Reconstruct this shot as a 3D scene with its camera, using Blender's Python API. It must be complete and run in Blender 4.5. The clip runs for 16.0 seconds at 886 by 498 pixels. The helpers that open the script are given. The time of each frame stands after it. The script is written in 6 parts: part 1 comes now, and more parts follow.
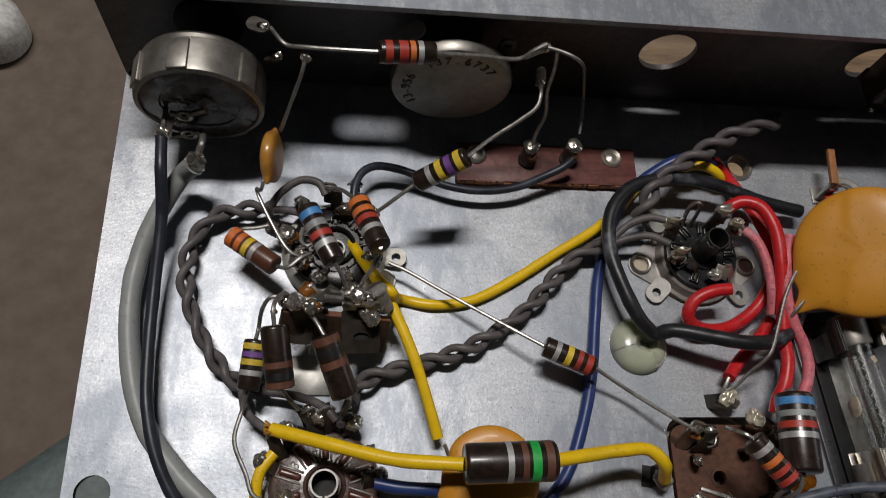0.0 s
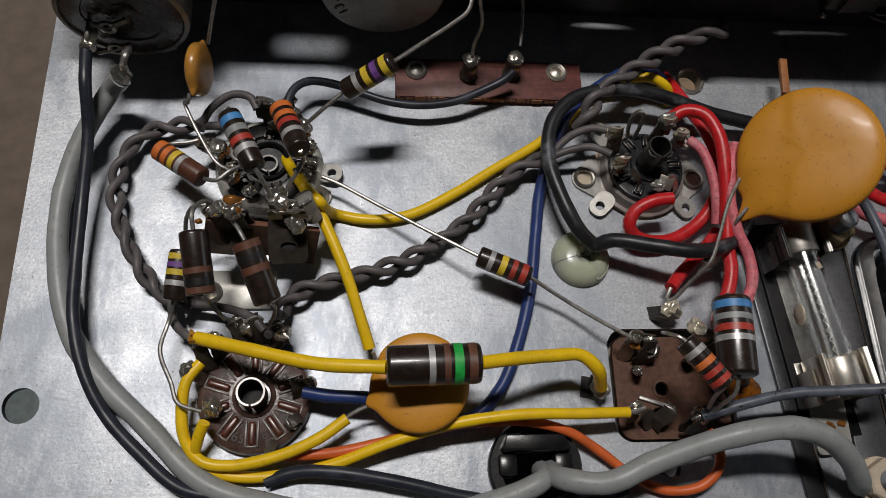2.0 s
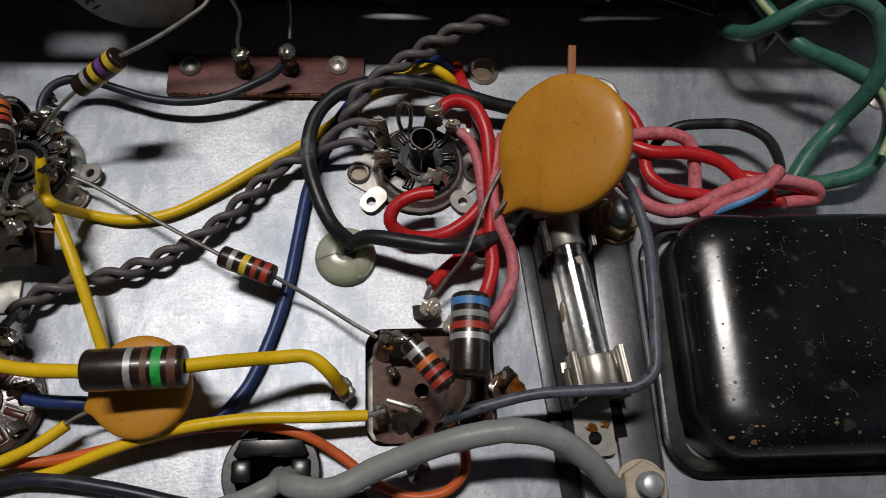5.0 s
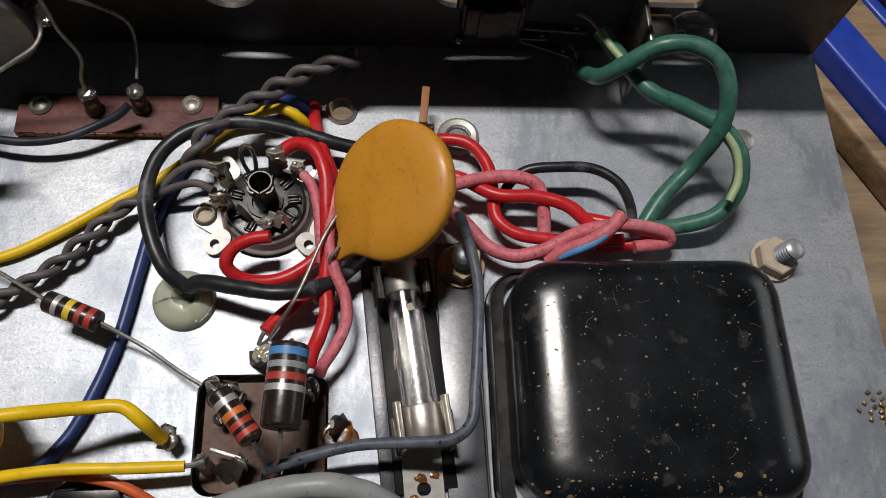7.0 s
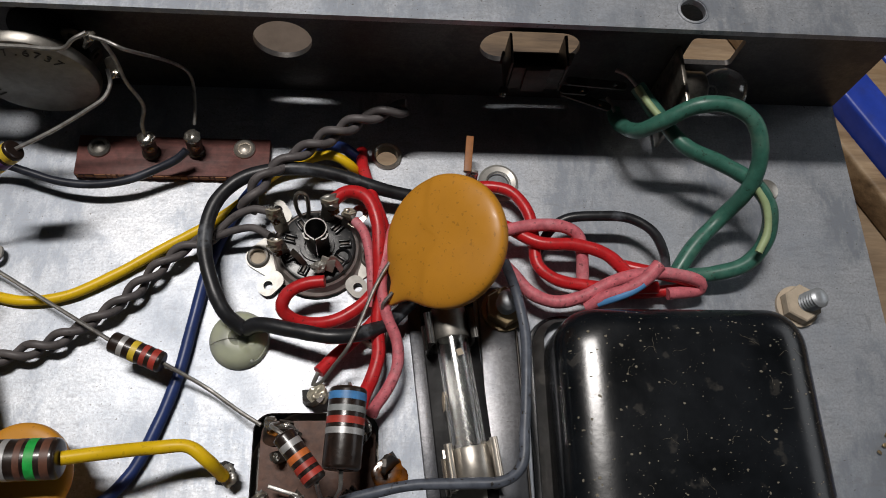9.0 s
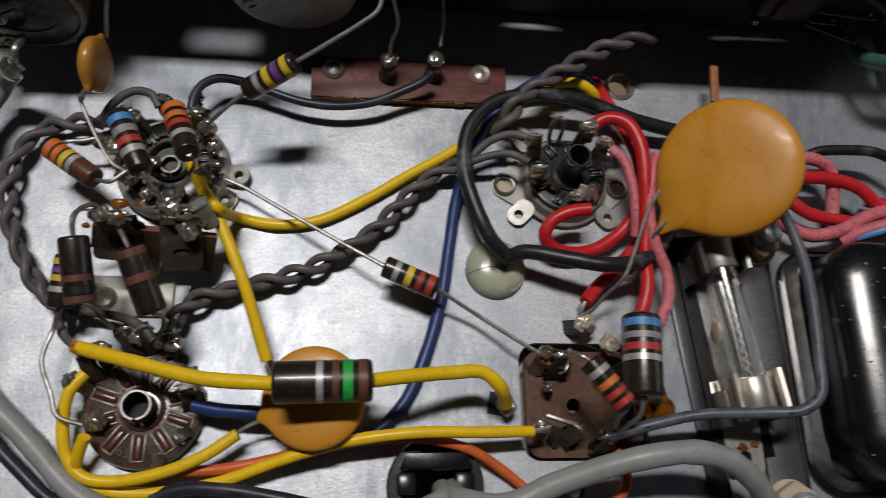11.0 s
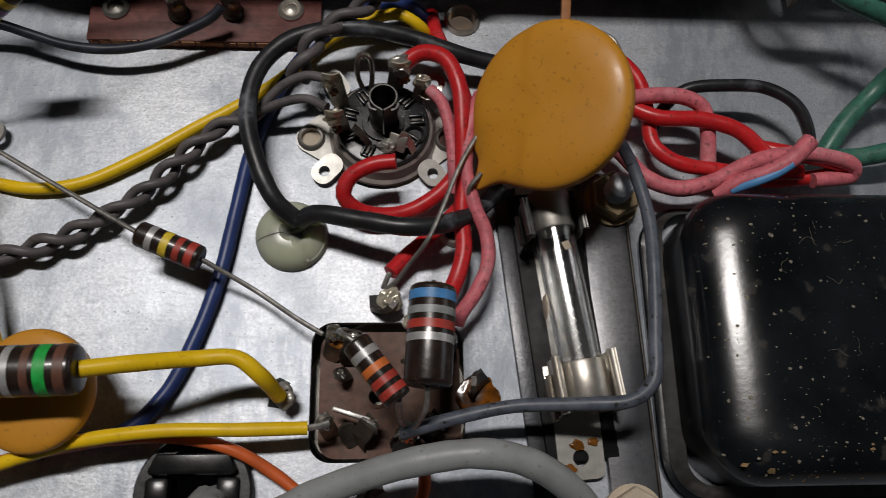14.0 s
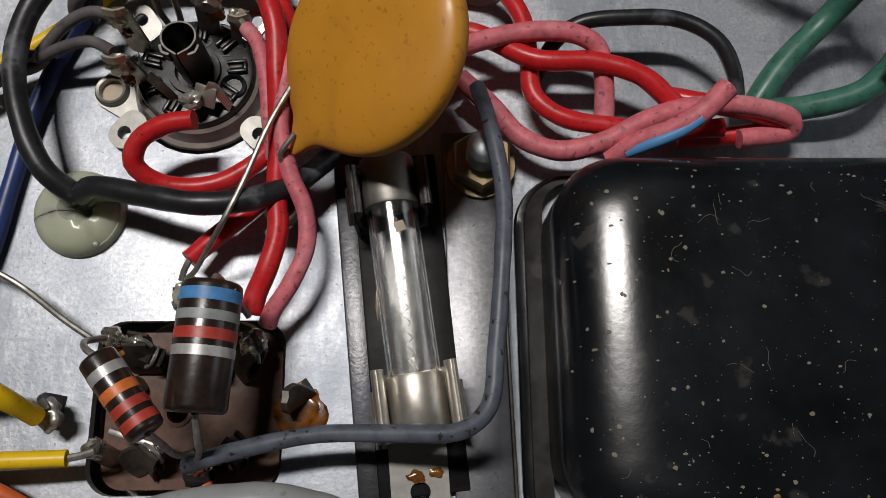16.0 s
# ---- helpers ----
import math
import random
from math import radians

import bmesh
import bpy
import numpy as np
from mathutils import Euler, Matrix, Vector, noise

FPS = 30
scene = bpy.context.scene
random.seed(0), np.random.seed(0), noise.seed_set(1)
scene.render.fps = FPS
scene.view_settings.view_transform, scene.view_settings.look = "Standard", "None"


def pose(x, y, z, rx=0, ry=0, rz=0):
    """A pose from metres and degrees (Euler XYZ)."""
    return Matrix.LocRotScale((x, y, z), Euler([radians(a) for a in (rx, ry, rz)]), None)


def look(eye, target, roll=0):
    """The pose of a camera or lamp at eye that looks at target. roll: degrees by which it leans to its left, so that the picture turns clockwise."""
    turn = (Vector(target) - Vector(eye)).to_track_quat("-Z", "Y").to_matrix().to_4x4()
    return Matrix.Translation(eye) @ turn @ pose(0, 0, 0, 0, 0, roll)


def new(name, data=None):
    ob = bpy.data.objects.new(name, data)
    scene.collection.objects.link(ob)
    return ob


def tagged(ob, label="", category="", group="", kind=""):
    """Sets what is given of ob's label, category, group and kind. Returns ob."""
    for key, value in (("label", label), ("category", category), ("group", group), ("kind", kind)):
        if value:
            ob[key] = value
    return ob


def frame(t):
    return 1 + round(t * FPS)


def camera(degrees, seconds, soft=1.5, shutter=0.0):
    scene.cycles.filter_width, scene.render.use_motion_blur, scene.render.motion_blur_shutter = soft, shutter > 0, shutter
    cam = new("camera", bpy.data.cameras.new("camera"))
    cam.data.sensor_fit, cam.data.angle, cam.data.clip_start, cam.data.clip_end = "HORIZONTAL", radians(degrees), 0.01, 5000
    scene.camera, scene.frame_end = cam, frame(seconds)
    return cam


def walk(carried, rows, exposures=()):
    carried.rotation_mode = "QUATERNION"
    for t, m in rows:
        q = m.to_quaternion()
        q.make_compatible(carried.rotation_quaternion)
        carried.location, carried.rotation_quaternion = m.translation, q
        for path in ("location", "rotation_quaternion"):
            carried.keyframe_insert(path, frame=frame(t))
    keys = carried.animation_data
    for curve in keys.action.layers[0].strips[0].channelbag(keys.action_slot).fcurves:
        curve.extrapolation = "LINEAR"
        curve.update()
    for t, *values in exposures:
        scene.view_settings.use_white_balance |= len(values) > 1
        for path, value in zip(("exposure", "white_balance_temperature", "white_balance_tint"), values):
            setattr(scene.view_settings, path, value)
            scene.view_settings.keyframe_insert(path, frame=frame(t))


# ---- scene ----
# All sizes below are in millimetres; MM turns them into metres.
MM = 0.001
cam = camera(60.47, 16.0, soft=0.5, shutter=0.25)
# seconds, eye in millimetres, turn in degrees
ROWS = [
    (0.0, -24.89, -74.43, 134.91, 21.92, -7.05, -1.21),
    (0.5, -22.07, -78.23, 128.64, 21.06, -6.85, -1.90),
    (1.0, -21.63, -79.37, 130.67, 20.54, -6.46, -1.95),
    (1.5, -18.13, -82.89, 129.09, 20.18, -6.39, -2.06),
    (2.0, -10.27, -84.93, 130.19, 20.30, -5.70, -1.75),
    (2.5, -5.92, -87.47, 129.79, 20.22, -5.02, -1.37),
    (3.0, 1.79, -86.29, 129.94, 20.40, -4.22, -1.12),
    (3.5, 11.87, -85.31, 132.45, 20.38, -3.60, -1.29),
    (4.0, 23.37, -86.35, 131.18, 20.28, -3.20, -1.63),
    (4.5, 29.92, -86.08, 130.65, 20.41, -3.22, -1.78),
    (5.0, 37.15, -85.44, 129.60, 20.41, -3.73, -2.02),
    (7.5, 67.01, -78.03, 134.21, 22.32, -4.13, -1.59),
    (8.0, 64.02, -75.87, 141.60, 23.23, -4.74, -1.48),
    (10.5, 24.61, -76.52, 133.01, 19.16, -5.64, -1.04),
    (11.0, 3.99, -79.96, 128.51, 19.21, -6.93, -0.95),
    (11.5, -25.50, -76.39, 118.36, 18.62, -8.65, -0.82),
    (12.0, -29.81, -74.62, 114.92, 18.29, -8.54, -0.93),
    (12.5, -15.07, -77.11, 118.42, 18.56, -7.19, -0.91),
    (13.0, 15.06, -79.48, 116.44, 18.76, -4.81, -1.00),
    (13.5, 33.57, -77.16, 114.67, 18.51, -4.17, -1.25),
    (14.0, 45.00, -77.09, 110.76, 18.21, -3.64, -0.99),
    (14.5, 58.20, -74.77, 105.73, 17.49, -2.84, -0.66),
    (15.0, 67.13, -70.19, 99.47, 16.36, -1.99, -0.46),
    (15.5, 71.41, -66.68, 95.19, 15.29, -1.47, -0.60),
    (16.0, 71.64, -67.22, 91.07, 14.65, -1.48, -0.63),
]
walk(cam, [(t, pose(MM * x, MM * y, MM * z, rx, ry, rz)) for t, x, y, z, rx, ry, rz in ROWS],
     [(0.0, -0.02), (3.5, -0.02), (5.0, -0.08), (7.5, 0.42), (8.0, 0.36), (10.5, 0.02), (12.5, -0.1), (13.5, -0.16), (14.5, -0.06), (16.0, 0.16)])

# ---- world ----
world = bpy.data.worlds.new("room")
scene.world = world
world.use_nodes = True
bg = world.node_tree.nodes["Background"]
bg.inputs["Color"].default_value = (0.75, 0.86, 1.0, 1)
bg.inputs["Strength"].default_value = 0.007


def area_lamp(name, eye, target, w, h, watts, colour):
    data = bpy.data.lights.new(name, "AREA")
    data.shape, data.size, data.size_y, data.energy, data.color = "RECTANGLE", w * MM, h * MM, watts, colour
    ob = new(name, data)
    ob.matrix_world = look([MM * c for c in eye], [MM * c for c in target])
    return ob


area_lamp("tube_lamp", (-150, 195, 1000), (-150, -30, 0), 330, 60, 7.2, (1.0, 0.95, 0.91))
# Added fill from the right, no known source; lifts the right-hand floor.
area_lamp("window_light", (1300, 250, 520), (120, -20, 0), 900, 500, 1.3, (0.93, 0.96, 1.0))


# ---- materials ----
def nodes_of(name):
    m = bpy.data.materials.new(name)
    m.use_nodes = True
    t = m.node_tree
    return m, t, t.nodes["Principled BSDF"]


def noise_node(t, scale, detail=4.0, rough=0.6, stretch=(1, 1, 1), spin=0.0):
    co = t.nodes.new("ShaderNodeTexCoord")
    mp = t.nodes.new("ShaderNodeMapping")
    mp.inputs["Scale"].default_value = stretch
    mp.inputs["Rotation"].default_value = (0, 0, radians(spin))
    n = t.nodes.new("ShaderNodeTexNoise")
    n.inputs["Scale"].default_value, n.inputs["Detail"].default_value, n.inputs["Roughness"].default_value = scale, detail, rough
    t.links.new(co.outputs["Object"], mp.inputs["Vector"])
    t.links.new(mp.outputs["Vector"], n.inputs["Vector"])
    return n.outputs["Fac"]


def ramp(t, fac, stops):
    r = t.nodes.new("ShaderNodeValToRGB")
    e = r.color_ramp.elements
    e[0].position, e[0].color = stops[0][0], (*stops[0][1], 1)
    e[1].position, e[1].color = stops[-1][0], (*stops[-1][1], 1)
    for p, c in stops[1:-1]:
        e.new(p).color = (*c, 1)
    t.links.new(fac, r.inputs["Fac"])
    return r.outputs["Color"]


def mixed(t, fac, a, b, kind="MIX"):
    m = t.nodes.new("ShaderNodeMix")
    m.data_type, m.blend_type = "RGBA", kind
    for key, v in ((0, fac), (6, a), (7, b)):
        if isinstance(v, (int, float)):
            m.inputs[key].default_value = v
        elif isinstance(v, tuple):
            m.inputs[key].default_value = (*v, 1)
        else:
            t.links.new(v, m.inputs[key])
    return m.outputs[2]


def bumped(t, p, fac, strength, depth):
    b = t.nodes.new("ShaderNodeBump")
    b.inputs["Strength"].default_value, b.inputs["Distance"].default_value = strength, depth * MM
    t.links.new(fac, b.inputs["Height"])
    t.links.new(b.outputs["Normal"], p.inputs["Normal"])


def shade(c, f):
    return tuple(min(1.0, v * f) for v in c)


def plain(name, colour, rough=0.45, metal=0.0, grain=700, vary=0.25, dirt=0.35, dirt_colour=(0.08, 0.07, 0.06), bump=0.15, spec=0.5, coat=0.0, specks=0.0, speck_colour=(0.02, 0.016, 0.012)):
    """A surface with fine grain and larger blotches of dirt."""
    m, t, p = nodes_of(name)
    fine = noise_node(t, grain, 5)
    big = noise_node(t, 130, 4, 0.65)
    base = ramp(t, fine, [(0.3, shade(colour, 1 - vary)), (0.7, shade(colour, 1 + vary))])
    mask = ramp(t, big, [(0.55, (0, 0, 0)), (0.78, (dirt,) * 3)])
    base = mixed(t, mask, base, dirt_colour)
    if specks:
        dots = noise_node(t, 1300, 2, 0.45)
        base = mixed(t, ramp(t, dots, [(0.65, (0, 0, 0)), (0.69, (specks,) * 3)]), base, speck_colour)
    t.links.new(base, p.inputs["Base Color"])
    t.links.new(ramp(t, big, [(0.3, (rough * 0.85,) * 3), (0.75, (min(1, rough * 1.3),) * 3)]), p.inputs["Roughness"])
    p.inputs["Metallic"].default_value, p.inputs["Specular IOR Level"].default_value = metal, spec
    p.inputs["Coat Weight"].default_value = coat
    p.inputs["Coat Roughness"].default_value = 0.15
    if bump:
        bumped(t, p, fine, bump, 0.12)
    return m


def math_node(t, kind, a, b):
    m = t.nodes.new("ShaderNodeMath")
    m.operation = kind
    for k, v in enumerate((a, b)):
        if isinstance(v, (int, float)):
            m.inputs[k].default_value = v
        else:
            t.links.new(v, m.inputs[k])
    return m.outputs[0]


def aluminium(name, tone, rough, streak=0.5, wide_share=0.18, bump=0.3, cloud=0.6):
    """Rolled sheet metal: stippled skin, faint rolling grain, clouded stains, stray scratches and specks."""
    m, t, p = nodes_of(name)
    roll = noise_node(t, 900, 6, 0.7, (0.14, 1.0, 1.0), 8)
    peel = noise_node(t, 1500, 3, 0.55)
    pits = noise_node(t, 3200, 3, 0.65)
    blotch = noise_node(t, 34, 5, 0.6)
    haze = noise_node(t, 85, 6, 0.68)
    scuff = noise_node(t, 220, 5, 0.7, (1.0, 0.16, 1.0), -35)
    speck = noise_node(t, 1500, 2, 0.4)
    grain = noise_node(t, 2300, 4, 0.7)
    cool = (tone[0] * 0.92, tone[1] * 0.99, tone[2] * 1.08)
    base = ramp(t, roll, [(0.3, shade(tone, 1 - 0.22 * streak)), (0.7, shade(tone, 1 + 0.12 * streak))])
    base = mixed(t, ramp(t, peel, [(0.30, (0.6,) * 3), (0.58, (0.0,) * 3)]), base, shade(tone, 0.66))
    base = mixed(t, ramp(t, blotch, [(0.40, (0.0,) * 3), (0.64, (cloud,) * 3)]), base, shade(cool, 0.6))
    base = mixed(t, ramp(t, haze, [(0.52, (0.0,) * 3), (0.68, (cloud * 0.8,) * 3)]), base, shade(cool, 0.66))
    base = mixed(t, ramp(t, scuff, [(0.62, (0,) * 3), (0.70, (0.4,) * 3)]), base, shade(tone, 1.15))
    smear = noise_node(t, 48, 6, 0.66, (1.0, 0.62, 1.0), -40)
    drag = noise_node(t, 420, 4, 0.65, (1.0, 0.4, 1.0), -55)
    rubbed = math_node(t, "MULTIPLY", ramp(t, smear, [(0.47, (0.0,) * 3), (0.56, (cloud * 1.3,) * 3)]), ramp(t, drag, [(0.38, (0.25,) * 3), (0.56, (1.0,) * 3)]))
    base = mixed(t, rubbed, base, shade(cool, 0.52))
    fleck = noise_node(t, 1100, 3, 0.5, (0.35, 1.0, 1.0), 6)
    base = mixed(t, ramp(t, fleck, [(0.60, (0.0,) * 3), (0.68, (0.55 * streak,) * 3)]), base, shade(tone, 0.45))
    s = noise_node(t, 60, 2, 0.5, (1.0, 0.03, 1.0), -58)
    edge = math_node(t, "ABSOLUTE", math_node(t, "SUBTRACT", s, 0.62), 0.0)
    broken = math_node(t, "MULTIPLY", math_node(t, "LESS_THAN", edge, 0.0016), math_node(t, "GREATER_THAN", haze, 0.53))
    base = mixed(t, math_node(t, "MULTIPLY", broken, 0.5), base, shade(tone, 0.5))
    base = mixed(t, ramp(t, speck, [(0.715, (0,) * 3), (0.74, (0.7,) * 3)]), base, (0.09, 0.075, 0.055))
    base = mixed(t, ramp(t, grain, [(0.44, (0.0,) * 3), (0.62, (0.75 * streak,) * 3)]), base, shade(tone, 0.5))
    t.links.new(base, p.inputs["Base Color"])
    t.links.new(mixed(t, 0.5, ramp(t, blotch, [(0.3, (rough * 0.85,) * 3), (0.7, (rough * 1.15,) * 3)]), ramp(t, haze, [(0.38, (rough * 0.85,) * 3), (0.65, (rough * 1.2,) * 3)])), p.inputs["Roughness"])
    p.inputs["Metallic"].default_value = 0.95
    height = math_node(t, "ADD", math_node(t, "MULTIPLY", roll, 0.5 * streak), math_node(t, "ADD", math_node(t, "MULTIPLY", peel, 1.4), math_node(t, "MULTIPLY", pits, 0.5)))
    height = math_node(t, "SUBTRACT", height, math_node(t, "MULTIPLY", broken, 0.7))
    bumped(t, p, height, bump, 0.08)
    wide = t.nodes.new("ShaderNodeBsdfPrincipled")
    wide.inputs["Metallic"].default_value, wide.inputs["Roughness"].default_value = 0.6, 0.6
    t.links.new(base, wide.inputs["Base Color"])
    t.links.new(p.inputs["Normal"].links[0].from_socket, wide.inputs["Normal"])
    both = t.nodes.new("ShaderNodeMixShader")
    both.inputs["Fac"].default_value = wide_share
    t.links.new(p.outputs[0], both.inputs[1])
    t.links.new(wide.outputs[0], both.inputs[2])
    t.links.new(both.outputs[0], t.nodes["Material Output"].inputs["Surface"])
    return m


M_ALU = aluminium("aluminium_sheet", (0.60, 0.62, 0.655), 0.42, 0.7, 0.66, 0.24, 0.7)
M_STRAP = aluminium("dull_steel", (0.27, 0.27, 0.28), 0.42, 0.5, 0.4, 0.16)
M_BRUSHED = aluminium("dark_brushed_metal", (0.10, 0.10, 0.105), 0.34, 0.8, 0.3, 0.25)
# Same sheet as the floor; the apron's shade is put into this darker tone.
M_APRON = aluminium("shaded_aluminium", (0.20, 0.185, 0.175), 0.4, 0.6, 0.3, 0.2)
M_TIN = plain("tinned_wire", (0.40, 0.39, 0.37), 0.40, 0.8, 900, 0.35, 0.6, (0.11, 0.10, 0.085), 0.25)
M_SOLDER = plain("solder", (0.60, 0.57, 0.51), 0.22, 0.9, 450, 0.3, 0.6, (0.22, 0.14, 0.05), 0.5)
M_FLUX = plain("rosin_flux", (0.20, 0.075, 0.012), 0.14, 0.0, 500, 0.5, 0.4, (0.05, 0.022, 0.008), 0.6, 0.7, 0.6)
M_LUG = plain("tarnished_lug", (0.40, 0.37, 0.32), 0.3, 0.85, 600, 0.4, 0.6, (0.07, 0.058, 0.045), 0.4)
M_DARKLUG = plain("blackened_lug", (0.055, 0.046, 0.038), 0.42, 0.25, 600, 0.6, 0.4, (0.15, 0.12, 0.085), 0.6)
M_NICKEL = plain("nickel_plate", (0.62, 0.58, 0.52), 0.36, 0.85, 800, 0.15, 0.4, (0.32, 0.25, 0.18), 0.12)
M_SADDLE = plain("plated_saddle", (0.42, 0.41, 0.38), 0.42, 0.45, 700, 0.15, 0.35, (0.25, 0.23, 0.19), 0.15)
M_POT = plain("pot_can", (0.30, 0.285, 0.26), 0.42, 0.85, 500, 0.2, 0.5, (0.15, 0.135, 0.11), 0.25)
M_STAMP = plain("stamped_ink", (0.05, 0.045, 0.04), 0.6)
M_BODY = plain("dark_brown_body", (0.022, 0.014, 0.011), 0.3, 0, 900, 0.45, 0.5, (0.05, 0.04, 0.033), 0.25, 0.5, 0.3)
M_BODY2 = plain("red_brown_body", (0.10, 0.038, 0.022), 0.4, 0, 900, 0.3, 0.4, (0.06, 0.03, 0.02), 0.2, 0.5, 0.15)
BAND = {
    "orange": plain("orange_band", (0.62, 0.16, 0.035), 0.45), "yellow": plain("yellow_band", (0.72, 0.52, 0.045), 0.45),
    "silver": plain("silver_band", (0.48, 0.48, 0.48), 0.4, 0.35), "blue": plain("blue_band", (0.07, 0.25, 0.55), 0.45),
    "grey": plain("grey_band", (0.26, 0.28, 0.28), 0.45), "red": plain("red_band", (0.42, 0.045, 0.03), 0.45),
    "violet": plain("violet_band", (0.17, 0.07, 0.28), 0.45), "green": plain("green_band", (0.02, 0.42, 0.07), 0.45),
    "brown": plain("brown_band", (0.13, 0.055, 0.035), 0.45), "black": plain("black_band", (0.015, 0.014, 0.014), 0.4),
}


def cable(name, colour, rough=0.42, dirt=0.5, vary=0.12):
    return plain(name, colour, rough, 0.0, 420, vary, dirt, shade(colour, 0.35), 0.12, 0.45)


M_YELLOW = plain("yellow_insulation", (0.86, 0.56, 0.010), 0.38, 0, 420, 0.08, 0.3, (0.55, 0.33, 0.02), 0.12, 0.45, 0.0, 0.25, (0.3, 0.16, 0.02))
M_OCHRE = cable("ochre_insulation", (0.50, 0.23, 0.02), 0.5, 0.6, 0.3)
M_RED = plain("red_insulation", (0.56, 0.018, 0.022), 0.34, 0, 900, 0.15, 0.5, (0.56, 0.12, 0.13), 0.2, 0.45, 0.0, 0.5)
M_PINK = plain("pink_insulation", (0.60, 0.15, 0.18), 0.5, 0, 900, 0.25, 0.9, (0.66, 0.32, 0.35), 0.25, 0.45, 0.0, 0.5)
M_STRIPE = cable("red_blue_stripe", (0.1, 0.3, 0.6), 0.45, 0.3)
M_BLUE = cable("blue_insulation", (0.022, 0.045, 0.17), 0.35, 0.4)
M_NAVY = plain("navy_black_insulation", (0.022, 0.026, 0.038), 0.38, 0, 420, 0.3, 0.5, (0.09, 0.10, 0.13), 0.2, 0.45, 0.0, 0.6)
M_BLACK = plain("black_insulation", (0.016, 0.017, 0.02), 0.38, 0, 420, 0.5, 1.0, (0.17, 0.185, 0.21), 0.45, 0.5, 0.0, 0.7)
M_GREYBLK = plain("dusty_black_insulation", (0.085, 0.098, 0.125), 0.42, 0, 500, 0.35, 0.9, (0.16, 0.18, 0.22), 0.25, 0.5, 0.0, 0.95)
M_GREY = plain("grey_cable_jacket", (0.29, 0.305, 0.305), 0.42, 0, 300, 0.1, 0.55, (0.2, 0.185, 0.155), 0.15, 0.5, 0.0, 0.35, (0.12, 0.11, 0.095))
M_TWIST = plain("brown_grey_insulation", (0.112, 0.101, 0.102), 0.5, 0, 350, 0.3, 0.6, (0.2, 0.18, 0.17), 0.35, 0.45, 0.0, 0.4)
M_ORANGE = cable("orange_insulation", (0.66, 0.13, 0.03), 0.42, 0.4)
M_GREEN = plain("green_insulation", (0.045, 0.155, 0.115), 0.36, 0, 700, 0.2, 0.6, (0.16, 0.28, 0.21), 0.15, 0.5, 0.0, 0.5)
M_DISC = plain("ochre_ceramic_coat", (0.60, 0.265, 0.024), 0.42, 0, 160, 0.05, 0.25, (0.42, 0.18, 0.022), 0.07, 0.5, 0.08, 0.35, (0.2, 0.09, 0.02))
M_TAN = plain("tan_ceramic_coat", (0.42, 0.2, 0.035), 0.3, 0, 250, 0.3, 0.45, (0.2, 0.09, 0.02), 0.3, 0.5, 0.4)
M_RUST = plain("red_phenolic", (0.14, 0.042, 0.034), 0.55, 0, 900, 0.35, 0.4, (0.08, 0.025, 0.02), 0.4)
def fibred(m):
    """Pressed fibre: fine streaks along the board, rubbed pale here and there."""
    t = m.node_tree
    p = t.nodes["Principled BSDF"]
    streak = noise_node(t, 900, 4, 0.6, (0.06, 1.0, 1.0))
    rub = noise_node(t, 300, 4, 0.65, (0.3, 1.0, 1.0))
    old = p.inputs["Base Color"].links[0].from_socket
    base = mixed(t, ramp(t, streak, [(0.35, (0.6,) * 3), (0.6, (0.0,) * 3)]), old, (0.06, 0.018, 0.015))
    base = mixed(t, ramp(t, rub, [(0.60, (0.0,) * 3), (0.72, (0.5,) * 3)]), base, (0.24, 0.10, 0.075))
    t.links.new(base, p.inputs["Base Color"])
    bumped(t, p, streak, 0.35, 0.12)


fibred(M_RUST)
M_PHENOL = plain("brown_phenolic", (0.105, 0.048, 0.030), 0.5, 0, 700, 0.35, 0.6, (0.05, 0.025, 0.018), 0.4, 0.3)
M_STRIP = plain("brown_fibre", (0.04, 0.022, 0.015), 0.5, 0, 600, 0.5, 0.6, (0.012, 0.009, 0.008), 0.35)
M_WAFER = plain("mottled_brown_wafer", (0.075, 0.042, 0.034), 0.26, 0, 420, 0.5, 0.7, (0.02, 0.012, 0.010), 0.9, 0.8, 0.6)
M_RIBWALL = plain("rubbed_wafer", (0.17, 0.145, 0.13), 0.3, 0, 420, 0.5, 0.7, (0.06, 0.04, 0.033), 0.5, 0.7, 0.3)
M_SLOT = plain("red_brown_slot", (0.085, 0.028, 0.018), 0.26, 0, 500, 0.3, 0.4, (0.03, 0.015, 0.012), 0.2)
M_BAKE = plain("black_bakelite", (0.009, 0.009, 0.0095), 0.26, 0, 400, 0.3, 0.35, (0.04, 0.037, 0.034), 0.25, 0.5)
M_WAFERDK = plain("dark_brown_wafer", (0.045, 0.027, 0.02), 0.27, 0, 420, 0.7, 0.8, (0.10, 0.075, 0.055), 1.0, 0.7, 0.4)
M_DECK = plain("black_deck_moulding", (0.010, 0.0105, 0.012), 0.3, 0, 500, 0.4, 0.8, (0.055, 0.055, 0.057), 0.35, 0.55, 0.0, 0.5, (0.12, 0.115, 0.105))
M_NUMBER = plain("raised_black_numeral", (0.05, 0.05, 0.053), 0.4)
M_CUP = plain("dulled_plated_cup", (0.34, 0.30, 0.28), 0.42, 0.35, 420, 0.2, 0.7, (0.17, 0.13, 0.11), 0.25)
M_PALESADDLE = plain("pale_saddle", (0.56, 0.55, 0.50), 0.38, 0.3, 600, 0.12, 0.4, (0.34, 0.31, 0.26), 0.12)
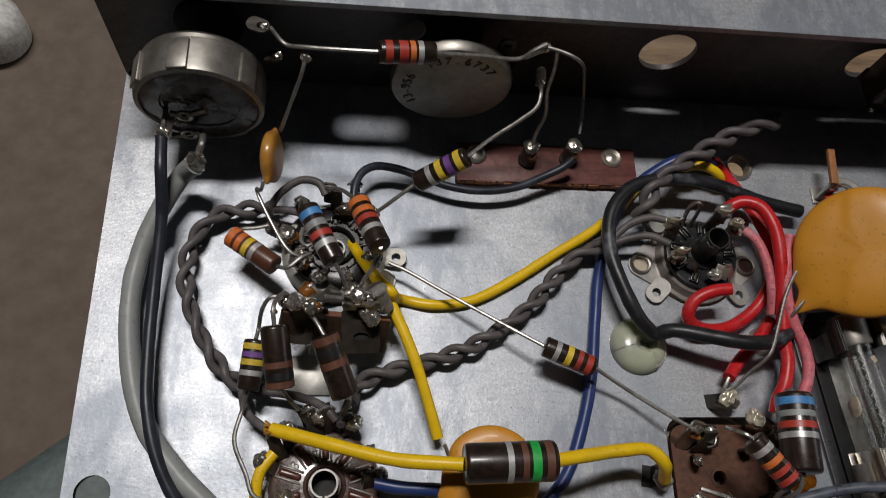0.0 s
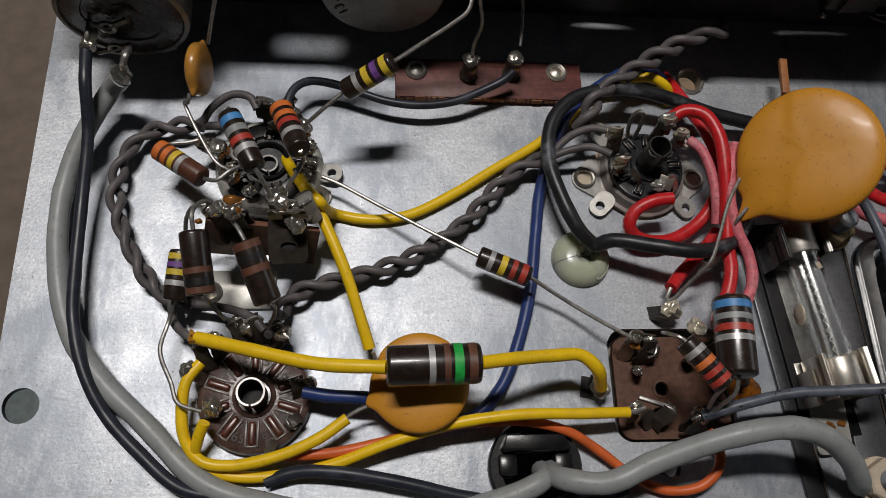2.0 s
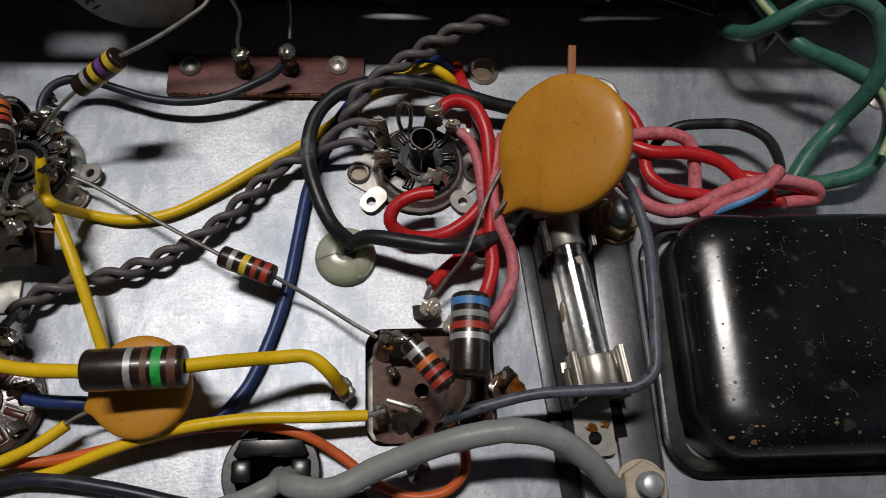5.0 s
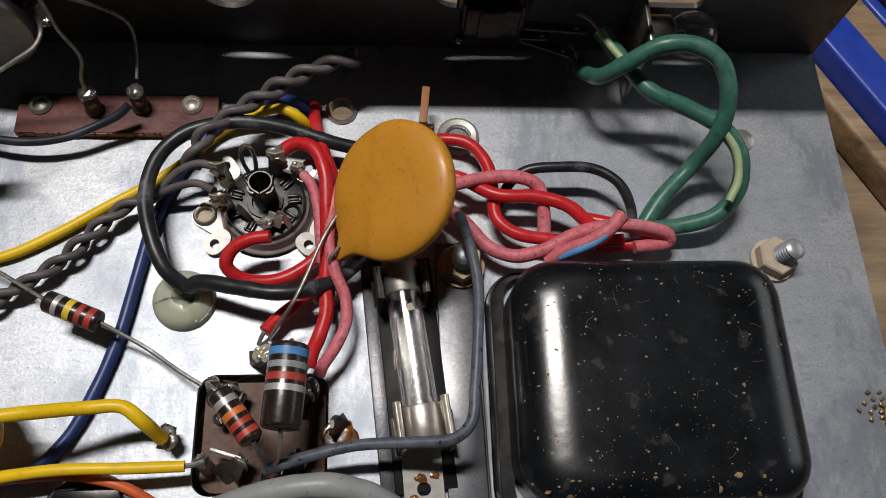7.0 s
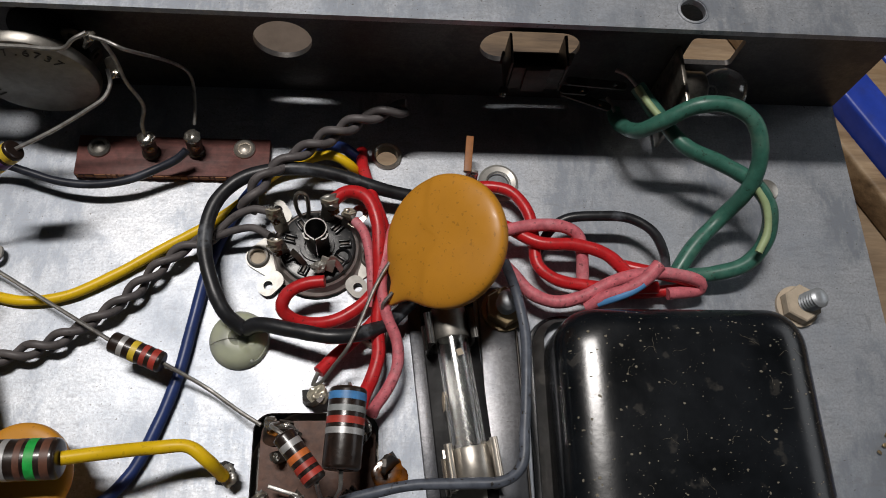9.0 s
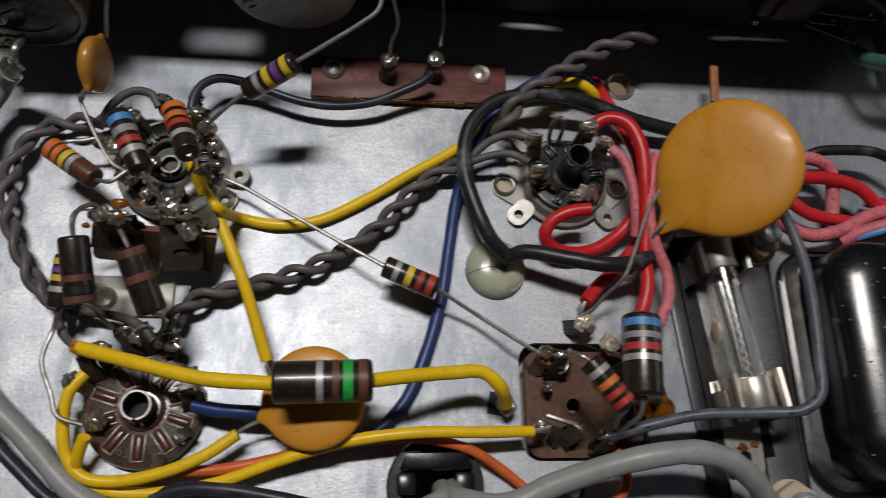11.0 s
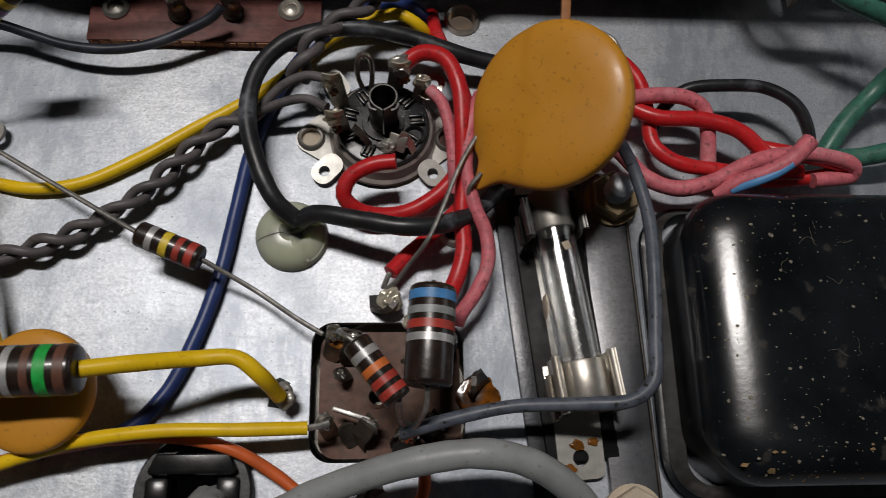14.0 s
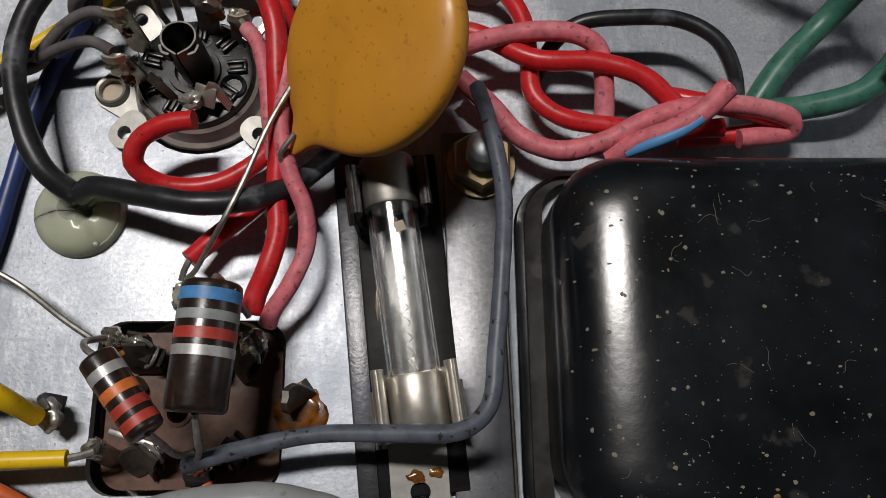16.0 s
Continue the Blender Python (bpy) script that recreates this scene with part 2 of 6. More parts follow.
M_BRONZE = plain("dark_glossy_bronze", (0.105, 0.088, 0.072), 0.24, 0.7, 260, 0.5, 0.7, (0.03, 0.025, 0.02), 0.5, 0.6, 0.4)
M_EDGE = plain("raw_fibre_edge", (0.21, 0.095, 0.06), 0.6, 0, 600, 0.3, 0.5, (0.1, 0.045, 0.03), 0.3)
M_CREAM = plain("old_creamy_solder", (0.62, 0.57, 0.45), 0.26, 0.45, 500, 0.35, 0.7, (0.30, 0.17, 0.05), 0.5)
M_OLDSOLDER = plain("dull_grey_solder", (0.36, 0.35, 0.32), 0.36, 0.55, 500, 0.35, 0.7, (0.14, 0.11, 0.08), 0.6)
# Near-black that stands in for the shade inside holes, bores and slots.
M_HOLE = plain("recess_shade", (0.012, 0.012, 0.012), 0.7)
M_NYLON = plain("milky_nylon", (0.47, 0.50, 0.38), 0.22, 0, 300, 0.06, 0.3, (0.36, 0.36, 0.25), 0.08)
M_NYLON.node_tree.nodes["Principled BSDF"].inputs["Subsurface Weight"].default_value = 0.7
M_NYLON.node_tree.nodes["Principled BSDF"].inputs["Subsurface Radius"].default_value = (0.004, 0.004, 0.003)
M_NYLON.node_tree.nodes["Principled BSDF"].inputs["Subsurface Scale"].default_value = 1.0
M_AMBER = plain("amber_flux_pool", (0.13, 0.042, 0.004), 0.12, 0, 500, 0.8, 0.9, (0.025, 0.010, 0.003), 0.25, 0.5, 0.3)
M_TUBE = plain("grey_rolled_metal", (0.13, 0.127, 0.12), 0.34, 0.9, 700, 0.3, 0.5, (0.05, 0.047, 0.044), 0.2)
M_PALEGREEN = plain("pale_green_stripe", (0.36, 0.46, 0.24), 0.45, 0, 500, 0.15, 0.4, (0.16, 0.26, 0.16), 0.15)
M_TABTAN = plain("tan_fibre", (0.34, 0.14, 0.05), 0.55, 0, 500, 0.2, 0.4, (0.18, 0.07, 0.03), 0.2)
M_CRUMB = plain("tan_dirt", (0.26, 0.17, 0.08), 0.8, 0, 500, 0.4, 0.5, (0.1, 0.07, 0.04), 0.3)
M_DUST = plain("grey_dust", (0.19, 0.17, 0.13), 0.8, 0, 500, 0.3, 0.4, (0.16, 0.13, 0.09), 0.2)
M_CASEBLK = plain("black_plastic_case", (0.02, 0.021, 0.025), 0.4)
M_BRASS = plain("aged_brass", (0.34, 0.26, 0.15), 0.4, 0.75, 500, 0.2, 0.5, (0.2, 0.15, 0.09), 0.2)
M_FIBRE = plain("buff_fibre_washer", (0.5, 0.42, 0.32), 0.7, 0, 400, 0.15, 0.4, (0.3, 0.22, 0.14), 0.2)
M_STEEL = plain("zinc_steel", (0.50, 0.53, 0.56), 0.38, 0.6, 600, 0.2, 0.3, (0.2, 0.2, 0.2), 0.2)
M_FIBBLK = plain("black_fibre", (0.006, 0.006, 0.0065), 0.5, 0, 900, 0.5, 0.4, (0.03, 0.03, 0.03), 0.3, 0.2)


def black_enamel():
    m, t, p = nodes_of("black_enamel")
    fine = noise_node(t, 420, 5)
    big = noise_node(t, 60, 4)
    lint = noise_node(t, 260, 3, 0.5)
    base = ramp(t, big, [(0.35, (0.003, 0.0038, 0.0048)), (0.7, (0.010, 0.0125, 0.016))])
    base = mixed(t, ramp(t, lint, [(0.64, (0,) * 3), (0.70, (0.5,) * 3)]), base, (0.06, 0.056, 0.05))
    t.links.new(base, p.inputs["Base Color"])
    t.links.new(ramp(t, big, [(0.3, (0.20,) * 3), (0.7, (0.29,) * 3)]), p.inputs["Roughness"])
    p.inputs["Specular IOR Level"].default_value = 0.7
    bumped(t, p, fine, 0.26, 0.1)
    return m


M_ENAMEL = black_enamel()
M_WORN = plain("scuffed_enamel", (0.03, 0.029, 0.028), 0.34, 0, 420, 0.6, 1.0, (0.13, 0.12, 0.105), 0.5, 0.8)


def glass():
    m, t, p = nodes_of("clear_glass")
    p.inputs["Base Color"].default_value = (0.97, 0.98, 0.98, 1)
    p.inputs["Roughness"].default_value, p.inputs["Transmission Weight"].default_value, p.inputs["IOR"].default_value = 0.03, 1.0, 1.18
    p.inputs["Specular IOR Level"].default_value = 1.0
    p.inputs["Coat Weight"].default_value, p.inputs["Coat IOR"].default_value = 1.0, 1.9
    p.inputs["Coat Roughness"].default_value = 0.14
    return m


M_GLASS = glass()


def wood():
    m, t, p = nodes_of("worn_bench_wood")
    grain = noise_node(t, 55, 6, 0.7, (0.16, 1.0, 1.0), 20)
    fine = noise_node(t, 260, 5, 0.7, (0.1, 1.0, 1.0), 20)
    patch = noise_node(t, 9, 3, 0.5)
    base = ramp(t, grain, [(0.34, (0.07, 0.042, 0.022)), (0.48, (0.30, 0.20, 0.11)), (0.66, (0.55, 0.41, 0.26))])
    base = mixed(t, ramp(t, fine, [(0.45, (0,) * 3), (0.7, (0.4,) * 3)]), base, (0.07, 0.045, 0.03))
    base = mixed(t, ramp(t, patch, [(0.42, (0,) * 3), (0.6, (0.5,) * 3)]), base, (0.09, 0.06, 0.04))
    t.links.new(base, p.inputs["Base Color"])
    p.inputs["Roughness"].default_value = 0.6
    bumped(t, p, fine, 0.3, 0.3)
    return m


M_WOOD = wood()
M_MAT = plain("brown_grey_cloth", (0.15, 0.118, 0.095), 0.85, 0, 180, 0.14, 0.5, (0.2, 0.165, 0.135), 0.3, 0.2)
M_TEAL = plain("grey_green_plastic", (0.085, 0.115, 0.115), 0.5)
M_BLUEPAINT = plain("blue_paint", (0.018, 0.055, 0.42), 0.4, 0, 200, 0.15, 0.4, (0.02, 0.02, 0.09), 0.1)
M_WHITE = plain("white_plastic", (0.7, 0.7, 0.68), 0.4)


# ---- shapes ----
def V(*c):
    return Vector(c if len(c) == 3 else c[0])


def link(name, bm, material, parent=None, label="", smooth=True):
    bmesh.ops.recalc_face_normals(bm, faces=bm.faces)
    me = bpy.data.meshes.new(name)
    bm.to_mesh(me)
    bm.free()
    me.transform(Matrix.Scale(MM, 4))
    if smooth:
        me.polygons.foreach_set("use_smooth", [True] * len(me.polygons))
        me.set_sharp_from_angle(angle=radians(38))
    me.materials.append(material)
    ob = new(name, me)
    if parent:
        ob.parent = parent
    if label:
        ob["label"] = label
    return ob


part = link


def thing(name, label, category, group="", kind=""):
    return tagged(new(name), label, category, group, kind)


def ring(bm, centre, u, v, r, n):
    return [bm.verts.new(centre + r * (math.cos(a) * u + math.sin(a) * v)) for a in (2 * math.pi * i / n for i in range(n))]


def bridge(bm, a, b):
    n = len(a)
    for i in range(n):
        bm.faces.new((a[i], a[(i + 1) % n], b[(i + 1) % n], b[i]))


def spline(pts, step=0.8):
    """A smooth line through the points."""
    pts = [V(p) for p in pts]
    if len(pts) == 2:
        return pts
    p = [2 * pts[0] - pts[1]] + pts + [2 * pts[-1] - pts[-2]]
    out = []
    for i in range(1, len(p) - 2):
        n = max(2, int((p[i + 1] - p[i]).length / step))
        d0, d1, d2 = (max(1e-3, (p[i + k] - p[i + k - 1]).length) ** 0.5 for k in (0, 1, 2))
        m1 = (p[i] - p[i - 1]) / d0 - (p[i + 1] - p[i - 1]) / (d0 + d1) + (p[i + 1] - p[i]) / d1
        m2 = (p[i + 1] - p[i]) / d1 - (p[i + 2] - p[i]) / (d1 + d2) + (p[i + 2] - p[i + 1]) / d2
        m1, m2 = m1 * d1, m2 * d1
        for k in range(n):
            s = k / n
            out.append((2 * s**3 - 3 * s**2 + 1) * p[i] + (s**3 - 2 * s**2 + s) * m1 + (-2 * s**3 + 3 * s**2) * p[i + 1] + (s**3 - s**2) * m2)
    out.append(p[-2])
    return out


def frames_along(line):
    up = V(0, 0, 1)
    out = []
    u = None
    for i, c in enumerate(line):
        d = (line[min(i + 1, len(line) - 1)] - line[max(i - 1, 0)]).normalized()
        if u is None:
            u = d.cross(up if abs(d.z) < 0.9 else V(1, 0, 0)).normalized()
        u = (u - d * u.dot(d)).normalized()
        out.append((c, d, u, d.cross(u)))
    return out


def sweep(bm, line, r, n=12, wobble=0.0, cap=True):
    rings = []
    for i, (c, d, u, v) in enumerate(frames_along(line)):
        k = 1 + wobble * noise.noise(c * 0.35)
        rings.append(ring(bm, c, u, v, r * k, n))
    for a, b in zip(rings, rings[1:]):
        bridge(bm, a, b)
    if cap:
        bm.faces.new(rings[0])
        bm.faces.new(rings[-1])


def lathe(bm, base, axis, profile, n=28, close=True):
    """Rings of (distance along the axis, radius) about an axis."""
    axis = V(axis).normalized()
    u = axis.cross(V(0, 0, 1) if abs(axis.z) < 0.9 else V(1, 0, 0)).normalized()
    v = axis.cross(u)
    rings = [ring(bm, V(base) + axis * h, u, v, max(r, 0.01), n) for h, r in profile]
    for a, b in zip(rings, rings[1:]):
        bridge(bm, a, b)
    if close:
        bm.faces.new(rings[0])
        bm.faces.new(rings[-1])


def slab(bm, lo, hi, bevel=0.3, m=None, seg=2):
    r = bmesh.ops.create_cube(bm, size=1.0)
    lo, hi = V(lo), V(hi)
    for w in r["verts"]:
        w.co = V(*(lo[i] + (w.co[i] + 0.5) * (hi[i] - lo[i]) for i in range(3)))
    if bevel:
        edges = list({e for w in r["verts"] for e in w.link_edges})
        made = bmesh.ops.bevel(bm, geom=edges, offset=bevel, segments=seg, profile=0.5, affect="EDGES")
        verts = made["verts"]
    else:
        verts = r["verts"]
    if m:
        for w in verts:
            w.co = m @ w.co
    return verts


def blob(bm, c, r, stretch=(1, 1, 1), lump=0.25, sub=3):
    made = bmesh.ops.create_icosphere(bm, subdivisions=sub, radius=1.0)["verts"]
    c = V(c)
    for w in made:
        k = r * (1 + lump * noise.noise(w.co * 1.7 + c * 3.1))
        w.co = c + V(*(w.co[i] * k * stretch[i] for i in range(3)))


def outline_plate(bm, shape, z0, z1, holes=(), to=None):
    """A flat plate with holes; shape and holes are closed lines of (x, y)."""
    edges = []
    for loop in (shape, *holes):
        vs = [bm.verts.new((x, y, z0)) for x, y in loop]
        edges += [bm.edges.new((vs[i], vs[(i + 1) % len(vs)])) for i in range(len(vs))]
    made = bmesh.ops.triangle_fill(bm, edges=edges, use_beauty=True)
    faces = [g for g in made["geom"] if isinstance(g, bmesh.types.BMFace)]
    up = bmesh.ops.extrude_face_region(bm, geom=faces)
    top = [g for g in up["geom"] if isinstance(g, bmesh.types.BMVert)]
    for w in top:
        w.co.z = z1
    if to:
        for w in bm.verts:
            w.co = to @ w.co


def circle(x, y, r, n=28):
    return [(x + r * math.cos(2 * math.pi * i / n), y + r * math.sin(2 * math.pi * i / n)) for i in range(n)]


def rounded(x0, y0, x1, y1, r, n=6):
    out = []
    for cx, cy, a0 in ((x1 - r, y1 - r, 0), (x0 + r, y1 - r, 90), (x0 + r, y0 + r, 180), (x1 - r, y0 + r, 270)):
        out += [(cx + r * math.cos(radians(a0 + 90 * i / n)), cy + r * math.sin(radians(a0 + 90 * i / n))) for i in range(n + 1)]
    return out


def writing(text, size, m, parent, material, name="stamped_writing"):
    cu = bpy.data.curves.new(name, "FONT")
    cu.body, cu.size, cu.align_x, cu.align_y, cu.extrude = text, size, "CENTER", "CENTER", 0.04
    tmp = new(name, cu)
    me = bpy.data.meshes.new_from_object(tmp)
    bpy.data.objects.remove(tmp)
    me.transform(Matrix.Scale(MM, 4) @ m)
    me.materials.clear()
    me.materials.append(material)
    ob = new(name, me)
    ob.parent = parent
    return ob


def wire(name, label, pts, r, material, ends=(), group="hook-up wires", n=12, bare=None):
    """An insulated wire, with bare tinned ends where given."""
    bm = bmesh.new()
    sweep(bm, spline(pts), r, n, 0.07)
    ob = tagged(link(name, bm, material), label, "wire", group)
    for line in ends:
        bm = bmesh.new()
        sweep(bm, spline(line), min(0.42, r * 0.5), 8, 0.15)
        part("bare_end", bm, bare or M_TIN, ob, "bare tinned conductor end")
    return ob


def twisted(label, pts, r, pitch, material, tails=()):
    """Two strands that wind round a common line."""
    ob = thing("twisted_pair", label, "wire", "twisted heater wires")
    line = spline(pts, 0.5)
    for phase in (0.0, math.pi):
        bm = bmesh.new()
        s, strand, last = 0.0, [], line[0]
        for c, d, u, v in frames_along(line):
            s += (c - last).length
            last = c
            a = 2 * math.pi * s / pitch + phase
            strand.append(c + r * (1.16 + 0.22 * math.sin(s * 0.31 + 1.3 * pitch)) * (math.cos(a) * u + math.sin(a) * v))
        sweep(bm, strand, r, 10, 0.06)
        part("strand", bm, material, ob)
    for t in tails:
        bm = bmesh.new()
        sweep(bm, spline(t), r, 10, 0.05)
        part("loose_strand", bm, material, ob)
    return ob


def resistor(label, a, b, r, bands, leads=(), body=M_BODY, lead_r=0.36):
    """A moulded carbon resistor from end a to end b; bands as (place along the body, width, colour)."""
    ob = thing("resistor", label, "resistor", "carbon resistors")
    a, b = V(a), V(b)
    long = (b - a).length
    bm = bmesh.new()
    e = min(0.3, r * 0.12)
    lathe(bm, a, b - a, [(0, r - 2 * e), (0.25 * e, r - e), (e, r - 0.25 * e), (2 * e, r), (long - 2 * e, r), (long - e, r - 0.25 * e), (long - 0.25 * e, r - e), (long, r - 2 * e)], 30)
    body_ob = part("body", bm, body, ob)
    for s, w, colour in bands:
        bm = bmesh.new()
        o = r + 0.035
        lathe(bm, a + (b - a) * (s - w / 2), b - a, [(0, r - 0.1), (0.02, o), (w * long - 0.02, o), (w * long, r - 0.1)], 30)
        part("colour_band", bm, BAND[colour], body_ob, colour + " painted colour band")
    for line in leads:
        bm = bmesh.new()
        sweep(bm, spline(line, 0.5), lead_r, 9, 0.06)
        part("lead", bm, M_TIN, ob, "bare tinned wire lead")
    return ob


def ribbon(bm, line, across, w, thick):
    """A bent flat strip along a line."""
    line = spline([V(p) for p in line], 0.4)
    across = V(across).normalized()
    rows = []
    for k, p in enumerate(line):
        d = (line[min(k + 1, len(line) - 1)] - line[max(k - 1, 0)]).normalized()
        n = d.cross(across).normalized()
        rows.append([bm.verts.new(p + across * a * w / 2 + n * b * thick / 2) for a, b in ((-1, -1), (1, -1), (1, 1), (-1, 1))])
    for a, b in zip(rows, rows[1:]):
        bridge(bm, a, b)
    bm.faces.new(rows[0])
    bm.faces.new(rows[-1])


def joint(bm, p, r=1.1, lump=0.35):
    blob(bm, p, r, (1, 1, 0.9), lump, 3)


def lug(parent, base, tip, w=1.9, thick=0.45, material=None, hole=True, solder=0.0, name="solder_lug", flux=False):
    """A flat terminal tongue from base to tip, with a ragged solder joint at its end."""
    base, tip = V(base), V(tip)
    d = tip - base
    u = d.cross(V(0, 0, 1) if abs(d.normalized().z) < 0.95 else V(0, 1, 0)).normalized()
    v = d.normalized().cross(u)
    m = Matrix((( u.x, d.normalized().x, v.x, base.x), (u.y, d.normalized().y, v.y, base.y), (u.z, d.normalized().z, v.z, base.z), (0, 0, 0, 1)))
    bm = bmesh.new()
    n = d.length
    outline_plate(bm, rounded(-w / 2, 0, w / 2, n, w * 0.45), -thick / 2, thick / 2, [circle(0, n - w * 0.55, w * 0.24, 12)] if hole else [], m)
    ob = part(name, bm, material or M_LUG, parent)
    if solder:
        bm = bmesh.new()
        joint(bm, tip - 0.2 * d, solder, 0.45)
        part("solder_joint", bm, M_SOLDER, ob)
    if flux:
        bm = bmesh.new()
        blob(bm, tip - 0.35 * d + V(0.4, -0.4, -0.2), solder * 0.75 or 0.8, (1, 1, 0.6), 0.5, 3)
        part("flux_residue", bm, M_FLUX, ob)
    return ob


def crimped(parent, base, tip, w=2.4, seed=1, solder=0.9, flux=0.0):
    """A folded, blackened terminal with torn edges, wire stubs and a dull joint."""
    rnd = random.Random(seed)
    base, tip = V(base), V(tip)
    d = (tip - base).normalized()
    u = d.cross(V(0, 0, 1) if abs(d.z) < 0.9 else V(0, 1, 0)).normalized()
    v = d.cross(u)
    n = (tip - base).length
    bm = bmesh.new()
    for sgn in (-1, 1):
        rows = []
        for k in range(6):
            s = k / 5
            half = w / 2 * (1 - 0.25 * s + 0.18 * rnd.uniform(-1, 1))
            off = sgn * (0.35 + 0.55 * math.sin(2.6 * s)) + 0.15 * rnd.uniform(-1, 1)
            c = base + d * n * s + v * off
            tilt = rnd.uniform(-0.25, 0.25)
            rows.append([bm.verts.new(c + u * x + v * (y + tilt * x)) for x, y in ((-half, -0.18), (0.0, -0.22), (half, -0.18), (half, 0.18), (0.0, 0.2), (-half, 0.18))])
        for a, b in zip(rows, rows[1:]):
            bridge(bm, a, b)
        bm.faces.new(rows[0])
        bm.faces.new(rows[-1])
    ob = part("crimped_lug", bm, M_DARKLUG, parent, "blackened folded solder lug")
    if solder:
        bm = bmesh.new()
        blob(bm, tip - d * 0.5, solder, (1.1, 0.9, 0.8), 0.5, 3)
        part("solder_joint", bm, M_SOLDER, ob)
    if flux:
        bm = bmesh.new()
        blob(bm, base + d * n * 0.6 + u * 0.4, flux, (1, 0.8, 0.7), 0.5, 3)
        part("flux_residue", bm, M_FLUX, ob)
    bm = bmesh.new()
    e = tip - d * 0.6
    sweep(bm, spline([e - u * 1.2, e + d * 0.5, e + u * 0.9 + d * 0.3, e + u * 1.5 - d * 0.7]), 0.26, 7, 0.2)
    part("wire_stub", bm, M_TIN, ob)
    return ob


# ---- chassis ----
def floor_plate():
    bm = bmesh.new()
    holes = [circle(-65.3, -64.4, 2.9), circle(18.3, -76.0, 7.4), rounded(33.2, -72.2, 55.4, -52.2, 3.2), circle(56.6, 0.4, 2.4),
             circle(-27.5, -22.5, 9.6), circle(43.3, -21.5, 9.4), circle(-28.0, -63.9, 8.8), circle(79.6, -5.4, 2.4)]
    outline_plate(bm, rounded(-70.1, -128, 157.5, 17.2, 0.8, 3), -1.3, 0.0, holes)
    return tagged(link("chassis_floor", bm, M_ALU), "scuffed bare aluminium chassis plate with punched holes", "chassis", kind="structure")


floor_plate()


def back_wall():
    bm = bmesh.new()
    upright = Matrix(((1, 0, 0, 0), (0, 0, -1, 17.2), (0, 1, 0, 0), (0, 0, 0, 1)))
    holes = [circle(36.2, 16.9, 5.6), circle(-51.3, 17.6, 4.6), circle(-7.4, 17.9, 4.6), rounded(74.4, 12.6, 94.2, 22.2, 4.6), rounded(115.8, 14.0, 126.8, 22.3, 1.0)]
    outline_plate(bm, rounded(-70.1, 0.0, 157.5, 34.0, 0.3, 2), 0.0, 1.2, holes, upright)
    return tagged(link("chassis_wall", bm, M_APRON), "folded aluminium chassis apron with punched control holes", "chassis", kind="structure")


back_wall()


def flange():
    """The lip that is folded inwards along the top of the apron."""
    bm = bmesh.new()
    outline_plate(bm, rounded(-70.6, 7.7, 158.0, 17.4, 0.9, 3), 34.0, 35.2, [circle(109.8, 11.9, 2.3), circle(-25.6, 12.4, 2.4)])
    for x, y, r in ((109.8, 11.9, 2.3), (-25.6, 12.4, 2.4)):
        lathe(bm, (x, y, 35.15), (0, 0, 1), [(0, r + 0.7), (0.22, r + 0.55), (0.26, r + 0.2), (-0.2, r)], 30, False)
    return tagged(link("chassis_flange", bm, M_ALU), "bright aluminium flange along the top of the chassis apron", "chassis", kind="structure")


flange()

# ---- bench ----
bm = bmesh.new()
slab(bm, (40, -900, -62), (1200, 1400, -52), 0.5)
tagged(link("bench_top", bm, M_WOOD), "worn brown wooden workbench top", "bench", kind="structure")
bm = bmesh.new()
slab(bm, (-1200, -900, -62), (39.6, 1400, -52), 0.5)
tagged(link("bench_mat", bm, M_MAT), "brown-grey cloth mat covering the workbench", "mat", kind="structure")

# ---- resistors ----
resistor("small red-brown resistor banded orange, orange, yellow and silver", (-45.5, -22.2, 8.7), (-37.5, -28.1, 10.0), 1.85,
         [(0.07, 0.14, "orange"), (0.25, 0.11, "orange"), (0.41, 0.11, "yellow"), (0.56, 0.1, "silver")],
         [[(-37.5, -28.1, 10.0), (-35.6, -27.9, 8.8), (-33.4, -26.0, 8.6), (-31.6, -24.8, 8.2)],
          [(-45.5, -22.2, 8.7), (-44.1, -20.2, 7.2), (-41.2, -19.7, 7.0), (-39.5, -19.2, 7.0)]], M_BODY2)
resistor("dark brown resistor banded blue, grey, red and silver", (-32.0, -21.7, 20.6), (-27.2, -31.4, 21.1), 1.85,
         [(0.16, 0.12, "blue"), (0.36, 0.12, "grey"), (0.54, 0.11, "red"), (0.70, 0.11, "silver")],
         [[(-32.0, -21.7, 20.6), (-32.9, -18.0, 16.0), (-33.6, -16.5, 12.0), (-34.0, -17.7, 8.0)],
          [(-27.2, -31.4, 21.1), (-26.5, -32.4, 20.5), (-25.5, -33.6, 17.5), (-25.0, -34.0, 16.0)]])
resistor("dark brown resistor banded orange, orange, red and silver", (-23.8, -20.5, 21.0), (-20.1, -29.7, 24.0), 1.85,
         [(0.1, 0.13, "orange"), (0.30, 0.12, "orange"), (0.47, 0.11, "red"), (0.68, 0.1, "silver")],
         [[(-23.8, -20.5, 21.0), (-26.1, -16.8, 17.0), (-27.7, -14.8, 14.0), (-28.9, -12.8, 9.0)],
          [(-20.1, -29.7, 24.0), (-19.8, -29.3, 20.5), (-20.9, -31.0, 19.0), (-22.5, -32.8, 17.0), (-23.0, -33.7, 15.0)]])
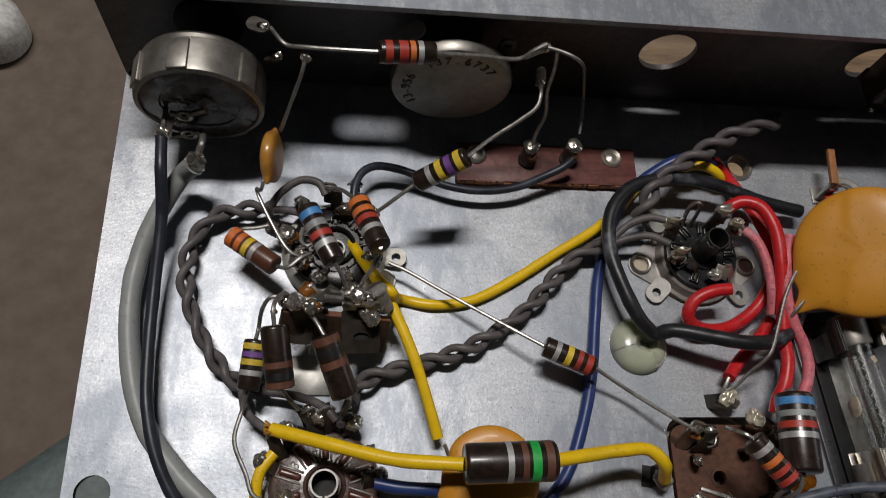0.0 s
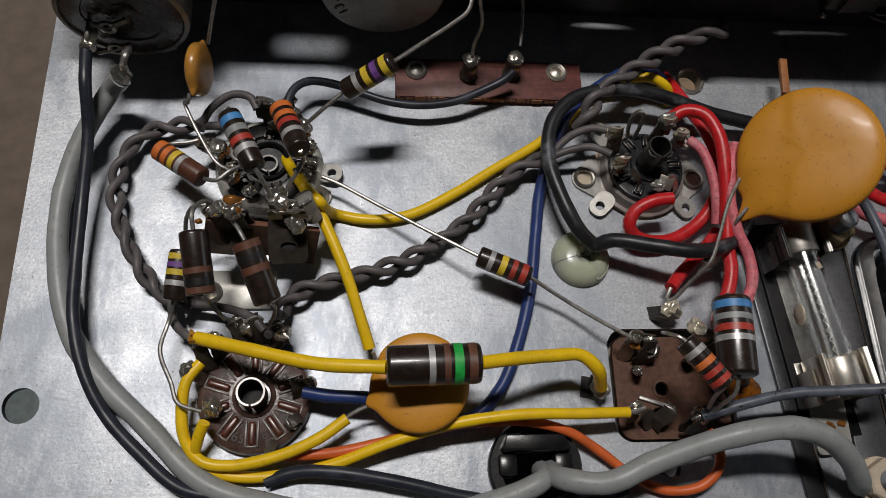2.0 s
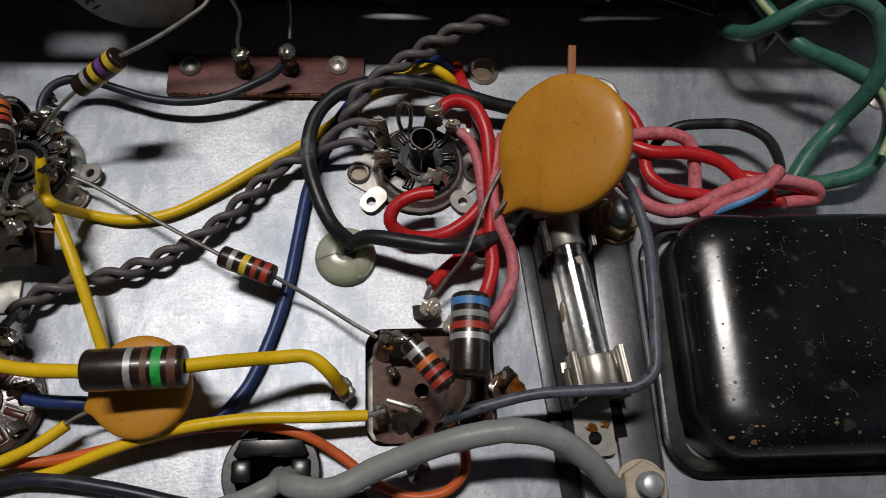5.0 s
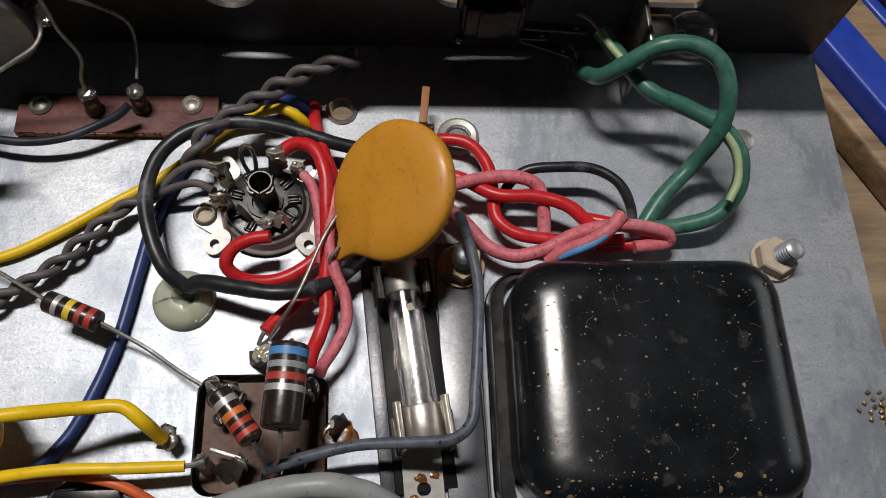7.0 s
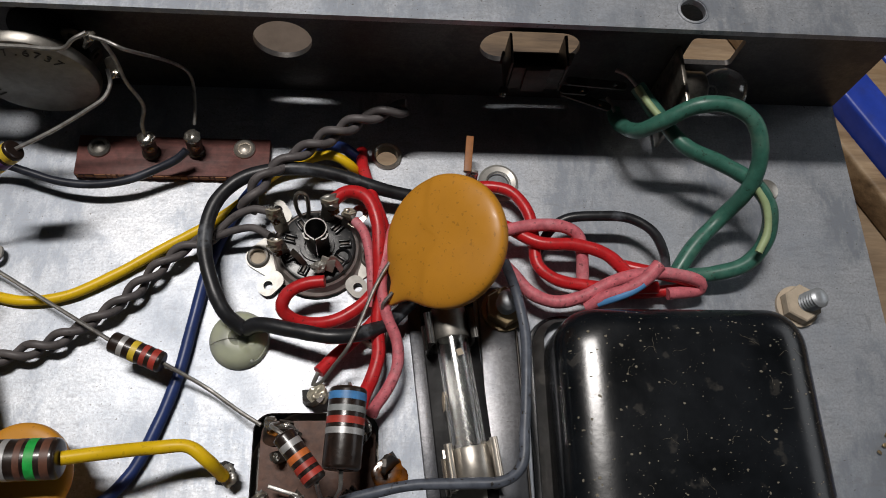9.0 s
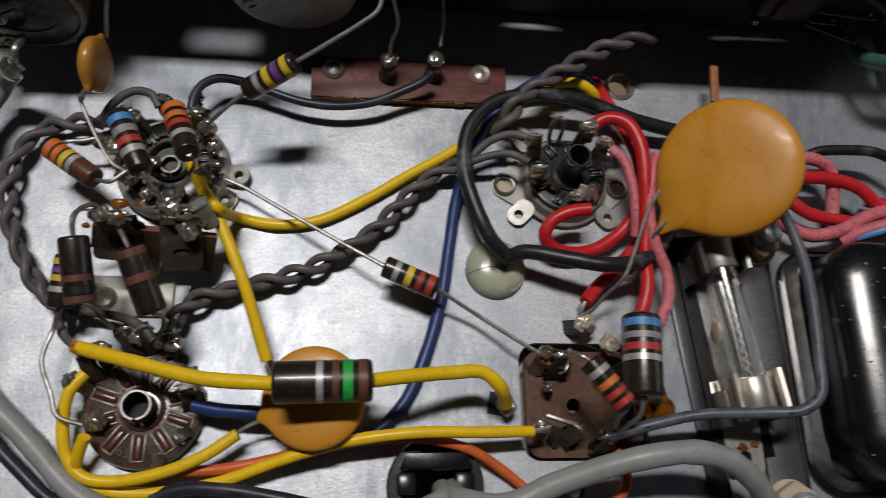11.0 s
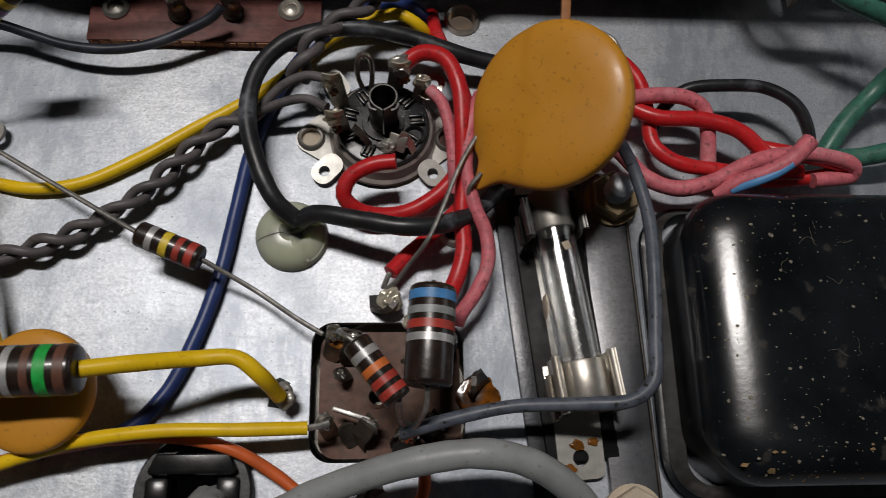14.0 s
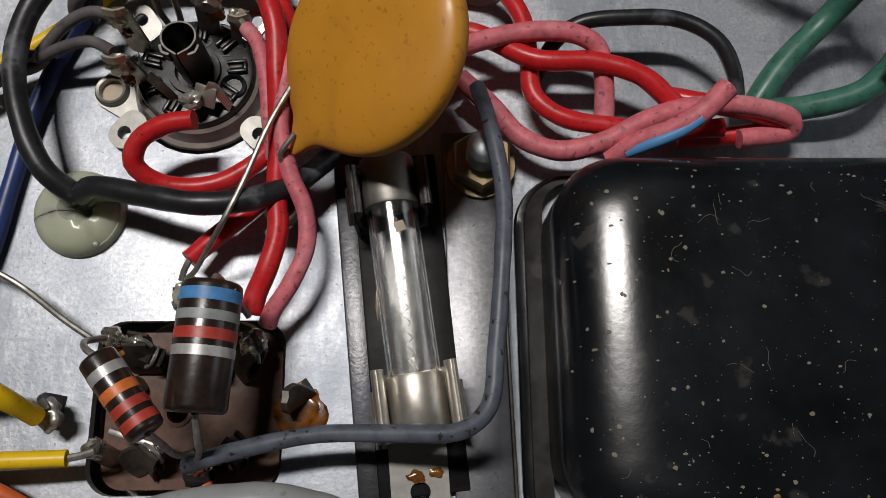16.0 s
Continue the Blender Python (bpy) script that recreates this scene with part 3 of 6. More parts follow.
resistor("resistor banded yellow, violet, yellow and silver on long leads", (-13.6, -14.6, 17.0), (-5.5, -12.2, 22.6), 1.85,
         [(0.86, 0.12, "yellow"), (0.68, 0.12, "violet"), (0.50, 0.12, "yellow"), (0.30, 0.1, "silver")],
         [[(-13.6, -14.6, 17.0), (-16.9, -16.6, 15.0), (-20.4, -18.0, 11.5), (-23.2, -18.4, 8.0)],
          [(-5.5, -12.2, 22.6), (-0.8, -7.5, 21.0), (4.7, -3.8, 22.0), (7.3, -1.6, 22.5), (8.1, 1.0, 23.0), (7.8, 3.0, 24.4)]])
resistor("resistor banded silver, yellow and red spanning the chassis", (9.4, -41.1, 7.9), (18.3, -44.8, 7.5), 1.85,
         [(0.24, 0.1, "silver"), (0.47, 0.12, "yellow"), (0.67, 0.1, "red"), (0.86, 0.12, "red")],
         [[(9.4, -41.1, 7.9), (1.1, -36.0, 6.5), (-7.8, -30.6, 5.5), (-15.0, -26.3, 5.0), (-17.8, -25.1, 5.0)],
          [(18.3, -44.8, 7.5), (25.3, -48.5, 5.0), (31.9, -53.1, 6.0), (35.4, -55.3, 6.5)]])
resistor("large brown resistor banded silver, brown, green with yellow sleeves", (-6.8, -62.0, 17.0), (7.5, -61.6, 16.9), 3.1,
         [(0.47, 0.07, "silver"), (0.63, 0.07, "brown"), (0.75, 0.1, "green"), (0.9, 0.09, "brown")])
resistor("dark brown resistor with faded brown bands leaning on the terminal strip", (-36.2, -41.2, 19.1), (-34.9, -50.5, 16.1), 2.2,
         [(0.62, 0.1, "brown"), (0.8, 0.12, "black"), (0.93, 0.1, "brown")],
         [[(-36.2, -41.2, 19.1), (-36.4, -38.7, 20.0), (-35.8, -36.1, 18.0), (-34.9, -35.0, 16.0), (-34.5, -35.5, 13.0)],
          [(-34.9, -50.5, 16.1), (-35.0, -49.7, 10.0), (-33.8, -51.0, 9.0), (-32.4, -52.3, 8.0)]], M_BODY)
resistor("dark brown resistor with faded bands slanting down from the terminal strip", (-28.5, -42.5, 18.3), (-24.9, -51.5, 15.0), 2.2,
         [(0.08, 0.12, "brown"), (0.28, 0.12, "black"), (0.46, 0.12, "brown")],
         [[(-28.5, -42.5, 18.3), (-29.9, -40.1, 18.0), (-31.3, -38.2, 17.0), (-31.9, -36.7, 16.0)],
          [(-24.9, -51.5, 15.0), (-24.3, -51.2, 11.0), (-24.7, -52.2, 9.0), (-25.4, -53.0, 8.0)]], M_BODY)
resistor("small resistor banded yellow, violet, yellow standing by the socket", (-39.9, -41.1, 9.9), (-40.8, -49.2, 8.2), 1.85,
         [(0.14, 0.12, "yellow"), (0.30, 0.11, "violet"), (0.45, 0.12, "yellow"), (0.66, 0.11, "silver")],
         [[(-39.9, -41.1, 9.9), (-39.7, -39.0, 9.0), (-38.8, -36.6, 13.0), (-37.4, -35.4, 15.0), (-35.5, -35.2, 15.0)],
          [(-40.8, -49.2, 8.2), (-41.7, -52.1, 6.5), (-42.5, -57.0, 7.0), (-40.2, -62.4, 7.5), (-38.9, -65.5, 7.5), (-35.5, -66.7, 6.5)]])
resistor("large resistor banded blue, grey, red over the capacitor can", (50.3, -50.7, 14.5), (49.4, -63.7, 14.6), 3.1,
         [(0.12, 0.1, "blue"), (0.28, 0.08, "grey"), (0.42, 0.09, "red"), (0.55, 0.08, "silver")],
         [[(49.4, -63.7, 14.6), (49.3, -66.0, 13.0), (48.5, -67.4, 9.0), (47.3, -68.9, 6.0)],
          [(50.3, -50.7, 14.5), (50.4, -49.9, 14.0), (50.7, -50.2, 11.0), (52.4, -52.9, 7.0)]])
resistor("small resistor banded silver, orange and red over the can", (40.3, -58.4, 17.0), (45.8, -65.6, 16.9), 1.85,
         [(0.24, 0.12, "silver"), (0.48, 0.12, "orange"), (0.68, 0.11, "red"), (0.86, 0.11, "red")],
         [[(40.3, -58.4, 17.0), (39.4, -57.8, 17.0), (38.2, -56.7, 15.0), (38.9, -55.9, 12.0)],
          [(45.8, -65.6, 16.9), (45.8, -66.5, 13.0), (46.3, -67.7, 9.0), (47.2, -67.5, 7.0)]])
resistor("dark brown resistor banded red, orange and silver between the two controls", (-21.2, 0.0, 33.6), (-11.9, 1.0, 32.8), 1.85,
         [(0.17, 0.13, "red"), (0.42, 0.16, "red"), (0.58, 0.1, "orange"), (0.72, 0.1, "silver")],
         [[(-21.2, 0.0, 33.6), (-27.4, 0.5, 32.9), (-32.9, 1.5, 31.7), (-36.2, 3.0, 30.2), (-38.6, 5.0, 31.7)],
          [(-11.9, 1.0, 32.8), (-4.2, 2.0, 31.4), (2.7, 2.5, 30.6), (4.7, 3.0, 32.3), (6.9, 4.0, 33.0)]])


# ---- capacitors ----
def disc_cap(label, c, normal, r, thick, lobe, material, leads):
    """A dipped disc capacitor: a lens with a thick rounded rim and coating run down on its two leads."""
    ob = thing("disc_capacitor", label, "capacitor", "disc capacitors")
    normal = V(normal).normalized()
    c = V(c)
    bm = bmesh.new()
    h = thick / 2
    prof = []
    for k in range(25):
        s = math.pi * k / 24
        q = abs(math.sin(s)) ** 0.55
        prof.append((-h * math.copysign(abs(math.cos(s)) ** 0.62, math.cos(s)), r * max(q, 0.02)))
    lathe(bm, c, normal, prof, 96)
    away = []
    for p in lobe:
        q = V(p) - c
        away.append((q - normal * q.dot(normal)))
    for w in bm.verts:
        q = w.co - c
        flat = q - normal * q.dot(normal)
        if flat.length > r * 0.2:
            for d in away:
                n = d.normalized()
                turn = math.acos(max(-1.0, min(1.0, flat.normalized().dot(n))))
                k = (0.75 * math.exp(-(turn / 0.13) ** 2) + 0.25 * math.exp(-(turn / 0.3) ** 2)) * (flat.length / r) ** 7
                w.co += n * (d.length - r) * k
                w.co -= normal * q.dot(normal) * 0.55 * k
        if material is M_DISC and r > 10:
            side = flat.dot(V(0.83, -0.2, 0.55).normalized()) + 3.2
            w.co += normal * 0.16 * math.tanh(side / 0.5)
        w.co += normal * 0.16 * noise.noise(w.co * 0.16)
        w.co += normal * 0.03 * noise.noise(w.co * 0.6)
    part("coated_disc", bm, material, ob)
    for line in leads:
        bm = bmesh.new()
        sweep(bm, spline(line, 0.5), 0.33, 9, 0.08)
        part("lead", bm, M_TIN, ob, "bare tinned wire lead")
    return ob


disc_cap("large ochre disc capacitor standing tilted beside the fuse", (66.45, -26.2, 19.0), (-0.58, -0.19, 0.79), 11.8, 4.6,
         [(55.6, -35.2, 11.0), (56.4, -28.8, 11.7)], M_DISC,
         [[(57.5, -33.2, 12.0), (55.8, -35.2, 10.8), (55.9, -35.8, 9.5)],
          [(57.3, -27.2, 12.5), (56.0, -29.2, 12.0), (54.3, -32.4, 11.5), (51.9, -38.4, 11.0), (49.8, -42.9, 10.5), (47.1, -45.6, 7.0), (45.3, -47.5, 5.0), (44.0, -48.1, 4.0)]])
disc_cap("ochre disc capacitor lying under the large resistor", (-1.2, -63.0, 8.6), (-0.1, -0.12, 1.0), 8.0, 3.6, [(-8.0, -60.2, 8.0), (-9.8, -66.1, 7.0)], M_DISC,
         [[(-8.5, -66.0, 7.0), (-10.8, -66.8, 6.5), (-13.0, -68.0, 6.0)], [(-7.8, -60.2, 8.0), (-8.3, -58.9, 8.5), (-8.7, -58.1, 9.0)]])
disc_cap("small tan disc capacitor hanging beside the control", (-39.0, -8.6, 13.0), (0.97, -0.08, 0.12), 4.6, 2.8, [(-37.8, -2.9, 13.6), (-40.3, -14.2, 13.4)], M_TAN,
         [[(-40.2, -13.6, 13.2), (-40.6, -14.8, 12.2), (-41.6, -13.8, 10.5), (-38.9, -19.4, 9.5), (-35.5, -24.7, 9.0), (-33.6, -25.7, 8.5)],
          [(-37.8, -3.4, 13.4), (-35.8, -3.0, 20.8), (-33.3, -1.0, 28.8), (-32.8, 0.9, 30.1)]])


# ---- wires ----
G = "hook-up wires"
wire("wire", "thin navy wire running from the control along the chassis edge", [(-58.2, -5.4, 13.4), (-57.7, -11.7, 13.0), (-57.6, -18.8, 9.0), (-58.1, -30.3, 6.0), (-58.0, -42.1, 5.0), (-57.0, -51.3, 5.5), (-54.5, -59.8, 5.0), (-50.7, -66.6, 4.0), (-45.1, -72.5, 3.5), (-38.4, -78.0, 3.0), (-31.5, -79.5, 2.2), (-25.5, -79.7, 1.6)], 1.05, M_NAVY,
     [[(-58.2, -5.4, 13.4), (-57.5, -3.8, 15.6), (-57.5, -1.6, 15.6)]])
wire("wire", "dark navy wire crossing the chassis beneath the grey cable", [(-25.6, -77.3, 1.6), (-21.1, -76.0, 2.5), (-14.8, -76.1, 3.5), (-4.0, -78.0, 3.5), (6.9, -80.6, 3.0), (17.9, -82.0, 2.5), (27.4, -81.4, 2.0), (33.4, -80.1, 1.4)], 1.05, M_NAVY)
wire("grey_cable", "grey plastic jacketed cable curving from the control to the grommet", [(-52.0, -10.5, 12.6), (-55.2, -10.3, 8.0), (-59.1, -17.3, 6.0), (-61.5, -24.2, 4.5), (-62.4, -32.2, 3.6), (-61.4, -41.7, 3.4), (-58.3, -52.5, 3.2), (-52.1, -61.1, 3.2), (-44.8, -68.0, 3.0), (-35.1, -77.2, 2.6), (-24.4, -80.8, 2.6), (-11.1, -82.6, 2.6), (3.2, -82.4, 3.0), (13.2, -80.6, 3.6), (18.8, -78.2, 4.0), (19.6, -76.5, 0.0)], 1.75, M_GREY)
wire("grey_cable", "thick grey cable leaving the grommet toward the fuse", [(21.2, -76.5, 0.0), (21.5, -78.0, 5.0), (28.2, -79.1, 8.0), (35.8, -76.2, 10.0), (46.4, -73.1, 14.0), (55.7, -72.0, 15.5), (62.2, -73.2, 14.0), (67.9, -76.4, 10.5), (71.8, -79.6, 6.0), (73.7, -80.3, 3.0)], 1.85, M_GREY)
wire("wire", "dusty black wire looping past the fuse", [(46.3, -68.8, 6.0), (51.7, -67.4, 8.0), (60.5, -65.8, 10.0), (69.9, -65.8, 12.5), (75.6, -65.6, 14.5), (78.1, -63.5, 15.5), (79.0, -57.7, 15.5), (79.9, -49.1, 15.0), (80.4, -40.9, 14.0), (79.3, -32.7, 13.0), (78.1, -26.9, 11.0)], 0.92, M_GREYBLK)
wire("wire", "orange wire looping across the chassis", [(-23.1, -73.5, 3.0), (-15.1, -73.1, 3.0), (-7.8, -71.8, 3.5), (-0.5, -70.2, 4.0), (6.9, -69.0, 4.0), (16.2, -68.8, 4.0), (23.7, -70.5, 3.5), (29.4, -73.8, 2.0), (35.0, -78.0, 1.6), (40.5, -80.3, 1.6), (46.1, -79.7, 2.5), (48.9, -77.1, 3.5), (49.3, -73.7, 4.0), (47.9, -70.9, 4.0)], 0.85, M_ORANGE)
wire("sleeve", "bright yellow sleeving over the large resistor lead", [(-36.5, -55.6, 9.4), (-27.4, -58.3, 12.2), (-17.1, -61.0, 14.5), (-6.8, -62.0, 16.4)], 1.1, M_YELLOW)
wire("sleeve", "bright yellow sleeving bending down to the capacitor tab", [(7.5, -61.6, 16.9), (12.4, -60.8, 15.6), (19.9, -59.6, 12.3), (24.9, -59.4, 11.5), (27.6, -61.3, 10.5), (29.6, -63.5, 5.2)], 1.1, M_YELLOW)
wire("wire", "yellow wire looped round the tube socket", [(-36.2, -58.9, 6.0), (-38.2, -61.8, 6.0), (-38.8, -66.2, 5.0), (-38.0, -71.0, 4.0), (-35.5, -74.0, 3.5), (-31.2, -74.8, 3.5), (-23.6, -73.6, 4.5), (-17.4, -71.2, 5.5), (-12.7, -68.1, 6.0)], 0.95, M_YELLOW)
wire("wire", "yellow wire from the tube socket to the capacitor can", [(-34.8, -68.5, 7.0), (-36.0, -71.1, 5.0), (-36.5, -73.9, 2.5), (-31.7, -76.1, 1.6), (-24.0, -76.4, 1.8), (-14.9, -74.9, 3.0), (-5.8, -71.9, 5.0), (3.3, -69.5, 6.5), (14.3, -68.2, 7.5), (25.3, -68.1, 7.0), (33.7, -67.9, 6.0)], 0.95, M_YELLOW, [[(33.7, -67.9, 6.0), (35.4, -67.6, 6.0), (36.6, -67.2, 6.0)]])
wire("wire", "ochre wire running from the tube socket under the black loop", [(-25.0, -19.8, 2.3), (-21.2, -27.8, 8.1), (-17.7, -33.0, 11.9), (-15.5, -30.8, 1.4), (-9.3, -31.8, 1.2), (-2.1, -30.8, 1.2), (6.1, -26.6, 1.2), (14.7, -21.0, 1.4), (22.3, -16.3, 1.6), (28.0, -11.6, 1.6), (33.9, -5.4, 1.6), (40.5, -2.9, 4.0), (45.7, -2.9, 6.0), (49.2, -4.4, 5.0), (51.1, -5.1, 0.5)], 1.0, M_YELLOW)
wire("wire", "yellow wire dropping from the tube socket to the disc capacitor", [(-20.7, -29.1, 9.9), (-17.1, -35.4, 9.4), (-13.3, -44.1, 8.1), (-10.8, -51.4, 5.8), (-9.2, -56.3, 3.9)], 1.0, M_YELLOW)
wire("wire", "dark blue wire running from the tube socket across the chassis", [(-19.8, -63.7, 5.5), (-15.8, -64.5, 6.0), (-12.3, -64.8, 6.5), (-8.7, -65.1, 6.0), (-3.5, -67.1, 3.0), (3.0, -68.7, 1.6), (8.6, -67.4, 1.3), (13.4, -62.5, 1.3), (16.9, -54.6, 1.3), (19.6, -45.3, 1.3), (21.4, -34.3, 1.3), (23.0, -25.1, 1.3), (26.8, -14.3, 1.5), (31.5, -7.0, 2.0), (37.2, -2.7, 3.5), (42.1, -0.7, 5.0), (47.5, 0.1, 4.0), (51.0, -0.8, 1.0)], 1.1, M_BLUE)
wire("wire", "thin dark wire drooping from the terminal board to the tube socket", [(18.1, -3.4, 7.5), (16.3, -4.7, 6.5), (12.5, -6.4, 5.5), (7.1, -8.7, 5.0), (0.7, -9.7, 4.8), (-5.8, -9.1, 4.8), (-11.1, -7.5, 5.0), (-16.5, -5.9, 5.4), (-20.6, -5.9, 6.0), (-23.0, -7.7, 6.6), (-24.2, -10.5, 6.8), (-24.4, -12.7, 6.5)], 0.8, M_NAVY)
twisted("brown-grey twisted heater wires curving round the tube sockets", [(-39.2, -14.6, 4.5), (-44.0, -14.8, 4.0), (-48.6, -15.6, 3.4), (-52.2, -19.1, 3.2), (-53.8, -26.5, 3.2), (-52.1, -34.2, 3.2), (-49.0, -40.3, 3.2), (-44.6, -45.9, 3.2), (-38.6, -48.4, 3.6)], 0.74, 10.2, M_TWIST,
        [[(-39.7, -14.6, 4.5), (-37.8, -12.5, 6.5), (-34.0, -10.4, 8.0), (-30.6, -11.3, 8.5), (-29.5, -13.3, 8.0)], [(-39.9, -14.8, 4.0), (-36.4, -15.2, 5.0), (-32.7, -16.6, 6.0)],
         [(-39.0, -48.4, 4.0), (-32.4, -49.7, 5.0), (-28.0, -52.0, 7.0), (-26.3, -53.9, 7.0)], [(-42.5, -47.6, 3.0), (-41.3, -51.9, 4.0), (-37.8, -55.1, 6.0)]])
twisted("brown-grey twisted heater wires crossing between the tube sockets", [(-24.4, -50.0, 4.0), (-22.2, -46.9, 3.6), (-17.1, -44.6, 3.4), (-10.4, -42.8, 3.2), (-3.1, -40.3, 3.2), (3.3, -36.4, 3.2), (8.9, -32.0, 3.2), (14.1, -26.2, 3.4), (19.4, -21.7, 4.0), (24.7, -20.1, 5.0)], 0.74, 10.2, M_TWIST,
        [[(24.4, -19.8, 5.0), (28.3, -16.7, 7.0), (31.9, -15.9, 8.5), (34.6, -16.6, 9.0)], [(24.3, -20.3, 5.0), (28.3, -19.4, 6.5), (31.8, -19.3, 7.5), (35.1, -21.3, 8.5)],
         [(-24.4, -50.0, 4.0), (-25.3, -53.0, 6.0), (-25.7, -54.7, 7.0)]])
twisted("dark grey twisted wires rising toward the dark apron", [(30.3, -15.5, 7.0), (32.0, -11.8, 9.0), (35.5, -7.4, 9.0), (39.9, -4.2, 9.4), (46.0, -0.7, 10.5), (51.5, 2.1, 11.5), (56.5, 3.7, 12.2), (60.1, 4.8, 12.0)], 0.85, 10.4, M_TWIST)
wire("wire", "thick black wire looped round the tube socket", [(31.2, -38.2, 5.0), (27.9, -35.6, 7.0), (25.0, -29.6, 8.0), (23.3, -21.9, 8.0), (24.6, -14.5, 8.0), (28.6, -9.7, 8.0), (33.8, -7.6, 8.0), (40.1, -7.0, 8.0), (47.5, -7.8, 7.0), (54.9, -9.9, 6.0), (60.4, -10.8, 5.0), (65.9, -11.4, 4.0)], 1.35, M_BLACK)
wire("wire", "thick dusty black wire passing the nylon clip", [(31.5, -38.0, 5.0), (33.7, -37.7, 7.0), (40.5, -39.4, 9.0), (47.1, -40.7, 10.0), (53.0, -39.7, 9.0), (57.4, -36.9, 7.0), (61.0, -32.9, 5.0)], 1.35, M_BLACK)
wire("wire", "bright red wire curving down from the tube socket", [(46.5, -14.5, 10.0), (49.1, -13.2, 11.0), (52.5, -14.5, 12.0), (54.6, -19.0, 12.0), (55.1, -25.7, 11.0), (55.2, -32.4, 9.0), (55.0, -39.2, 7.5), (55.2, -43.1, 7.0), (54.0, -47.5, 6.5), (52.7, -50.2, 5.5), (52.2, -52.3, 5.0)], 1.25, M_RED)
wire("wire", "red wire looped out from the tube socket", [(45.4, -30.2, 9.0), (42.1, -30.5, 8.5), (38.7, -32.1, 7.5), (37.7, -34.4, 6.0), (40.1, -36.1, 4.0), (44.7, -36.3, 3.0), (49.3, -34.7, 3.0), (54.0, -30.7, 4.0), (56.2, -25.5, 6.0), (56.0, -19.1, 7.0), (53.6, -11.4, 6.0), (51.7, -3.3, 3.0), (51.4, 1.5, 0.0)], 1.2, M_RED)
wire("wire", "dark red wire ending at the capacitor tab", [(55.8, -34.2, 3.0), (53.0, -37.5, 3.2), (50.1, -40.2, 3.4), (46.9, -43.2, 3.8), (44.6, -45.8, 4.5)], 1.2, M_RED, [[(44.6, -45.8, 4.5), (44.0, -47.0, 4.2), (43.6, -48.0, 3.6)]])
wire("wire", "faded pink wire bending down beside the large resistor", [(57.9, -20.1, 11.0), (56.1, -25.7, 11.0), (55.6, -31.7, 10.0), (56.6, -36.6, 9.0), (58.4, -41.0, 8.0), (58.5, -45.4, 7.5), (56.6, -49.7, 7.0), (54.8, -52.1, 6.0), (54.1, -53.5, 5.0)], 1.05, M_PINK)
wire("wire", "dusty red wire hanging from the tube socket lug", [(50.6, -18.0, 8.4), (52.2, -20.4, 9.2), (53.4, -25.0, 9.2), (53.9, -30.0, 8.4), (54.2, -34.0, 6.4)], 0.95, M_PINK, [[(50.6, -18.0, 8.4), (49.8, -16.9, 8.8), (49.2, -16.2, 9.2)]])
wire("wire", "thin shiny black wire arching over the red bundle", [(86.1, -22.0, 3.4), (88.2, -18.3, 5.4), (91.3, -16.2, 6.8), (97.7, -15.7, 7.5), (104.1, -16.1, 7.5), (108.4, -18.9, 7.5), (110.6, -22.9, 6.1), (111.3, -26.3, 4.1)], 1.0, M_BLACK)
wire("wire", "faded pink wire bending sharply in the bundle", [(73.7, -21.3, 8.2), (79.4, -19.3, 8.2), (84.7, -18.2, 8.2), (90.4, -18.4, 8.2), (93.3, -19.8, 7.5), (94.2, -23.2, 6.1), (94.4, -28.0, 4.1)], 1.25, M_PINK)
wire("wire", "red wire passing behind the disc capacitor", [(73.0, -8.0, 2.7), (76.8, -8.1, 4.1), (81.1, -9.4, 4.8), (84.3, -14.2, 5.4), (85.1, -20.0, 5.4), (85.5, -25.2, 5.4), (88.7, -28.1, 5.4), (94.9, -29.4, 5.4), (101.2, -29.9, 5.4), (108.6, -29.6, 5.4)], 1.2, M_RED)
wire("wire", "bright red wire across the bundle", [(73.9, -15.4, 5.4), (79.6, -17.7, 6.1), (85.6, -21.5, 7.5), (92.9, -22.0, 7.8), (98.5, -23.9, 7.8), (102.4, -27.1, 6.8), (106.7, -29.4, 4.8)], 1.25, M_RED)
wire("wire", "red-pink wire curling through the bundle", [(76.4, -22.9, 5.4), (80.4, -26.9, 5.4), (83.8, -31.1, 5.8), (88.3, -32.9, 6.1), (93.4, -32.0, 6.8), (99.7, -29.1, 7.5), (105.1, -27.7, 7.5), (111.7, -27.4, 6.8), (117.3, -28.5, 5.4), (117.7, -29.4, 4.1), (111.0, -30.5, 4.1)], 1.25, M_PINK)
knotted = wire("wire", "pink wire with a blue stripe knotted over the bundle", [(94.2, -33.6, 5.6), (97.2, -32.6, 8.0), (100.5, -31.9, 10.0), (103.8, -30.4, 11.6), (106.8, -27.6, 12.2)], 1.3, M_PINK)
bm = bmesh.new()
sweep(bm, spline([(96.0, -33.6, 7.4), (98.6, -33.2, 9.4), (101.4, -32.4, 10.8), (103.6, -31.2, 11.9)]), 0.75, 10)
part("stripe", bm, M_STRIPE, knotted, "blue printed stripe")
wire("wire", "red wire at the edge of the bundle", [(102.0, -24.6, 4.1), (106.9, -26.3, 5.4), (113.1, -27.6, 5.4), (116.7, -28.6, 4.1), (110.5, -29.5, 2.7), (104.1, -29.7, 2.0)], 1.2, M_RED)
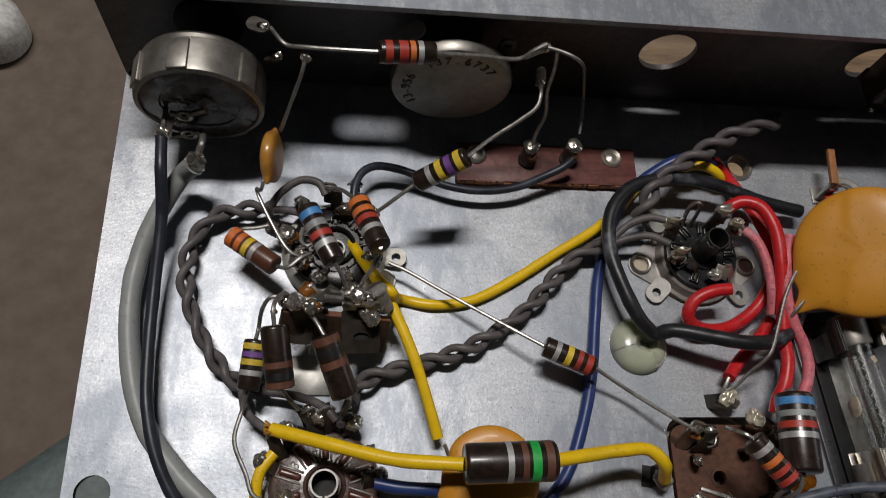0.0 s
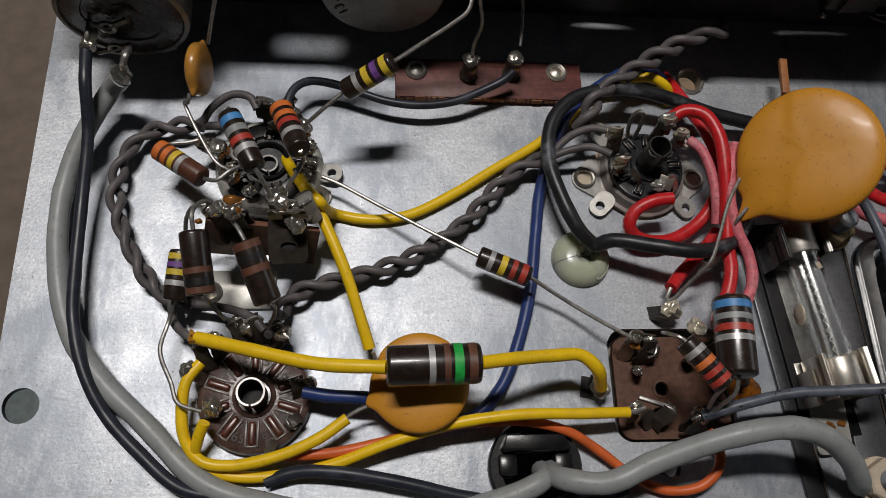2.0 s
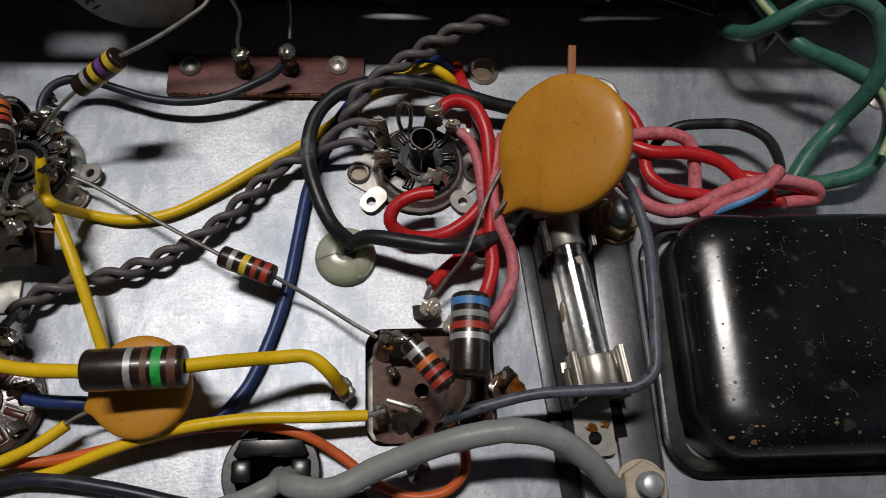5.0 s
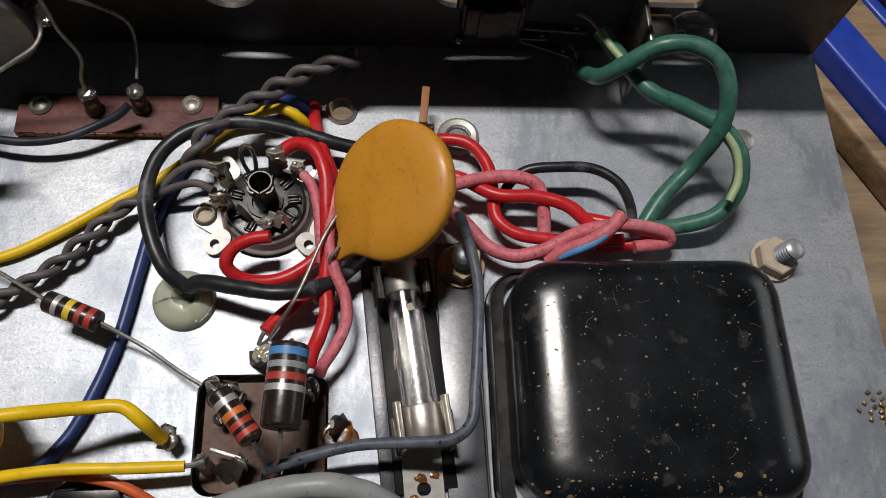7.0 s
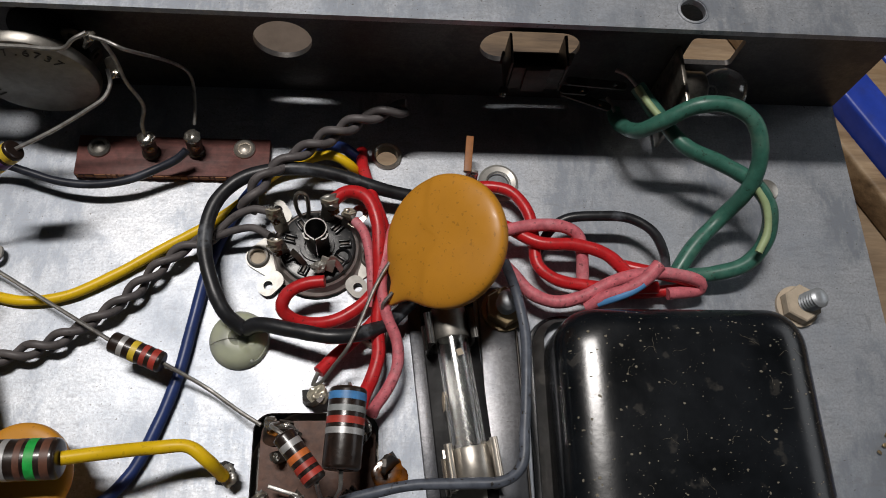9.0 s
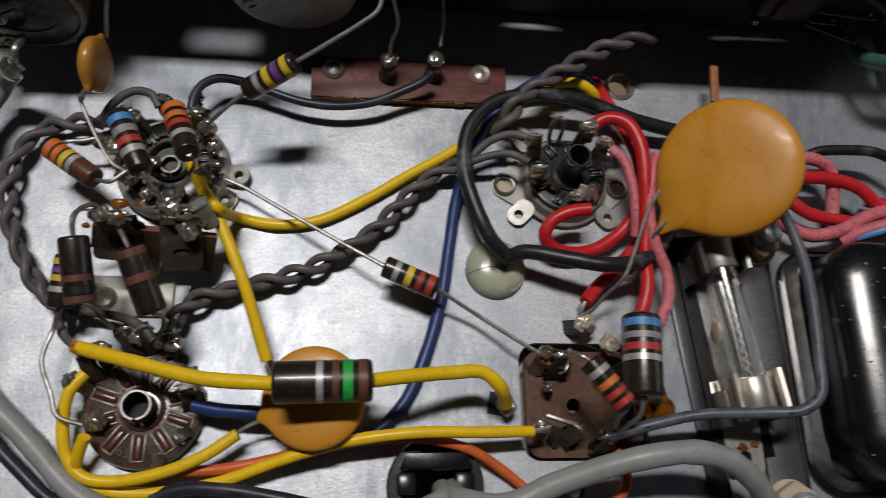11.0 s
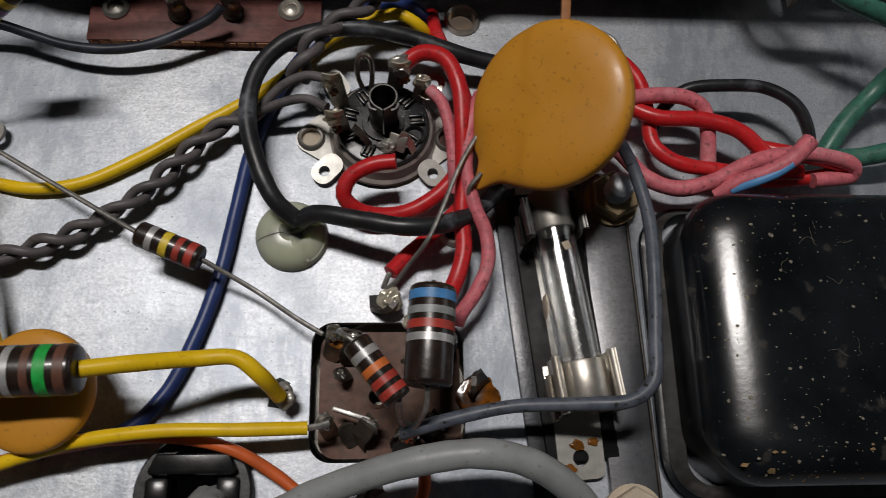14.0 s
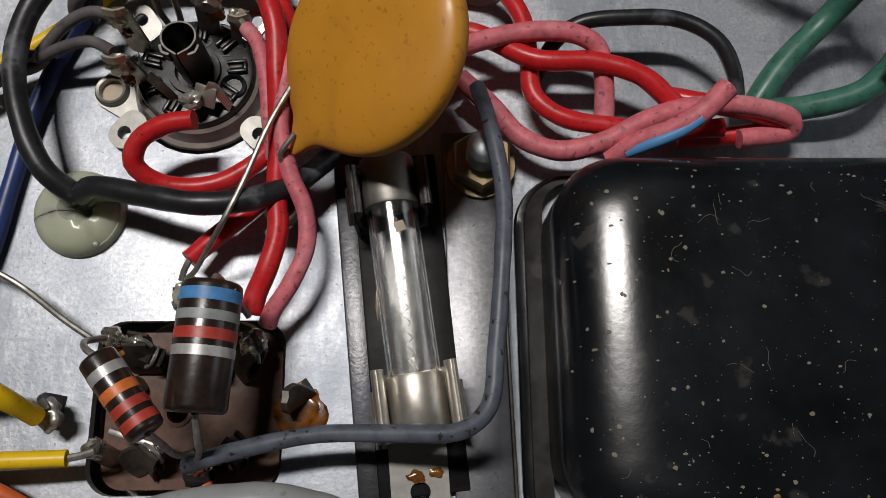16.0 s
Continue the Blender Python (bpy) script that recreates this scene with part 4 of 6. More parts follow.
wire("wire", "thick green wire looping up to the switch", [(113.0, -26.5, 4.5), (117.1, -21.0, 6.0), (122.5, -15.8, 8.2), (125.2, -12.9, 15.0), (125.9, -8.7, 20.0), (123.7, -3.6, 24.0), (119.1, -0.9, 25.0), (113.3, -0.5, 24.0), (108.2, -1.5, 20.0), (104.9, -0.8, 15.0), (103.6, 5.8, 8.2), (103.4, 8.3, 7.5)], 1.55, M_GREEN, [[(102.7, 6.6, 10.0), (101.5, 9.9, 10.0)]])
earth = wire("wire", "thick green wire crossing to the switch", [(113.5, -27.0, 4.5), (119.8, -26.7, 5.2), (126.5, -25.1, 6.8), (130.8, -20.5, 8.2), (129.9, -15.8, 13.0), (126.5, -11.6, 15.0), (120.5, -7.8, 15.5), (113.8, -4.6, 16.0), (109.7, 1.2, 16.0), (105.3, 8.0, 17.0)], 1.55, M_GREEN, [[(105.3, 8.0, 17.0), (103.4, 10.7, 17.0), (101.3, 11.7, 17.0)]])
for line in ([(104.9, 7.2, 18.0), (106.8, 3.6, 17.8), (109.1, 0.4, 17.4)], [(125.5, -11.7, 16.2), (128.5, -16.0, 14.4), (128.8, -20.8, 12.6), (127.1, -24.4, 11.2)]):
    bm = bmesh.new()
    sweep(bm, spline(line), 0.75, 10, 0.2)
    part("stripe", bm, M_PALEGREEN, earth, "pale yellow-green stripe")


# ---- controls on the apron ----
def control(label, x, z, y0, back, r, open_back):
    """A rotary control: can, bushing, nut and shaft on an axis across the apron."""
    ob = thing("potentiometer", label, "control", "volume controls")
    n = y0 - back
    bm = bmesh.new()
    if open_back:
        prof = [(0, 4.0), (0, r - 1.4), (0.25, r - 0.7), (0.9, r - 0.25), (1.6, r - 0.3), (1.9, r), (n - 0.9, r + 0.1), (n - 0.3, r), (n, r - 0.35), (n + 0.05, r - 0.8), (n - 0.5, r - 1.0)]
        lathe(bm, (x, y0, z), (0, -1, 0), prof, 48, False)
    else:
        prof = [(0, r - 2), (0, r - 0.6), (0.5, r), (n - 1.0, r), (n - 0.35, r - 0.3), (n, r - 1.1), (n + 0.05, 0.05)]
        lathe(bm, (x, y0, z), (0, -1, 0), prof, 48, False)
    can = part("can", bm, M_POT, ob, "dull metal can")
    if open_back:
        bm = bmesh.new()
        lathe(bm, (x, back + 1.0, z), (0, -1, 0), [(0, r - 0.9), (0.6, r - 0.95), (0.8, r - 1.3), (0.8, r * 0.62), (0.55, r * 0.6), (0.55, r * 0.3), (0.8, r * 0.28), (0.8, 0.05)], 40)
        for w in bm.verts:
            w.co.y += 0.22 * noise.noise(w.co * 0.8)
        wafer = part("wafer", bm, M_WAFERDK, ob, "dark brown phenolic wafer")
        for a in (-38, -100, -150, 60, 120):
            bm = bmesh.new()
            m = Matrix.Translation((x, 0, z)) @ Matrix.Rotation(radians(a), 4, "Y") @ Matrix.Translation((r + 0.25, 0, 0))
            slab(bm, (-0.6, back + 0.3, -1.7), (0.25, back + n * 0.72, 1.7), 0.22, m)
            part("crimp_tab", bm, M_POT, can)
    bm = bmesh.new()
    lathe(bm, (x, 15.85, z), (0, -1, 0), [(0, 6.2), (0.5, 6.2), (0.8, 5.6)], 30)
    part("front_plate", bm, M_FIBBLK, ob, "dark front plate against the apron")
    bm = bmesh.new()
    lathe(bm, (x, 19.5, z), (0, -1, 0), [(0, 4.4), (3.5, 4.4)], 24)
    part("bushing", bm, M_BRASS, ob, "threaded bushing")
    bm = bmesh.new()
    lathe(bm, (x, 19.2, z), (0, -1, 0), [(0, 6.0), (0.3, 6.3), (1.7, 6.3), (2.0, 6.0)], 6)
    part("nut", bm, M_STEEL, ob)
    return ob


pot = control("metal cased volume control with an open brown wafer back", -51.3, 17.8, 6.4, -2.0, 10.9, True)
lug(pot, (-56.3, -3.0, 16.2), (-58.2, -5.4, 13.4), 2.2, 0.5, M_LUG, False, 1.3)
for p, q in (((-42.3, 6.0, 31.5), (-38.8, 4.6, 31.7)), ((-40.2, 6.0, 22.3), (-37.4, 5.0, 24.0))):
    lug(pot, p, q, 2.6, 0.5, M_DARKLUG, True, 0.8)

bm = bmesh.new()
joint(bm, (-32.8, 0.8, 29.9), 0.9, 0.4)
part("solder_joint", bm, M_SOLDER, pot)
for p, q, hole in (((-56.2, -3.3, 17.6), (-49.9, -3.3, 19.1), (-53.8, -3.3, 16.9)), ((-57.7, -3.3, 9.4), (-51.5, -3.3, 12.0), (-54.1, -3.3, 10.7))):
    p, q, hole = V(*p), V(*q), V(*hole)
    bm = bmesh.new()
    sweep(bm, spline([p, (p + hole) / 2, hole + V(0, 0, 0.1), (q + hole) / 2, q], 0.4), 0.55, 6)
    lathe(bm, hole + V(0, 0.2, 0), (0, -1, 0), [(0, 1.55), (0.5, 1.5), (0.6, 1.2), (0.45, 0.8), (0.1, 0.75)], 20)
    part("lug", bm, M_LUG, pot, "tarnished eyelet lug")
    # Black disc painted as the shade in the lug's hole.
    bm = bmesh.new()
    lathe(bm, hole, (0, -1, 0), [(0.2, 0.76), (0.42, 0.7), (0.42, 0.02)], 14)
    part("eyelet_hole", bm, M_HOLE, pot, "black disc as the shade in the lug hole")
bm = bmesh.new()
blob(bm, V(-52.0, -10.2, 13.1), 1.7, (1.0, 0.9, 1.35), 0.4, 3)
part("solder_joint", bm, M_SOLDER, pot, "shiny solder lump on the cable end")
bm = bmesh.new()
blob(bm, V(-52.9, -10.6, 12.3), 1.0, (1.1, 0.8, 0.6), 0.6, 2)
part("flux_residue", bm, M_FLUX, pot)
bm = bmesh.new()
sweep(bm, spline([V(-52.0, -10.2, 13.1), V(*(-50.8, -8.0, 15.6)), V(*(-51.1, -5.5, 13.6)), V(*(-51.7, -3.6, 12.1))], 0.4), 0.6, 8)
part("cable_tag", bm, M_TIN, pot, "tinned tag down to the cable")


pot = control("metal cased tone control with stamped figures on its back", -7.2, 18.0, 7.2, 4.4, 11.2, False)
turn_back = Matrix(((1, 0, 0, -7.2), (0, 0, -1, 4.30), (0, 1, 0, 18.0), (0, 0, 0, 1)))
for i, ch in enumerate("137.6737"):
    a = 125 - i * 12
    m = turn_back @ Matrix.Translation((8.3 * math.cos(radians(a)), 8.3 * math.sin(radians(a)), 0)) @ Matrix.Rotation(radians(a - 90), 4, "Z")
    writing(ch, 2.6, m, pot, M_STAMP)
for i, ch in enumerate("13-956"):
    a = 213 - i * 11
    m = turn_back @ Matrix.Translation((8.3 * math.cos(radians(a)), 8.3 * math.sin(radians(a)), 0)) @ Matrix.Rotation(radians(a - 90), 4, "Z")
    writing(ch, 2.6, m, pot, M_STAMP)
lug(pot, (1.4, 9.0, 18.6), (1.8, 8.0, 28.4), 3.0, 0.5, M_DARKLUG, True, 0)
lug(pot, (2.8, 9.0, 17.0), (4.3, 8.0, 22.4), 3.0, 0.5, M_DARKLUG, True, 0)
lug(pot, (4.8, 6.0, 26.6), (7.4, 4.0, 32.4), 2.0, 0.5, M_LUG, False, 0.9)
lug(pot, (7.9, 5.0, 25.0), (8.5, 3.0, 21.8), 1.8, 0.5, M_LUG, False, 0.9)
lug(pot, (-15.9, 9.0, 26.7), (-13.1, 9.5, 28.7), 3.4, 0.5, M_SADDLE, False, 0, "mounting_ear")
wire("bare_wire", "thin bare wire from the control down to the board post", [(7.1, 4.0, 32.1), (10.1, 3.0, 32.2), (12.2, 2.0, 32.0), (19.1, 8.8, 15.0), (19.6, 5.0, 11.0), (19.4, 1.5, 8.8)], 0.33, M_TIN)
wire("bare_wire", "short bare wire between the control and the board post", [(9.0, 3.6, 31.6), (9.7, 3.4, 27.0), (9.9, 2.8, 21.0), (11.2, 2.1, 14.0), (10.2, 0.3, 10.5), (10.2, -0.7, 7.0)], 0.36, M_TIN)


# ---- terminal board ----
def terminal_board():
    ob = thing("terminal_board", "red-brown phenolic terminal board with two solder posts", "terminal board")
    bm = bmesh.new()
    slab(bm, (-4.3, -6.0, 0.0), (33.0, 2.6, 2.0), 0.15)
    for w in bm.verts:
        if w.co.y < -5:
            w.co.y += 0.25 * noise.noise(w.co * 0.9)
    board = part("board", bm, M_RUST, ob)
    bm = bmesh.new()
    rnd = random.Random(31)
    x = -4.0
    while x < 32.4:
        n = rnd.uniform(0.5, 2.2)
        slab(bm, (x, -6.12 - rnd.uniform(0.0, 0.12), 0.7 + rnd.uniform(-0.3, 0.3)), (min(x + n, 32.8), -5.8, 1.7 + rnd.uniform(-0.25, 0.2)), 0.1)
        x += n + rnd.uniform(0.0, 0.5)
    part("frayed_edge", bm, M_TABTAN, board, "frayed tan fibre edge")
    for c in ((28.0, 0.2, 2.0), (-0.2, -0.2, 2.0)):
        bm = bmesh.new()
        lathe(bm, c, (0, 0, 1), [(0, 2.2), (0.35, 2.15), (0.7, 1.75), (0.5, 1.35), (0.1, 1.25), (0.35, 0.8), (0.5, 0.02)], 24, False)
        part("eyelet", bm, M_NICKEL if c[0] > 10 else M_POT, ob, "rolled metal eyelet")
    for c in ((10.0, -1.2, 2.0), (18.6, -0.6, 2.0)):
        bm = bmesh.new()
        lathe(bm, c, (0.03, 0.1, 1), [(0, 1.7), (0.6, 1.8), (1.0, 1.45), (3.8, 1.5), (4.6, 1.55), (5.0, 1.2)], 18)
        for w in bm.verts:
            w.co += V(1, 1, 0) * 0.12 * noise.noise(w.co * 0.9)
        post = part("post", bm, M_DARKLUG, ob, "dark solder post")
        bm = bmesh.new()
        blob(bm, V(c) + V(0.2, 0.5, 5.0), 1.6, (1, 1, 0.5), 0.3)
        part("solder_cap", bm, M_SOLDER, post)
        bm = bmesh.new()
        blob(bm, V(c) + V(0.5, -0.9, 3.2), 0.9, (1, 0.7, 1), 0.4, 2)
        part("flux_residue", bm, M_FLUX, post)
    return ob


terminal_board()


# ---- tube sockets ----
def centre_tube(parent, c, r, z0, z1, name="centre_tube"):
    bm = bmesh.new()
    n, rings = 28, []
    for h, q in ((z0, r), (z1, r), (z1, r - 0.32), (z0, r - 0.32)):
        rings.append([bm.verts.new((c[0] + q * math.cos(a), c[1] + q * math.sin(a), h)) for a in (-math.pi / 2 + 0.09 + (2 * math.pi - 0.18) * i / (n - 1) for i in range(n))])
    for a, b in zip(rings, rings[1:] + rings[:1]):
        for i in range(n - 1):
            bm.faces.new((a[i], a[i + 1], b[i + 1], b[i]))
    for i in (0, n - 1):
        bm.faces.new([q[i] for q in rings])
    return part(name, bm, M_TUBE, parent, "rolled metal centre tube")


def wafer_socket(c, r):
    ob = thing("tube_socket", "brown wafer tube socket with moulded pin numbers", "tube socket", "tube sockets")
    x, y = c
    bm = bmesh.new()
    lathe(bm, (x, y, -3), (0, 0, 1), [(0, r - 0.6), (3.6, r - 0.6), (3.6, r), (4.4, r), (5.3, r - 0.25), (5.6, r - 0.9), (5.6, 0.05)], 56)
    body = part("wafer", bm, M_WAFER, ob)
    for k in range(10):
        a = radians(90 - 36 * k)
        m = Matrix.Translation((x, y, 2.5)) @ Matrix.Rotation(a, 4, "Z")
        bm = bmesh.new()
        slab(bm, (4.1, -0.58, -0.1), (7.9, 0.58, 0.62), 0.4, m, 3)
        part("pin_rib", bm, M_SLOT, body, "red-brown moulded pin rib")
        bm = bmesh.new()
        for lo, hi in (((3.9, -1.15, -0.1), (8.2, -0.75, 0.42)), ((3.9, 0.75, -0.1), (8.2, 1.15, 0.42)), ((7.9, -0.9, -0.1), (8.25, 0.9, 0.4))):
            slab(bm, lo, hi, 0.14, m)
        part("rib_wall", bm, M_RIBWALL, body, "rubbed grey rib walls")
    for ch, a, q in (("4", 108, 5.9), ("5", 72, 5.9), ("6", 34, 6.0), ("7", 0, 6.4), ("8", -36, 6.0), ("9", -72, 6.4), ("59", -108, 6.8), ("1", -144, 5.6), ("2", 180, 5.9), ("3", 146, 5.9)):
        m = Matrix.Translation((x + q * math.cos(radians(a)), y + q * math.sin(radians(a)), 2.62)) @ Matrix.Rotation(radians(a - 90), 4, "Z")
        writing(ch, 2.2, m, body, M_STAMP, "pin_number")
    bm = bmesh.new()
    lathe(bm, (x, y, 2.4), (0, 0, 1), [(0, 3.6), (0.6, 3.5), (0.8, 3.0), (0.3, 2.7)], 32, False)
    part("collar", bm, M_WAFER, ob)
    centre_tube(ob, c, 2.3, 1.0, 7.0)
    # Black plug that paints the tube's inside as shaded.
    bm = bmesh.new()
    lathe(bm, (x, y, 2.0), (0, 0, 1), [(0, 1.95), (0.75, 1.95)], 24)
    part("key_hole", bm, M_HOLE, ob, "black disc as the shade in the centre tube")
    return ob


oct_socket = wafer_socket((-28.0, -63.8), 9.3)
for a, q, tip, mat, sol in ((162, 8.2, (-3.0, 1.5, 5.0), M_LUG, 1.3), (-162, 8.0, (1.8, 0.4, 3.6), M_SOLDER, 1.5), (126, 8.6, (-1.5, 2.0, 5.4), M_DARKLUG, 1.4), (90, 8.6, (-1.4, 2.4, 5.0), M_DARKLUG, 1.3), (68, 8.8, (1.4, 2.0, 5.2), M_DARKLUG, 1.4), (36, 8.4, (0.8, 0.9, 2.4), M_DARKLUG, 0.8), (8, 8.4, (0.9, 0.3, 4.0), M_DARKLUG, 1.2), (-30, 8.2, (-0.8, -0.6, 2.0), M_DARKLUG, 0.8), (-78, 8.4, (2.4, 0.4, 1.5), M_LUG, 0.0)):
    b = V(-28.0 + q * math.cos(radians(a)), -63.8 + q * math.sin(radians(a)), 2.0)
    lug(oct_socket, b, b + V(tip), 2.0, 0.45, mat, False, sol)
for k, (p, q, w, s, fl) in enumerate((
        ((-35.6, -59.4, 2.5), (-36.6, -56.1, 7.0), 2.8, 0.9, 0.0), ((-33.7, -57.0, 2.5), (-35.1, -54.6, 6.5), 2.2, 0.0, 0.5),
        ((-29.3, -55.3, 2.5), (-31.5, -52.2, 7.0), 3.0, 1.0, 0.0), ((-27.3, -54.8, 2.5), (-28.3, -51.7, 7.5), 2.4, 0.0, 0.0),
        ((-24.0, -55.2, 2.5), (-25.0, -52.8, 7.0), 2.6, 0.9, 0.5), ((-20.6, -63.8, 2.5), (-20.9, -61.8, 6.0), 2.6, 0.8, 0.0),
        ((-20.5, -67.4, 2.5), (-22.1, -68.7, 4.0), 2.0, 0.0, 0.0))):
    crimped(oct_socket, p, q, w, 20 + k, s, fl)
bm = bmesh.new()
fray = random.Random(9)
for i in range(26):
    a = V(-36.2, -55.7, 9.3) + V(0, fray.uniform(-0.9, 0.9), fray.uniform(-0.9, 0.9))
    e = a + V(fray.uniform(-1.7, -0.5), fray.uniform(-1.0, 1.2), fray.uniform(-0.7, 0.8))
    sweep(bm, spline([a, (a + e) / 2 + V(0, 0, fray.uniform(-0.2, 0.4)), e]), 0.2, 5)
tagged(link("frayed_end", bm, M_OCHRE), "frayed ends of the yellow sleeving", "wire")


def saddle_socket(c, r, label, ears, rivets, spin):
    """A miniature tube socket: black body in a plated saddle that is riveted to the chassis."""
    ob = thing("tube_socket", label, "tube socket", "tube sockets")
    x, y = c
    bm = bmesh.new()
    lathe(bm, (x, y, 0.05), (0, 0, 1), [(0, r - 0.2), (0, r + 1.7), (1.0, r + 1.6), (1.9, r + 1.2), (2.4, r + 0.5), (2.4, r - 0.2)], 44, False)
    saddle = part("saddle", bm, M_PALESADDLE, ob, "plated metal saddle ring")
    for q in rivets:
        bm = bmesh.new()
        m = Matrix.Translation(((x + q[0]) / 2, (y + q[1]) / 2, 0.35)) @ Matrix.Rotation(math.atan2(q[1] - y, q[0] - x), 4, "Z")
        half = math.hypot(q[0] - x, q[1] - y) / 2
        outline_plate(bm, rounded(-half + r + 0.2, -2.4, half + 2.2, 2.4, 2.0), 0.1, 0.62, [circle(half, 0, 1.2, 14)], m)
        part("mounting_ear", bm, M_SADDLE, saddle)
        bm = bmesh.new()
        lathe(bm, (*q, 0.9), (0, 0, 1), [(0, 2.0), (0.5, 2.0), (0.95, 1.5), (0.6, 0.95), (-1.5, 0.9), (-1.5, 0.02)], 22, False)
        part("rivet", bm, M_NICKEL, saddle, "rolled tubular rivet")
    for q in ears:
        lug(saddle, V(x + (q[0] - x) * 0.72, y + (q[1] - y) * 0.72, 0.9), V(x + (q[0] - x) * 1.13, y + (q[1] - y) * 1.13, q[2] if len(q) > 2 else 1.8), 3.6, 0.5, M_SADDLE, True, 0, "ground_lug")
    bm = bmesh.new()
    lathe(bm, (x, y, -4), (0, 0, 1), [(0, r - 0.6), (4.2, r - 0.6), (4.2, r), (7.0, r), (7.7, r - 0.3), (8.0, r - 1.0), (8.0, r - 3.0), (7.6, r - 3.4), (7.6, 0.05)], 48)
    body = part("body", bm, M_BAKE, ob, "black moulded socket body")
    for k in range(9):
        a = radians(spin + 40 * k)
        m = Matrix.Translation((x, y, 3.9)) @ Matrix.Rotation(a, 4, "Z")
        bm = bmesh.new()
        slab(bm, (r * 0.56, -0.95, -0.5), (r * 0.86, -0.55, 0.55), 0.12, m)
        slab(bm, (r * 0.56, 0.55, -0.5), (r * 0.86, 0.95, 0.55), 0.12, m)
        part("pin_rib", bm, M_BAKE, body)
        bm = bmesh.new()
        slab(bm, (r * 0.54, -0.35, -0.5), (r * 0.84, 0.35, 0.12), 0.1, m)
        part("pin_contact", bm, M_DARKLUG, body)
    bm = bmesh.new()
    lathe(bm, (x, y, 3.5), (0, 0, 1), [(0, r * 0.48), (0.9, r * 0.46), (1.1, r * 0.40), (0.5, r * 0.36)], 32, False)
    part("hub", bm, M_BAKE, body)
    return ob


def folded_tube(parent, c, r, z0, z1):
    """Centre tube rolled from sheet, its two edges drawn in to a seam at the front."""
    section = []
    for i in range(41):
        a = radians(-90 + 360 * i / 40)
        seam = math.exp(-((min(i, 40 - i) / 3.4) ** 2))
        q = r * (1 + 0.22 * seam)
        pinch = 1 - 0.86 * math.exp(-((min(i, 40 - i) / 2.6) ** 2))
        section.append((c[0] + q * math.cos(a) * pinch + (0.1 if i < 20 else -0.1), c[1] + q * math.sin(a)))
    bm = bmesh.new()
    rings = []
    for z, k in ((z0, 1.0), (z1 - 0.15, 1.0), (z1, 0.97), (z1, 0.87), (z1 - 0.3, 0.84), (z0, 0.84)):
        rings.append([bm.verts.new((c[0] + (x - c[0]) * k, c[1] + (y - c[1]) * k, z)) for x, y in section])
    for a, b in zip(rings, rings[1:]):
        for i in range(len(a) - 1):
            bm.faces.new((a[i], a[i + 1], b[i + 1], b[i]))
    tube = part("centre_tube", bm, M_TUBE, parent, "rolled metal centre tube with a folded seam")
    for sgn in (-1, 1):
        bm = bmesh.new()
        ribbon(bm, [(c[0] + sgn * q * math.sin(radians(a)), c[1] - q * math.cos(radians(a)), z1 - 1.3) for a, q in ((28, r + 0.25), (48, r + 0.5), (70, r + 0.3))], (0, 0, 1), 1.6, 0.3)
        part("seam_lip", bm, M_TUBE, tube)


